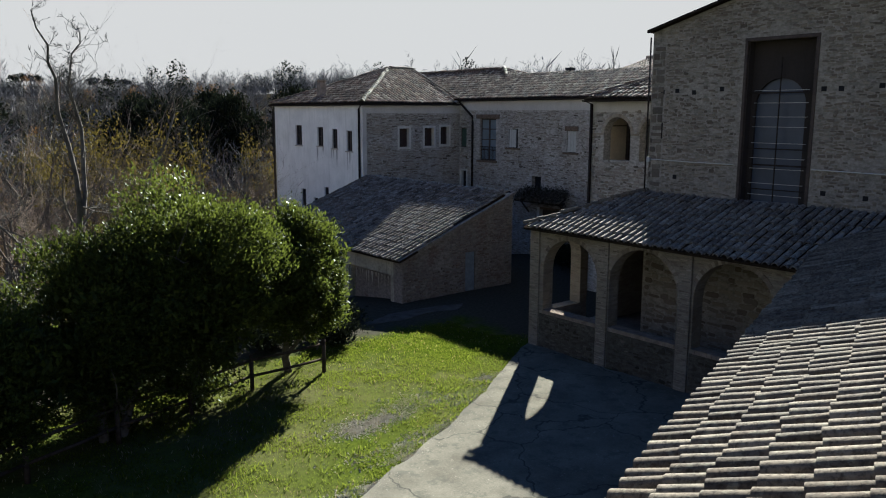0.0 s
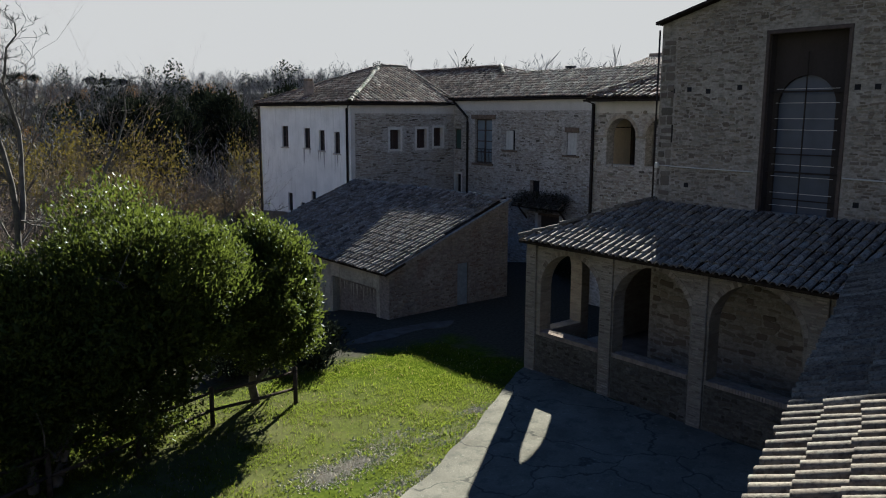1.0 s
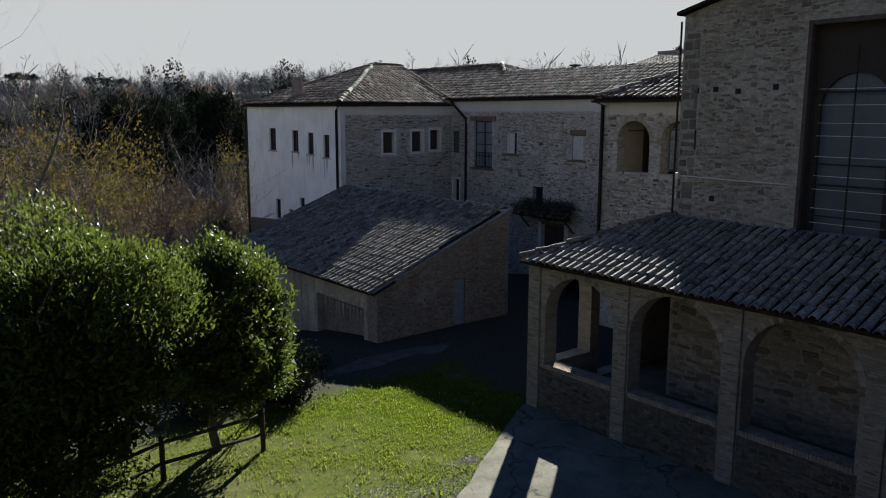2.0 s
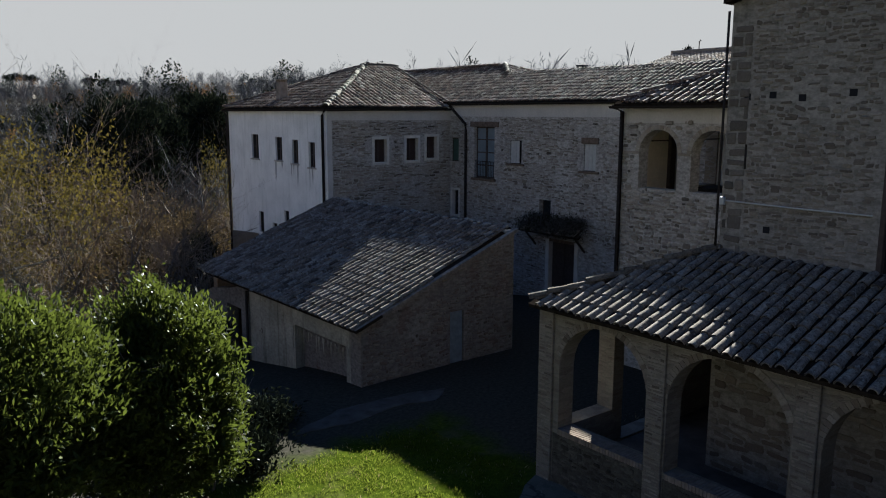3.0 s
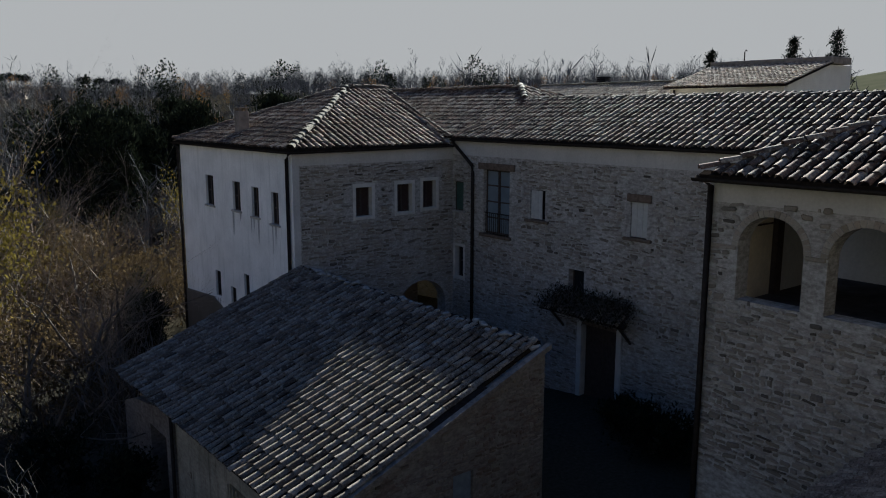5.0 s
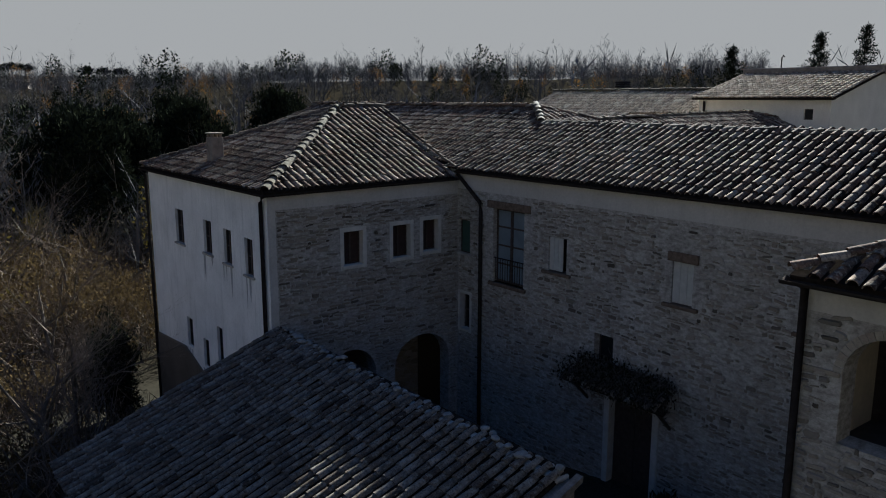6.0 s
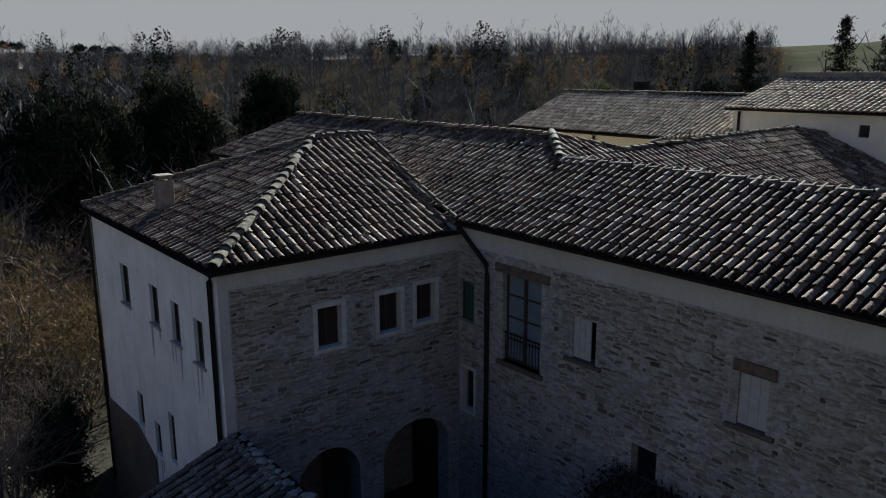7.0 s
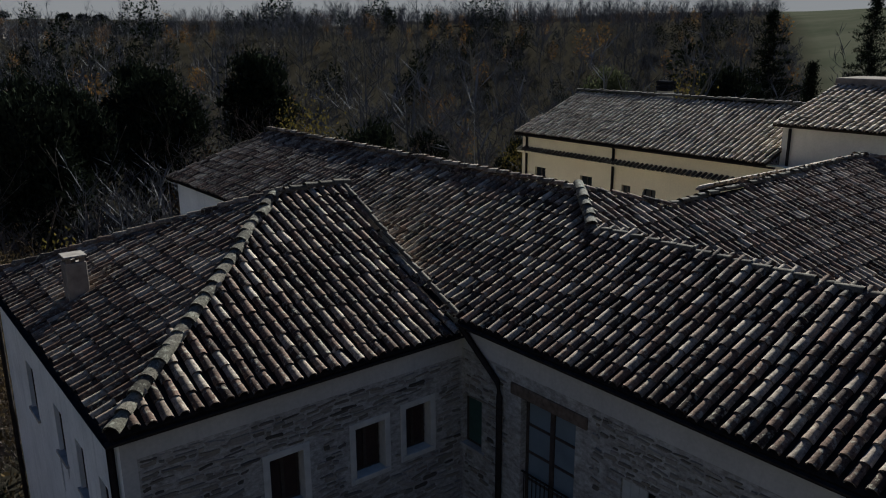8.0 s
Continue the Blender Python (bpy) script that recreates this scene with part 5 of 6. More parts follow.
def bare_tree(seed, height, label, depth=4, leaves=0, leaf=None, stems=1, spread=0.35, group="", thick=0.017, split=(3, 5), least=0.0):
    rng = random.Random(seed)
    rs = np.random.RandomState(seed)
    t = thing("bare_tree" if not leaves else "autumn_tree", label, "tree", group)
    rows = []
    for s in range(stems):
        w = Vector((rng.gauss(0, spread), rng.gauss(0, spread), 1.0))
        branches(rng, (rng.gauss(0, 0.15) * (stems > 1), rng.gauss(0, 0.15) * (stems > 1), -0.4), w, height * 0.46, height * thick / stems ** 0.5, depth, rows, 0.20, split, 0.66)
    rows = [(p, [max(q, least * (1 - 0.5 * i / len(rad))) for i, q in enumerate(rad)], d) for p, rad, d in rows]
    limb_mesh("trunk", [r for r in rows if r[2] >= depth - 1], BARK, t, 7)
    limb_mesh("crown", [r for r in rows if r[2] < depth - 1], TWIG, t, 3)
    if leaves:
        tips = [r[0][-1] for r in rows if r[2] <= 1]
        pick = [tips[i] for i in rs.randint(0, len(tips), leaves // 12)]
        clumps = np.array([(*p, 0, 0, 0.3) for p in pick])
        quads("leaves", *leaf_cloud(rs, clumps, 12, 0.28, 0.075, 0.5), leaf, t, "withered leaves", 0.2)
    return t


def evergreen_tree(seed, label, crown, height, base, bottom, leaf_n, size, name="evergreen_tree", trunks=1, mat=None, group=""):
    """Broad-leaved evergreen: crown (centre offset, radii), leafy almost to the ground."""
    rng, rs = random.Random(seed), np.random.RandomState(seed)
    t = thing(name, label, "tree", group, "", base)
    (cx, cy), (rx, ry) = crown
    cz, rz = (height + bottom) / 2, (height - bottom) / 2
    rows = []
    for k in range(trunks):
        w = Vector((cx * 0.25 + rng.gauss(0, 0.12), cy * 0.25 + rng.gauss(0, 0.12), 1))
        branches(rng, (rng.gauss(0, 0.3) * (trunks > 1), rng.gauss(0, 0.3) * (trunks > 1), -0.2), w, height * 0.55, 0.13, 3, rows, 0.15, (3, 5), 0.6)
    limb_mesh("trunk", [r for r in rows if r[2] >= 1], BARK, t, 7)
    # the crown: several uneven lobes round a dense heart, each set with upright leafy shoots
    full = np.array([rx, ry, rz])
    lobes = 16
    ld = unit(rs.normal(0, 1, (lobes, 3)) + np.array([0, 0, 0.25]))
    lc = np.array([cx, cy, cz]) + ld * full * rs.uniform(0.45, 0.74, (lobes, 1))
    lr = full * rs.uniform(0.26, 0.52, (lobes, 1))
    n = leaf_n // 40
    pick = rs.randint(0, lobes, n)
    d = unit(rs.normal(0, 1, (n, 3)))
    p = lc[pick] + d * lr[pick] * rs.uniform(0.55, 1.06, (n, 1))
    heart = rs.uniform(size=n) < 0.16
    p[heart] = np.array([cx, cy, cz]) + d[heart] * full * rs.uniform(0.1, 0.8, (heart.sum(), 1))
    out = unit((p - np.array([cx, cy, cz])) / full)
    shoot = (rs.uniform(size=n) < 0.35) & (out[:, 2] > 0.05)
    p[shoot] += unit(out[shoot] + np.array([0, 0, 1.6])) * rs.uniform(0.05, 0.34, (shoot.sum(), 1)) * min(1.0, rz / 2)
    p[:, 2] = np.maximum(p[:, 2], 0.25 + 0.3 * rs.uniform(size=n))
    mid, ax, ay = leaf_cloud(rs, np.concatenate([p, out], 1), 40, 0.13 * size / 0.06, size, 0.34)
    inner = np.repeat(heart, 40)
    ax[inner] *= 1.8
    ay[inner] *= 2.2
    quads("crown", mid, ax, ay, mat or EVERGREEN, t, "glossy dark green leaves", 0.25)
    return t


def conifer(seed, label, x, y, z, height, radius):
    rng, rs = random.Random(seed), np.random.RandomState(seed)
    t = thing("conifer", label, "tree", "cedars behind the houses", "", (x, y, z))
    limb_mesh("trunk", [([Vector((0, 0, 0)), Vector((0, 0, height))], [0.28, 0.03], 0)], BARK, t, 7)
    rows, mids = [], []
    for k in range(90):
        h = height * (0.14 + 0.84 * k / 90)
        reach = radius * (1 - (h / height)) * rng.uniform(0.6, 1.15) + 0.15
        a = k * 2.4 + rng.gauss(0, 0.3)
        tip = Vector((math.cos(a) * reach, math.sin(a) * reach, h + reach * rng.uniform(-0.05, 0.25)))
        rows.append(([Vector((0, 0, h)), tip], [0.05, 0.012], 0))
        m = max(3, int(reach * 3.2))
        for q in range(m):
            f = 0.2 + 0.8 * q / (m - 1)
            mids.append((*(Vector((0, 0, h)) * (1 - f) + tip * f), math.cos(a), math.sin(a), 0.1))
    limb_mesh("branchwork", rows, BARK, t, 3)
    quads("crown", *leaf_cloud(rs, np.array(mids), 26, 0.20, 0.19, 0.22), DARK_LEAF, t, "dark needles in flat tiers", 0.2)


# ---- hedge of evergreens along the fence ----
evergreen_tree(11, "round-headed evergreen tree by the end of the fence", ((0.40, -0.35), (1.50, 1.45)), 4.95, (10.62, 20.40, 0), 0.55, 48000, 0.058)
evergreen_tree(12, "large evergreen tree, leafy down to the fence", ((0.0, 0.0), (2.7, 2.4)), 5.75, (7.45, 19.65, 0), 0.05, 96000, 0.066, trunks=2)
evergreen_tree(13, "evergreen tree grown into the fence line", ((0.0, 0.0), (2.0, 1.8)), 5.0, (5.0, 19.0, 0), -0.2, 56000, 0.064, trunks=2)
evergreen_tree(14, "low evergreen shrub tree beyond the fence", ((0.0, 0.0), (1.5, 1.6)), 3.9, (2.7, 18.4, 0), -0.2, 32000, 0.066, trunks=2)
evergreen_tree(15, "low evergreen shrub tree beyond the fence", ((0.0, 0.0), (1.4, 1.3)), 3.5, (0.6, 17.6, 0), 0.4, 8000, 0.08)

evergreen_tree(16, "ivy-grown evergreen shrub by the white wall corner", ((0.0, 0.0), (1.1, 1.6)), 5.6, (22.9, 49.4, -3.6), 0.2, 9000, 0.085, "evergreen_shrub", 1, DARK_LEAF)
# the four low clumps round (13, 24) are added, standing for shaded grass
for x, y, h, r in ((17.3, 34.0, 1.7, 0.8), (16.3, 36.6, 2.4, 1.3), (14.6, 34.6, 1.9, 1.4), (12.6, 32.4, 1.6, 1.3), (11.6, 23.2, 0.7, 1.2), (13.4, 22.6, 0.55, 1.1), (12.6, 25.0, 0.8, 1.4), (14.6, 24.4, 0.6, 1.2), (29.4, 25.6, 1.3, 1.3), (30.2, 27.2, 1.0, 0.9)):
    evergreen_tree(int(x * 10), "dark bramble thicket, partly added to stand for shaded ground", ((0.0, 0.0), (r, r * 1.2)), h, (x, y, ground_z(x, y)), 0.05, 3600, 0.07, "bramble", 1, DARK_LEAF, "brambles by the barn")

# ---- rail fence ----
FENCE_WOOD = plain("fence_wood", (0.040, 0.032, 0.026), 0.92, 0, 0.4, 9.0, 0.004)
FENCE = thing("rail_fence", "dark wooden post and rail fence along the lawn", "fence")
POSTS = [(11.38, 19.66), (9.02, 19.55), (7.0, 18.85), (5.0, 18.15), (2.9, 17.3), (0.8, 16.45), (-1.3, 15.6)]
for x, y in POSTS:
    tube_part("post", [(x, y, -0.2), (x, y, 1.02)], 0.06, FENCE_WOOD, FENCE)
for (x0, y0), (x1, y1) in zip(POSTS, POSTS[1:]):
    for z in (0.42, 0.88):
        tube_part("rail", [(x0, y0, z), ((x0 + x1) / 2, (y0 + y1) / 2, z - 0.02), (x1, y1, z)], 0.042, FENCE_WOOD, FENCE)

# ---- yard surfaces ----
CONC, cnt, cb = mat_base("worn_concrete")
ge = cnt.nodes.new("ShaderNodeNewGeometry")
cp = ge.outputs["Position"]
cc = ramp(cnt, noise_tex(cnt, cp, 0.7, 6.0, 0.65), [(0.3, (0.080, 0.073, 0.057)), (0.5, (0.112, 0.104, 0.082)), (0.72, (0.150, 0.138, 0.108))])
cc = mix(cnt, 0.6, cc, ramp(cnt, noise_tex(cnt, cp, 28.0, 4.0), [(0.3, (0.6, 0.6, 0.6)), (0.7, (1, 1, 1))]), "MULTIPLY")
vor = node(cnt, "ShaderNodeTexVoronoi", Scale=0.35)
vor.feature = "DISTANCE_TO_EDGE"
warp = node(cnt, "ShaderNodeTexNoise", Scale=1.3, Detail=5.0)
cnt.links.new(cp, warp.inputs["Vector"])
wadd = cnt.nodes.new("ShaderNodeVectorMath")
wadd.operation = "ADD"
cnt.links.new(cp, wadd.inputs[0])
cnt.links.new(warp.outputs["Color"], wadd.inputs[1])
cnt.links.new(wadd.outputs[0], vor.inputs["Vector"])
cc = mix(cnt, ramp(cnt, vor.outputs["Distance"], [(0.003, (0.8, 0.8, 0.8)), (0.012, (0, 0, 0))]), cc, (0.03, 0.03, 0.026))
cc = mix(cnt, ramp(cnt, noise_tex(cnt, cp, 2.3, 8.0, 0.75), [(0.52, (0, 0, 0)), (0.60, (0.55, 0.55, 0.55))]), cc, (0.055, 0.055, 0.045))
cc = mix(cnt, ramp(cnt, noise_tex(cnt, cp, 7.0, 6.0, 0.7), [(0.62, (0, 0, 0)), (0.70, (0.6, 0.6, 0.6))]), cc, (0.21, 0.195, 0.16))
cnt.links.new(cc, cb.inputs["Base Color"])
cb.inputs["Roughness"].default_value, cb.inputs["Specular IOR Level"].default_value = 0.95, 0.0
bump(cnt, cb, noise_tex(cnt, cp, 40.0, 4.0), 0.5, 0.01)


def sheet(name, edge, z, material, label, category, thick=0.03, wob=0.12, step=0.35):
    """A thin slab on the ground with an uneven edge."""
    pts = []
    for (x0, y0), (x1, y1) in zip(edge, edge[1:] + edge[:1]):
        n = max(1, int(math.hypot(x1 - x0, y1 - y0) / step))
        for k in range(n):
            x, y = x0 + (x1 - x0) * k / n, y0 + (y1 - y0) * k / n
            q = noise.noise_vector(Vector((x * 1.3, y * 1.3, 0.7))) * wob + noise.noise_vector(Vector((x * 4.1, y * 4.1, 2.7))) * wob * 0.6
            pts.append((x + q.x, y + q.y))
    bm = bmesh.new()
    top = [bm.verts.new((x, y, z)) for x, y in pts]
    low = [bm.verts.new((x, y, z - thick - 0.1)) for x, y in pts]
    bm.faces.new(top)
    for k in range(len(pts)):
        q = (k + 1) % len(pts)
        bm.faces.new((top[k], low[k], low[q], top[q]))
    bmesh.ops.triangulate(bm, faces=[f for f in bm.faces if len(f.verts) > 4])
    return tagged(part(name, bm, material, None), label, category, "", "structure")


YARD_EDGE = [(17.75, 17.75), (15.0, 16.0), (11.85, 14.2), (9.6, 13.2), (7.9, 12.4), (5.0, 11.3), (0.0, 9.4), (-14.0, 4.0), (-14.0, -3.0), (18.3, 7.0), (18.3, 18.0)]
sheet("pavement", YARD_EDGE, 0.022, CONC, "worn cracked concrete yard before the loggia", "pavement")
sheet("path", [(15.0, 23.3), (16.8, 24.1), (19.0, 24.0), (20.2, 23.6), (19.4, 23.0), (18.2, 23.3), (16.6, 23.1)], 0.02, plain("dark_concrete", (0.055, 0.052, 0.046), 0.95, 0, 0.35, 2.0, 0.01), "broken concrete strip along the barn", "path")

GRAVEL = [plain("gravel_" + n, c, 0.9, 0, 0.25, 8.0) for n, c in (("pale", (0.27, 0.245, 0.195)), ("grey", (0.24, 0.23, 0.20)))]


def gravel(name, spots, count, seed, label):
    rs = np.random.RandomState(seed)
    mids = []
    while len(mids) < count:
        cx, cy, rx, ry = spots[rs.randint(len(spots))]
        a, r = rs.uniform(0, 6.283), abs(rs.normal(0, 0.55))
        mids.append((cx + math.cos(a) * r * rx, cy + math.sin(a) * r * ry))
    verts, faces = [], []
    for x, y in mids:
        s, k = rs.uniform(0.012, 0.034), len(verts)
        a = rs.uniform(0, 6.283)
        for q in range(4):
            verts.append((x + math.cos(a + q * 1.57) * s * rs.uniform(0.7, 1.2), y + math.sin(a + q * 1.57) * s, 0.002))
        verts.append((x, y, s * 0.9))
        faces += [(k + q, k + (q + 1) % 4, k + 4) for q in range(4)]
    tagged(mesh_part(name, verts, faces, GRAVEL[0], None), label, "gravel", "", "stuff")


gravel("gravel", [(10.6, 15.6, 1.5, 0.55), (9.8, 15.4, 1.0, 0.6), (11.9, 16.2, 1.2, 0.5), (13.2, 15.7, 1.6, 0.35), (10.2, 13.9, 1.8, 0.4), (8.2, 12.7, 1.2, 0.3), (9.8, 13.4, 1.0, 0.22), (11.6, 14.25, 1.2, 0.3), (13.3, 15.2, 1.2, 0.3), (15.2, 16.3, 1.2, 0.25)], 11000, 3, "pale gravel scattered in a bare lawn patch")


def grass_field(name, count, seed, inside, size, material, label, x0, x1, y0, y1, thin=None):
    rs = np.random.RandomState(seed)
    p = np.stack([rs.uniform(x0, x1, count * 2), rs.uniform(y0, y1, count * 2)], 1)
    keep = [q for q in p if inside(q[0], q[1]) and (thin is None or rs.uniform() < thin(q[0], q[1]))][:count]
    p = np.array(keep)
    n = len(p)
    z = np.array([ground_z(a, b) for a, b in p])
    h = size * rs.uniform(0.5, 1.4, (n, 1))
    way = unit(np.concatenate([rs.normal(0, 0.55, (n, 2)), np.ones((n, 1))], 1))
    side = unit(np.cross(way, rs.normal(0, 1, (n, 3))))
    mid = np.concatenate([p, z[:, None]], 1) + way * h * 0.9
    tagged(quads(name, mid, way * h, side * h * 0.22, material, None, "", 0.1), label, "grass", "", "stuff")


PATCH = [(10.6, 15.6, 1.5, 0.5), (9.8, 15.4, 0.9, 0.5)]


def lawn_in(x, y):
    edge = np.interp(x, [-14, 0, 5, 7.9, 9.6, 11.85, 15, 17.75, 18.3], [4.0, 9.4, 11.3, 12.4, 13.2, 14.2, 16.0, 17.75, 18.2])
    return y > edge + 0.05 and (x < 18.0 or y < 19.0) and y < 22.0 + 0.8 * noise.noise(Vector((x * 0.9, y * 0.9, 5.0)))


def lawn_thin(x, y):
    q = 0.12 + 0.88 * smooth(-0.2, 0.25, noise.noise(Vector((x * 0.8, y * 0.8, 0.3))) + 0.5 * noise.noise(Vector((x * 2.9, y * 2.9, 4.3))))
    for cx, cy, rx, ry in PATCH:
        d = ((x - cx) / rx) ** 2 + ((y - cy) / ry) ** 2
        q *= smooth(0.5, 1.5, d)
    return q


grass_field("lawn_grass", 150000, 21, lawn_in, 0.027, GRASS, "short green winter lawn", 3.0, 20.0, 11.5, 25.0, lawn_thin)
grass_field("grass_tufts", 9000, 24, lawn_in, 0.055, GRASS, "taller grass tufts standing in the lawn", 3.0, 18.0, 11.5, 23.0, lambda x, y: 1.0 if noise.noise(Vector((x * 1.7, y * 1.7, 8.3))) > 0.18 else 0.06)
grass_field("dry_grass", 3500, 22, lawn_in, 0.04, DRY, "withered grass stalks in the lawn", 2.0, 24.0, 11.5, 27.0)
grass_field("weeds", 7000, 23, lambda x, y: y > 24 and not (13 < x < 41 and y < 40) and not (18 < x < 41 and y > 25), 0.12, DRY, "rough winter weeds on the slope", -6.0, 24.5, 24.0, 62.0)

# ---- bare trees and the wood in the valley ----
PALE_BARK = plain("pale_grey_bark", (0.075, 0.070, 0.063), 0.85, 0, 0.4, 5.0, 0.015)


def tall_bare_tree(seed, x, y, label, leaders, reach, least, big=1.25):
    """A bare tree of a few long leaders, thinly set with side limbs and twigs."""
    rng = random.Random(seed)
    t = thing("bare_tree", label, "tree", "", "", (x, y, 0))
    rows = []
    for pts, r0, r1 in leaders:
        pts = [(a * big, b * big, c * big - 1.9) for a, b, c in pts]
        ps = []
        for a, b in zip(pts, pts[1:]):
            for k in range(4):
                ps.append(Vector(a).lerp(Vector(b), k / 4) + Vector((rng.gauss(0, 0.05), rng.gauss(0, 0.05), 0)) * (len(ps) > 0))
        ps.append(Vector(pts[-1]))
        rad = [r0 + (r1 - r0) * i / (len(ps) - 1) for i in range(len(ps))]
        rows.append((ps, rad, 5))
        for i in range(4, len(ps)):
            low = ps[i].z < 4.6
            for _ in range(2):
                a = rng.uniform(0, 6.283)
                way = Vector((math.cos(a), math.sin(a), rng.uniform(-0.1, 0.9)))
                branches(rng, ps[i], way, reach * rng.uniform(0.5, 1.2) * (1.35 if low else 0.6) * (1.25 - i / len(ps)), max(rad[i] * 0.45, least), 3, rows, 0.22, (3, 4) if low else (2, 3), 0.62, 0.08)
    rows = [(p, [max(q, least * (1 - 0.4 * i / len(rad))) for i, q in enumerate(rad)], d) for p, rad, d in rows]
    limb_mesh("trunk", [r for r in rows if r[2] == 5], PALE_BARK, t, 7)
    limb_mesh("crown", [r for r in rows if r[2] < 5], PALE_BARK, t, 3)
    return t


tall_bare_tree(31, 6.1, 23.0, "tall bare tree with pale grey limbs", [
    ([(0.35, 0.30, -0.3), (0.1, 0.0, 3.4), (-0.35, -0.25, 5.6), (-0.7, -0.55, 8.3), (-1.15, -0.95, 9.6)], 0.13, 0.014),
    ([(-0.28, -0.2, 5.4), (-0.1, 0.1, 7.3), (-0.35, 0.0, 8.4), (-0.1, -0.3, 9.3)], 0.07, 0.016),
    ([(0.1, 0.0, 3.2), (0.75, -0.3, 5.2), (1.5, -0.6, 7.0), (1.75, -0.8, 8.3)], 0.07, 0.014),
    ([(0.0, 0.0, 3.0), (-1.2, 0.5, 4.4), (-2.2, 1.0, 5.9)], 0.07, 0.012),
    ([(0.1, 0.0, 2.7), (1.3, -0.8, 3.5), (2.4, -1.5, 3.9)], 0.06, 0.010),
    ([(0.1, 0.0, 2.8), (2.6, 0.6, 3.7), (5.6, 1.45, 4.3)], 0.045, 0.008),
    ([(0.1, 0.1, 3.5), (1.1, -0.7, 4.5), (2.4, -1.6, 5.0)], 0.06, 0.010),
    ([(0.0, 0.0, 2.5), (-1.5, 0.9, 3.1), (-3.2, 2.0, 3.5)], 0.06, 0.010)], 1.9, 0.006)
walnut2 = bare_tree(36, 8.5, "bare spreading tree below the lawn", 5, spread=0.35, thick=0.011, split=(3, 5), least=0.005)
walnut2.location = (10.2, 30.5, -1.6)
KINDS = [
    bare_tree(41, 9.0, "bare grey winter tree in the valley wood", 4, group="valley wood", thick=0.012),
    bare_tree(42, 11.0, "bare many-stemmed tree in the valley wood", 4, stems=3, spread=0.3, group="valley wood", thick=0.012, split=(2, 4)),
    bare_tree(43, 8.0, "tree with withered orange-brown leaves", 4, 2600, BROWN_LEAF, group="valley wood", thick=0.012),
    bare_tree(44, 7.0, "thin bare thicket of upright stems", 3, stems=6, spread=0.22, group="valley wood", thick=0.014),
    bare_tree(45, 8.5, "tree with thin yellow-green leaves", 4, 1500, YELLOW_LEAF, group="valley wood", thick=0.012),
]
HOLM = evergreen_tree(51, "dark evergreen oak in the valley wood", ((0, 0), (3.6, 3.6)), 11.5, (0, 0, 0), 1.2, 10000, 0.22, "evergreen_oak", 2, DARK_LEAF, "dark evergreens")
rng = random.Random(77)


def clear_of_houses(x, y):
    return not (22.8 < x < 43.5 and 15 < y < 59.5) and not (16.5 < x < 26 and 22 < y < 38.5) and not (46 < x < 66 and 28 < y < 58) and not (y < 29 and x < 24) and not (-8 < x < 15 and y < 31)


spots = [(6.0, 32.5, 1), (9.5, 34.0, 3), (3.0, 33.0, 1), (12.5, 36.0, 3), (15.5, 38.5, 1), (8.0, 37.0, 1), (11.5, 39.5, 4), (18.8, 39.8, 3), (0.0, 31.8, 3), (-2.0, 36.0, 2), (6.5, 41.0, 2), (-6.0, 36.5, 3), (2.0, 29.5, 0), (-2.5, 27.5, 1), (6.5, 33.5, 1),  (-5.0, 32.0, 0), (17.0, 41.0, 0), (0.5, 34.5, 3), (4.0, 39.0, 2), (20.5, 45.5, 1), (22.0, 50.5, 3), (21.3, 48.6, 3), (17.5, 43.5, 2), (14.0, 42.5, 4), (18.5, 52.0, 2), (12.0, 47.0, 2), (5.5, 36.0, 1), (23.0, 55.0, 3), (16.0, 57.0, 0), (8.0, 44.0, 2), (20.0, 60.0, 2), (2.0, 40.0, 0), (24.5, 62.0, 1), (26.0, 58.5, 3), (49.4, 77.0, 1), (54.0, 78.0, 2), (57.5, 80.0, 4), (66.0, 74.0, 1), (44.0, 74.0, 0), (61.0, 76.5, 0), (70.0, 76.0, 3)]
while len(spots) < 75:
    f, r = rng.uniform(33, 66), rng.uniform(-34, -9)
    x, y = 0.629 * f + 0.777 * r, 0.777 * f - 0.629 * r
    if clear_of_houses(x, y) and not (x > 12 and y < 50):
        spots.append((x, y, rng.choice((0, 1, 1, 3, 3, 2, 4))))
while len(spots) < 97:
    f = rng.uniform(56, 92)
    r = -(f - 30) * rng.uniform(0.34, 0.68)
    x, y = 0.629 * f + 0.777 * r, 0.777 * f - 0.629 * r
    if clear_of_houses(x, y):
        spots.append((x, y, rng.choice((2, 4, 2, 0, 1))))
while len(spots) < 150:
    f, r = rng.uniform(42, 125), rng.uniform(-70, 60)
    x, y = 0.629 * f + 0.777 * r, 0.777 * f - 0.629 * r
    if clear_of_houses(x, y) and r < 0.55 * f:
        spots.append((x, y, rng.choice((0, 1, 1, 2, 2, 3, 3, 4, 0))))
for i, (x, y, k) in enumerate(spots):
    s = rng.uniform(0.8, 1.25) * (1.5 if 41 <= i < 75 else 1.3 if 75 <= i < 97 else 1.0)
    if r_h := (x > 40 and y > 70):
        s *= 0.95
    copy_thing(KINDS[k], pose(x, y, ground_z(x, y) - 0.1, 0, 0, rng.uniform(0, 360)) @ Matrix.Diagonal((s, s, s, 1)))
for k in KINDS:
    k.location = (rng.uniform(0, 6), 60 + rng.uniform(0, 8), -7.2)
OAKS = [(100, -36, 1.0), (105, -41, 1.1), (110, -37, 1.0), (117, -45, 1.1), (121, -32, 1.1), (130, -38, 1.1), (140, -26, 1.1)]
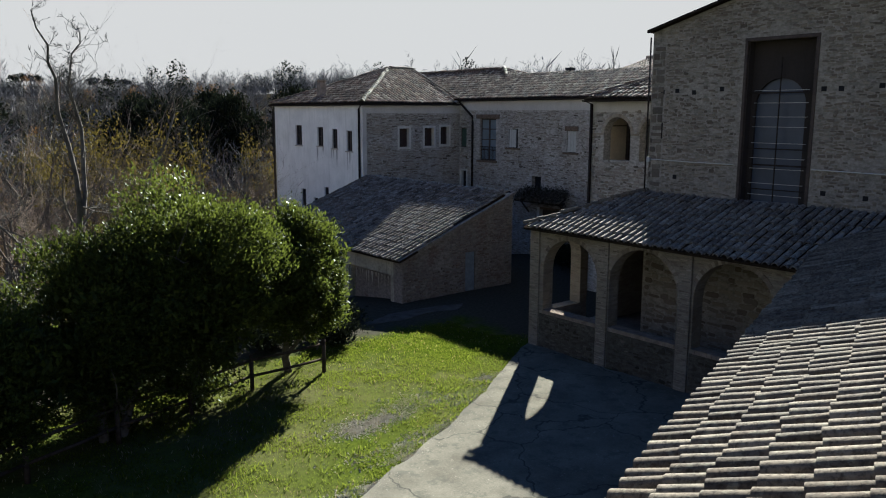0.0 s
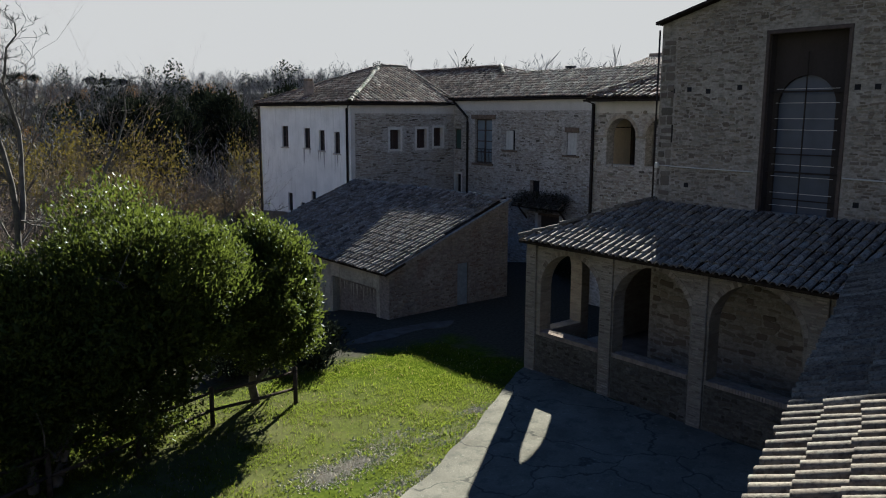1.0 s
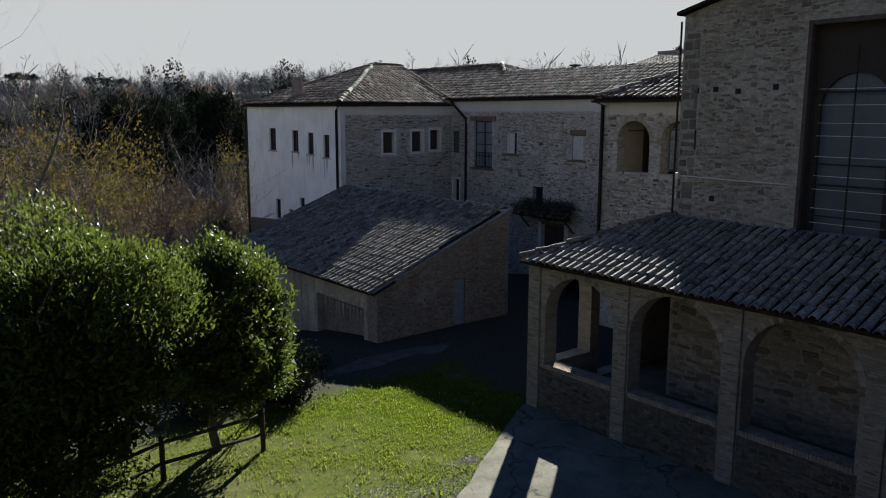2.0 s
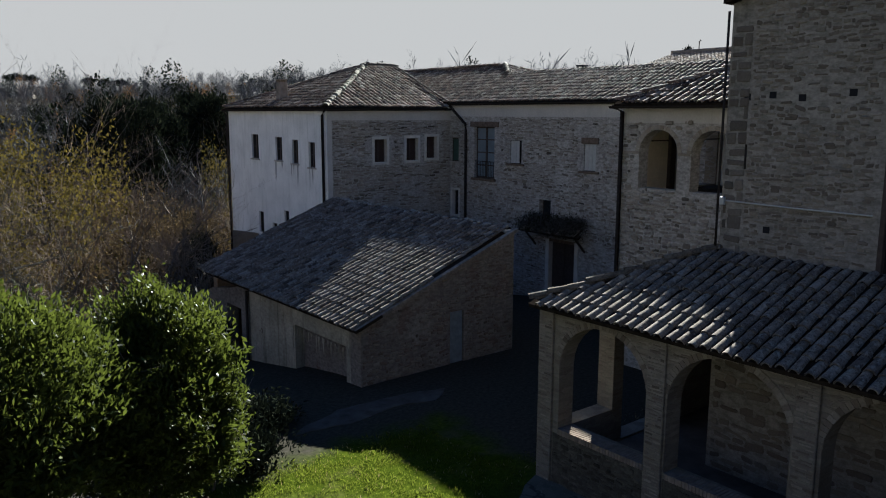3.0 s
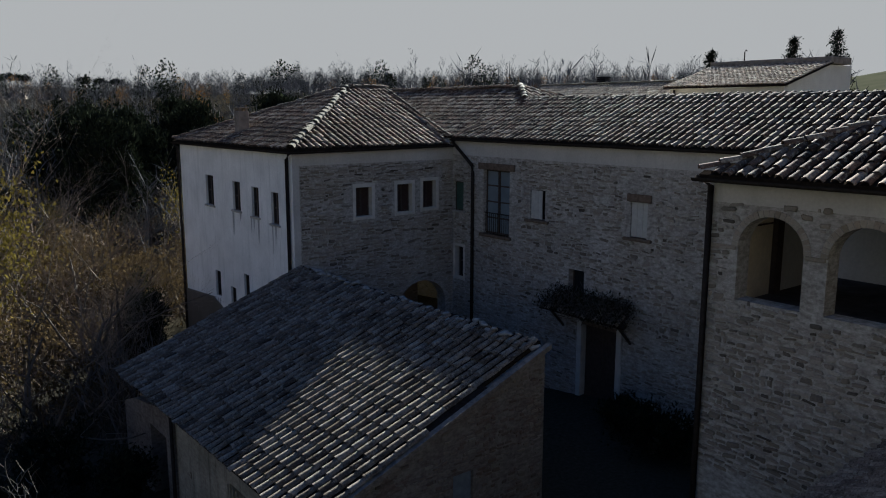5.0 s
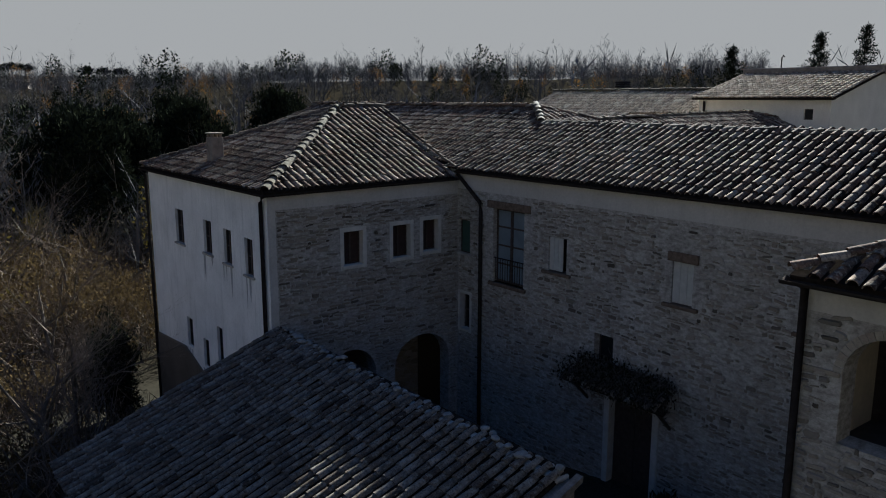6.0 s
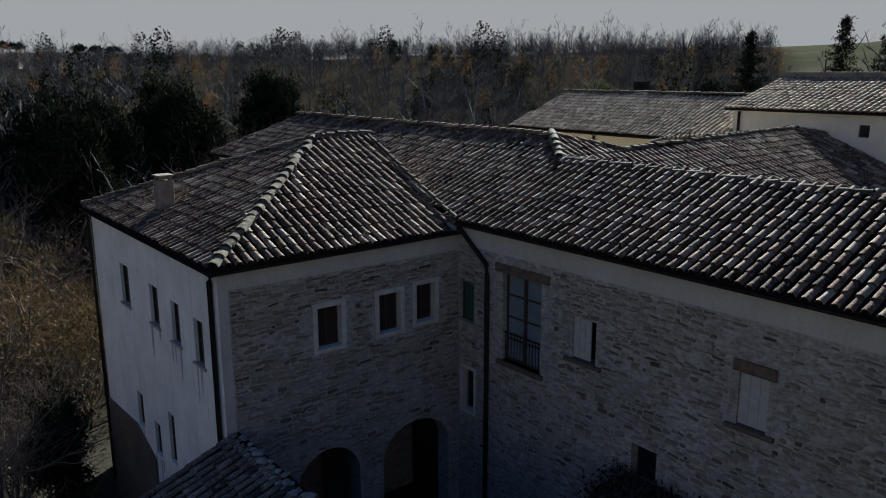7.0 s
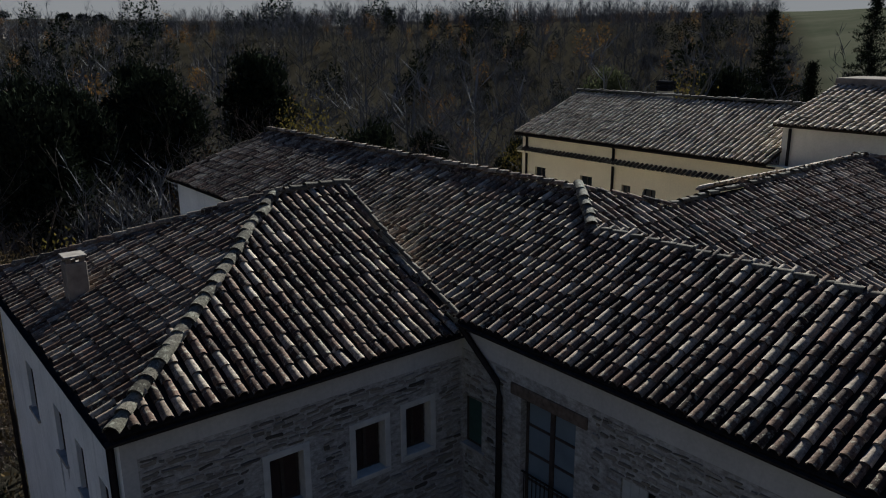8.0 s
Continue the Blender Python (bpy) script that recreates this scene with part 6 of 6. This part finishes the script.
for k, (f, r, wide) in enumerate(OAKS):
    x, y = 0.629 * f + 0.777 * r, 0.777 * f - 0.629 * r
    g = ground_z(x, y)
    s = (11.3 + (f - 100) * 0.09 + rng.uniform(-1, 1) - g) / 11.8
    m = pose(x, y, g - 0.3, 0, 0, rng.uniform(0, 360)) @ Matrix.Diagonal((s * 0.85 * wide, s * 0.85 * wide, s, 1))
    if k:
        copy_thing(HOLM, m)
    else:
        first_oak = m
for k, x, y, top, tall in ((2, 60.0, 86.5, 14.2, 8.0), (2, 60.5, 83.0, 12.0, 8.0), (0, 62.0, 98.0, 14.0, 8.5), (0, 62.0, 72.5, 11.5, 8.5), (4, 58.0, 90.0, 10.5, 8.0), (0, 71.4, 81.2, 9.5, 8.0), (1, 56.0, 86.0, 11.0, 9.5), (0, 52.5, 92.0, 11.0, 8.0), (2, 49.0, 86.0, 8.5, 7.4), (1, 75.0, 88.0, 8.5, 9.5), (4, 82.5, 68.5, 12.0, 8.0)):
    s = (top - ground_z(x, y)) / tall
    copy_thing(KINDS[k], pose(x, y, ground_z(x, y) - 0.1, 0, 0, 47 * k) @ Matrix.Scale(s, 4))
for x, y, top in ((50.0, 68.5, 10.2), (62.5, 80.0, 7.5), (70.0, 76.0, 6.5), (90.0, 68.0, 10.0), (85.0, 65.0, 13.0)):
    s = (top - ground_z(x, y)) / 11.8
    copy_thing(HOLM, pose(x, y, ground_z(x, y) - 0.3, 0, 0, x * 7) @ Matrix.Diagonal((s * 0.8, s * 0.8, s, 1)))
OLIVE = leaf_mat("olive_leaf", (0.018, 0.022, 0.011), (0.075, 0.078, 0.040), 0.7, 0.2)
evergreen_tree(53, "round grey-green evergreen behind the yellow house", ((0, 0), (3.3, 3.1)), 12.4 - ground_z(72, 68.2), (72.0, 68.2, ground_z(72, 68.2)), 2.0, 16000, 0.15, "evergreen_tree", 2, OLIVE)
copy_thing(KINDS[4], pose(79.2, 63.8, ground_z(79.2, 63.8), 0, 0, 40) @ Matrix.Scale(1.3, 4))
HOLM.matrix_basis = first_oak
conifer(61, "tall dark cedar with tiered branches", 94.4, 66.8, ground_z(94.4, 66.8), 16.8 - ground_z(94.4, 66.8), 6.2)
conifer(62, "tall dark cedar with tiered branches", 99.0, 59.5, ground_z(99, 59.5), 18.0 - ground_z(99, 59.5), 5.2)
conifer(63, "tall dark cedar with tiered branches", 104.0, 57.0, ground_z(104, 57), 19.0 - ground_z(104, 57), 5.4)
conifer(64, "slim dark cypress-like conifer", 90.5, 60.5, ground_z(90.5, 60.5), 12.0 - ground_z(90.5, 60.5), 2.0)

# ---- distant wood: one mass of small trees ----
def far_tree(seed, limbs=11, twigs=6):
    """A bare tree of height one: trunk, rising limbs and fine twigs, each a slim blade."""
    rs = np.random.RandomState(seed)
    mid, ax, ay = [], [], []

    def blade(a, b, w):
        side = unit(np.cross(b - a, rs.normal(0, 1, 3))[None])[0]
        mid.append((a + b) / 2), ax.append((b - a) / 2), ay.append(side * w)

    foot, top = np.zeros(3), np.array([rs.normal(0, 0.06), rs.normal(0, 0.06), 0.86])
    blade(foot, top, 0.014)
    for k in range(limbs):
        f = 0.06 + 0.86 * (k + rs.uniform(0, 1)) / limbs
        p = top * f
        q = rs.uniform(0, 6.283)
        reach = (0.42 - 0.26 * f) * rs.uniform(0.6, 1.2)
        e = p + np.array([math.cos(q) * reach, math.sin(q) * reach, rs.uniform(0.16, 0.34) * (1.15 - 0.4 * f)])
        blade(p, e, 0.0065)
        for _ in range(twigs):
            g = p + (e - p) * rs.uniform(0.3, 1.0)
            blade(g, g + np.array([rs.normal(0, 0.07), rs.normal(0, 0.07), rs.uniform(0.03, 0.16)]), 0.0042)
    return np.array(mid), np.array(ax), np.array(ay)


FAR_TREES = [far_tree(300 + k) for k in range(6)]


def far_wood(name, count, seed, where, height, material, blades, label, wide, solid=False):
    rs = np.random.RandomState(seed)
    mids, ax, ay = [], [], []
    n = 0
    while n < count:
        f = 95 + 330 * rs.uniform() ** 1.15
        r = rs.uniform(-0.72, 0.68) * (f + 40)
        x, y = 0.629 * f + 0.777 * r, 0.777 * f - 0.629 * r
        if not where(f, r, x, y):
            continue
        n += 1
        z, h = ground_z(x, y), height * rs.uniform(0.4, 1.05) * (1.6 if rs.uniform() < 0.09 else 1.0)
        if solid:
            d = unit(rs.normal(0, 1, (blades, 3)))
            p = d * rs.uniform(0.5, 1.05, (blades, 1)) * np.array([wide * h, wide * h, h * 0.46]) + np.array([x, y, z + h * 0.55])
            w = unit(d + rs.normal(0, 0.5, (blades, 3)))
            sd = unit(np.cross(w, rs.normal(0, 1, (blades, 3))))
            k = rs.uniform(0.5, 1.1, (blades, 1)) * h * 0.042
            mids.append(p), ax.append(w * k), ay.append(sd * k * 0.6)
        else:
            m, a, b = FAR_TREES[rs.randint(len(FAR_TREES))]
            q = rs.uniform(0, 6.283)
            turn = np.array([[math.cos(q), -math.sin(q), 0], [math.sin(q), math.cos(q), 0], [0, 0, 1]]).T
            grow = np.array([h * wide, h * wide, h])
            mids.append((m * grow) @ turn + np.array([x, y, z])), ax.append((a * grow) @ turn), ay.append((b * h) @ turn)
    tagged(quads(name, np.concatenate(mids), np.concatenate(ax), np.concatenate(ay), material, None, "", 0.0), label, "wood", "", "stuff")


def open_field(f, r):
    return r > 0.36 * f and f > 150


far_wood("bare_wood", 3000, 81, lambda f, r, x, y: not open_field(f, r), 10.5, HAZED_WOOD, 0, "distant bare winter wood on the slope", 1.0)
far_wood("ridge_wood", 1500, 84, lambda f, r, x, y: not open_field(f, r) and 330 < f < 425, 8.0, HAZED_WOOD, 0, "bare winter trees along the crest of the hill", 0.8)
far_wood("crest_scrub", 420, 86, lambda f, r, x, y: not open_field(f, r) and 340 < f < 415, 4.5, HAZED_WOOD, 150, "low leafless scrub along the crest of the hill", 0.6, True)
far_wood("ridge_evergreens", 150, 85, lambda f, r, x, y: not open_field(f, r) and 300 < f < 400 and r < 20 and noise.noise(Vector((x * 0.03, y * 0.03, 2))) > -0.1, 9.0, DARK_LEAF, 300, "dark evergreens along the crest of the hill", 0.30, True)
far_wood("russet_wood", 260, 82, lambda f, r, x, y: not open_field(f, r), 7.5, RUSSET_LEAF, 130, "russet-leaved trees among the distant wood", 0.24, True)
far_wood("evergreen_wood", 300, 83, lambda f, r, x, y: not open_field(f, r) and noise.noise(Vector((x * 0.02, y * 0.02, 9))) > 0.05 and f < 290, 8.5, DARK_LEAF, 300, "dark evergreen trees in the distant wood", 0.28, True)


SCRUB = plain("scrub_twig", (0.082, 0.066, 0.052), 0.9, 0, 0.4, 0.6)


def undergrowth(count, seed):
    rs = np.random.RandomState(seed)
    mids, ax, ay = [], [], []
    n = 0
    while n < count:
        f, r = rs.uniform(26, 105), rs.uniform(-62, 45)
        x, y = 0.629 * f + 0.777 * r, 0.777 * f - 0.629 * r
        if not clear_of_houses(x, y) or y < (31.5 if x < 14 else 41):
            continue
        n += 1
        b, h = 34, rs.uniform(0.8, 2.6)
        t = rs.uniform(0.1, 1, (b, 1))
        w = unit(np.concatenate([rs.normal(0, 0.6, (b, 2)), np.ones((b, 1))], 1))
        mids.append(np.array([x, y, ground_z(x, y)]) + np.concatenate([rs.normal(0, 0.55 * h, (b, 2)), h * t * 0.8], 1))
        ax.append(w * rs.uniform(0.1, 0.38, (b, 1)) * h)
        ay.append(unit(np.cross(w, rs.normal(0, 1, (b, 3)))) * rs.uniform(0.008, 0.03, (b, 1)))
    tagged(quads("undergrowth", np.concatenate(mids), np.concatenate(ax), np.concatenate(ay), SCRUB, None), "brown leafless undergrowth of the valley wood", "undergrowth", "", "stuff")


undergrowth(3800, 91)


# dry creeper over the door canopy
rs = np.random.RandomState(5)
creeper = thing("dry_creeper", "dry brown creeper grown over the door canopy", "plant")
cl = np.array([(x, y, z + 0.1, 0, 0, 0.4) for x, y, z in CREEPER_AT])
quads("stem_tangle", *leaf_cloud(rs, cl, 40, 0.16, 0.13, 0.08), BARK, creeper)
quads("leaves", *leaf_cloud(rs, cl, 40, 0.17, 0.05, 0.5), DARK_LEAF, creeper)

# ---- far off on the skyline: umbrella pines and low houses ----
def umbrella_pine(seed, x, y, top, spread):
    rs = np.random.RandomState(seed)
    g = ground_z(x, y)
    t = thing("umbrella_pine", "far umbrella pine with a flat dark crown", "tree", "pines on the skyline", "", (x, y, g))
    h = top - g
    limb_mesh("trunk", [([Vector((0, 0, -0.5)), Vector((0.2, 0.1, h * 0.5)), Vector((0.4, 0.0, h * 0.85))], [0.4, 0.32, 0.2], 0)], BARK, t, 6)
    d = unit(rs.normal(0, 1, (60, 3)))
    p = d * rs.uniform(0.4, 1.0, (60, 1)) * np.array([spread, spread, h * 0.14]) + np.array([0.4, 0, h * 0.86])
    quads("crown", *leaf_cloud(rs, np.concatenate([p, d], 1), 24, 0.45, 0.42, 0.4), DARK_LEAF, t, "", 0.2)


for k, (x, y, top, spread) in enumerate(((83.8, 430.7, 26.4, 4.6), (90.5, 429.5, 26.0, 4.2), (116.0, 424.0, 25.2, 3.8), (123.0, 422.4, 24.8, 3.4), (130.0, 420.0, 24.6, 3.6))):
    umbrella_pine(200 + k, x, y, top, spread)


def far_house(x, y, turn, wide, deep, eave, label, flat=False):
    g = ground_z(x, y)
    h = thing("distant_house", label, "house", "houses on the skyline", "", (x, y, g))
    h.rotation_euler = (0, 0, radians(turn))
    top = eave - g
    box_part("wall", (-wide / 2, -deep / 2, -1.0), (wide / 2, deep / 2, top), CHIM, h)
    rise = 0.4 if flat else deep * 0.18
    mesh_part("roof", [(-wide / 2 - 0.4, -deep / 2 - 0.4, top), (wide / 2 + 0.4, -deep / 2 - 0.4, top), (wide / 2 + 0.4, deep / 2 + 0.4, top), (-wide / 2 - 0.4, deep / 2 + 0.4, top), (-wide / 2 - 0.4, 0, top + rise), (wide / 2 + 0.4, 0, top + rise)], [(0, 1, 5, 4), (2, 3, 4, 5), (0, 4, 3), (1, 2, 5), (3, 2, 1, 0)], TILE_FLAT, h)
    # windows as near-black boxes, the dark inside painted on
    for k in range(int(wide / 3)):
        c = -wide / 2 + 1.5 + k * 3.0
        box_part("window", (c - 0.5, -deep / 2 - 0.03, top - 2.4), (c + 0.5, -deep / 2 + 0.1, top - 1.0), DARK, h)


far_house(238.0, 279.5, -39, 11.5, 9.0, ground_z(238.0, 279.5) + 3.4, "far long house among the trees on the skyline", True)
far_house(81.0, 408.0, -20, 14.0, 8.0, ground_z(81.0, 408.0) + 3.0, "far pale house below the pines")
far_house(99.0, 412.0, -30, 9.0, 7.0, ground_z(99.0, 412.0) + 3.0, "far pale house below the pines")
sap = bare_tree(37, 5.4, "slim bare sapling behind the fence", 3, spread=0.15, thick=0.008, split=(3, 5), least=0.008)
sap.location = (12.3, 21.9, -0.1)

# ---- stones and bricks of the walls, nearest stretches as single pieces ----
facing(MAIN, part_of(MAIN, "facade"), "x", 31.45, 22.35, 37.1, -0.3, 7.84, [(*w, 0) for w in MAIN_WINDOWS.values()] + [(*MAIN_DOOR, 0), (33.6, 35.7, 4.8, 7.8, 0), (27.6, 28.6, 5.5, 7.1, 0), (24.05, 25.0, 5.5, 7.1, 0)], PIECE_WALL, lambda s, z: s > 28.5 and z > 4.6, seed=3, drop=0.26, run=(0.09, 0.36), rise=(0.06, 0.15), gap=0.026, proud=(0.012, 0.042))
facing(WING, part_of(WING, "front_wall"), "y", 37.2, 24.62, 31.4, -0.6, 7.66, [(a - 0.14, b + 0.14, c - 0.14, d + 0.14, 0) for a, b, c, d in FRONT_WINDOWS] + [(26.15, 28.0, -0.5, 2.05, 0.9), (28.75, 31.05, -0.5, 2.0, 0.95)], PIECE_WALL, lambda s, z: z > 4.6, seed=4, drop=0.06, run=(0.12, 0.46), rise=(0.055, 0.14), gap=0.02, proud=(0.012, 0.045))
facing(GALLERY, part_of(GALLERY, "front_wall"), "x", 26.15, 15.6, 22.2, 2.0, 7.80, [(a - 0.15, b + 0.15, c, d, r + 0.15) for a, b, c, d, r in GAL_ARCHES], PIECE_WALL, lambda s, z: z > 3.6, seed=5, drop=0.06, run=(0.10, 0.36), rise=(0.06, 0.15), gap=0.02, proud=(0.014, 0.05))
facing(CHURCH, part_of(CHURCH, "gable_wall"), "x", 21.07, 7.1, 15.02, 4.9, 10.9, [(10.2, 12.46, 5.0, 9.84, 0)] + [(y - 0.1, y + 0.1, z - 0.1, z + 0.1, 0) for y, z in HOLES], PIECE_CHURCH, lambda s, z: s > 12.0 and z < 7.5, run=(0.08, 0.28), rise=(0.05, 0.115), gap=0.014, seed=6, drop=0.10, proud=(0.006, 0.018), top=lambda s: 11.2 - abs(s - 11.3) * 0.265)
facing(LOGGIA, part_of(LOGGIA, "arcade"), "x", 18.35, 8.9, 17.94, 1.22, 3.86, [(a - 0.02, b + 0.02, z0 - 0.12, z1, r + 0.05) for a, b, z0, z1, r in LOG_ARCHES] + [(y - 0.21, y + 0.21, -1, 5, 0) for y in (17.78, 14.94, 12.08, 9.2)], PIECE_BRICK, lambda s, z: s > 14.0 and z > 1.2, name="brick", rough=0.05, run=(0.20, 0.30), rise=(0.062, 0.075), proud=(0.003, 0.009), gap=0.012, drop=0.10, seed=7)
for k, p in enumerate([o for o in LOGGIA.children if o.name.split(".")[0] == "pilaster"]):
    y = (17.78, 14.94, 12.08, 9.2)[k]
    facing(LOGGIA, p, "x", 18.28, y - 0.19, y + 0.19, 0.0, 3.86, [], PIECE_BRICK, lambda s, z: False, name="brick", rough=0.05, run=(0.17, 0.28), rise=(0.062, 0.075), proud=(0.003, 0.009), gap=0.012, drop=0.06, seed=20 + k)
facing(BARN, part_of(BARN, "gable_wall"), "y", 25.32, 18.45, 24.5, -0.9, 4.1, [(21.78, 22.36, -0.3, 1.75, 0)], PIECE_BARN, lambda s, z: True, seed=8, drop=0.35, top=lambda s: barn_z(s) - 0.05)
facing(CHURCH, part_of(CHURCH, "gable_wall"), "x", 21.07, 8.0, 15.45, 0.4, 4.85, [], PIECE_CHURCH, lambda s, z: False, run=(0.2, 0.5), rise=(0.12, 0.22), seed=9, drop=0.2)
facing(CHURCH, part_of(CHURCH, "gable_wall"), "x", 21.07, 15.04, 15.50, 4.9, 10.0, [], QUOIN, lambda s, z: True, name="quoin", run=(0.24, 0.46), rise=(0.16, 0.28), seed=12, drop=0.04, rough=0.12, proud=(0.01, 0.025))
facing(LOGGIA, part_of(LOGGIA, "arcade"), "x", 18.343, 8.9, 17.94, -0.1, 1.12, [(y - 0.21, y + 0.21, -1, 5, 0) for y in (17.78, 14.94, 12.08, 9.2)], PIECE_BASE, lambda s, z: s > 15, run=(0.10, 0.30), rise=(0.06, 0.14), seed=13, drop=0.10, proud=(0.01, 0.03))


def arch_ring(parent, axis, pos, h, n, depth, material, out=-1):
    """Bricks on edge round the head of an opening, each a piece."""
    q0, q1, _, z1, rise = h
    mid, half = (q0 + q1) / 2, (q1 - q0) / 2
    rng = random.Random(int(q0 * 100))
    for k in range(n):
        ring = []
        for f, r in ((0.06, 0.0), (0.94, 0.0), (0.94, depth), (0.06, depth)):
            a = math.pi * (k + f) / n
            ring.append((mid - math.cos(a) * (half + r), z1 + math.sin(a) * (rise + r)))
        d = rng.uniform(0.008, 0.020)
        pts = [(pos - 0.004 * out, s, z) if axis == "x" else (s, pos - 0.004 * out, z) for s, z in ring] + [(pos + out * d, s, z) if axis == "x" else (s, pos + out * d, z) for s, z in ring]
        mesh_part("arch_brick", pts, [(0, 1, 5, 4), (1, 2, 6, 5), (2, 3, 7, 6), (3, 0, 4, 7), (4, 5, 6, 7)], material, parent)


for h in GAL_ARCHES:
    arch_ring(part_of(GALLERY, "front_wall"), "x", 26.15, h, 21, 0.14, ARCH_BRICK)
for h in LOG_ARCHES:
    arch_ring(part_of(LOGGIA, "arcade"), "x", 18.35, h, 38, 0.13, PIECE_BRICK)
for a, b in ((15.7, 16.47), (17.93, 18.31), (19.75, 20.15), (21.58, 22.15)):
    box_part("impost", (26.11, a, 6.78), (26.148, b, 6.86), ARCH_BRICK, part_of(GALLERY, "front_wall"), "thin brick impost band", 0.008)

place_single_tiles()
place_single_stones()
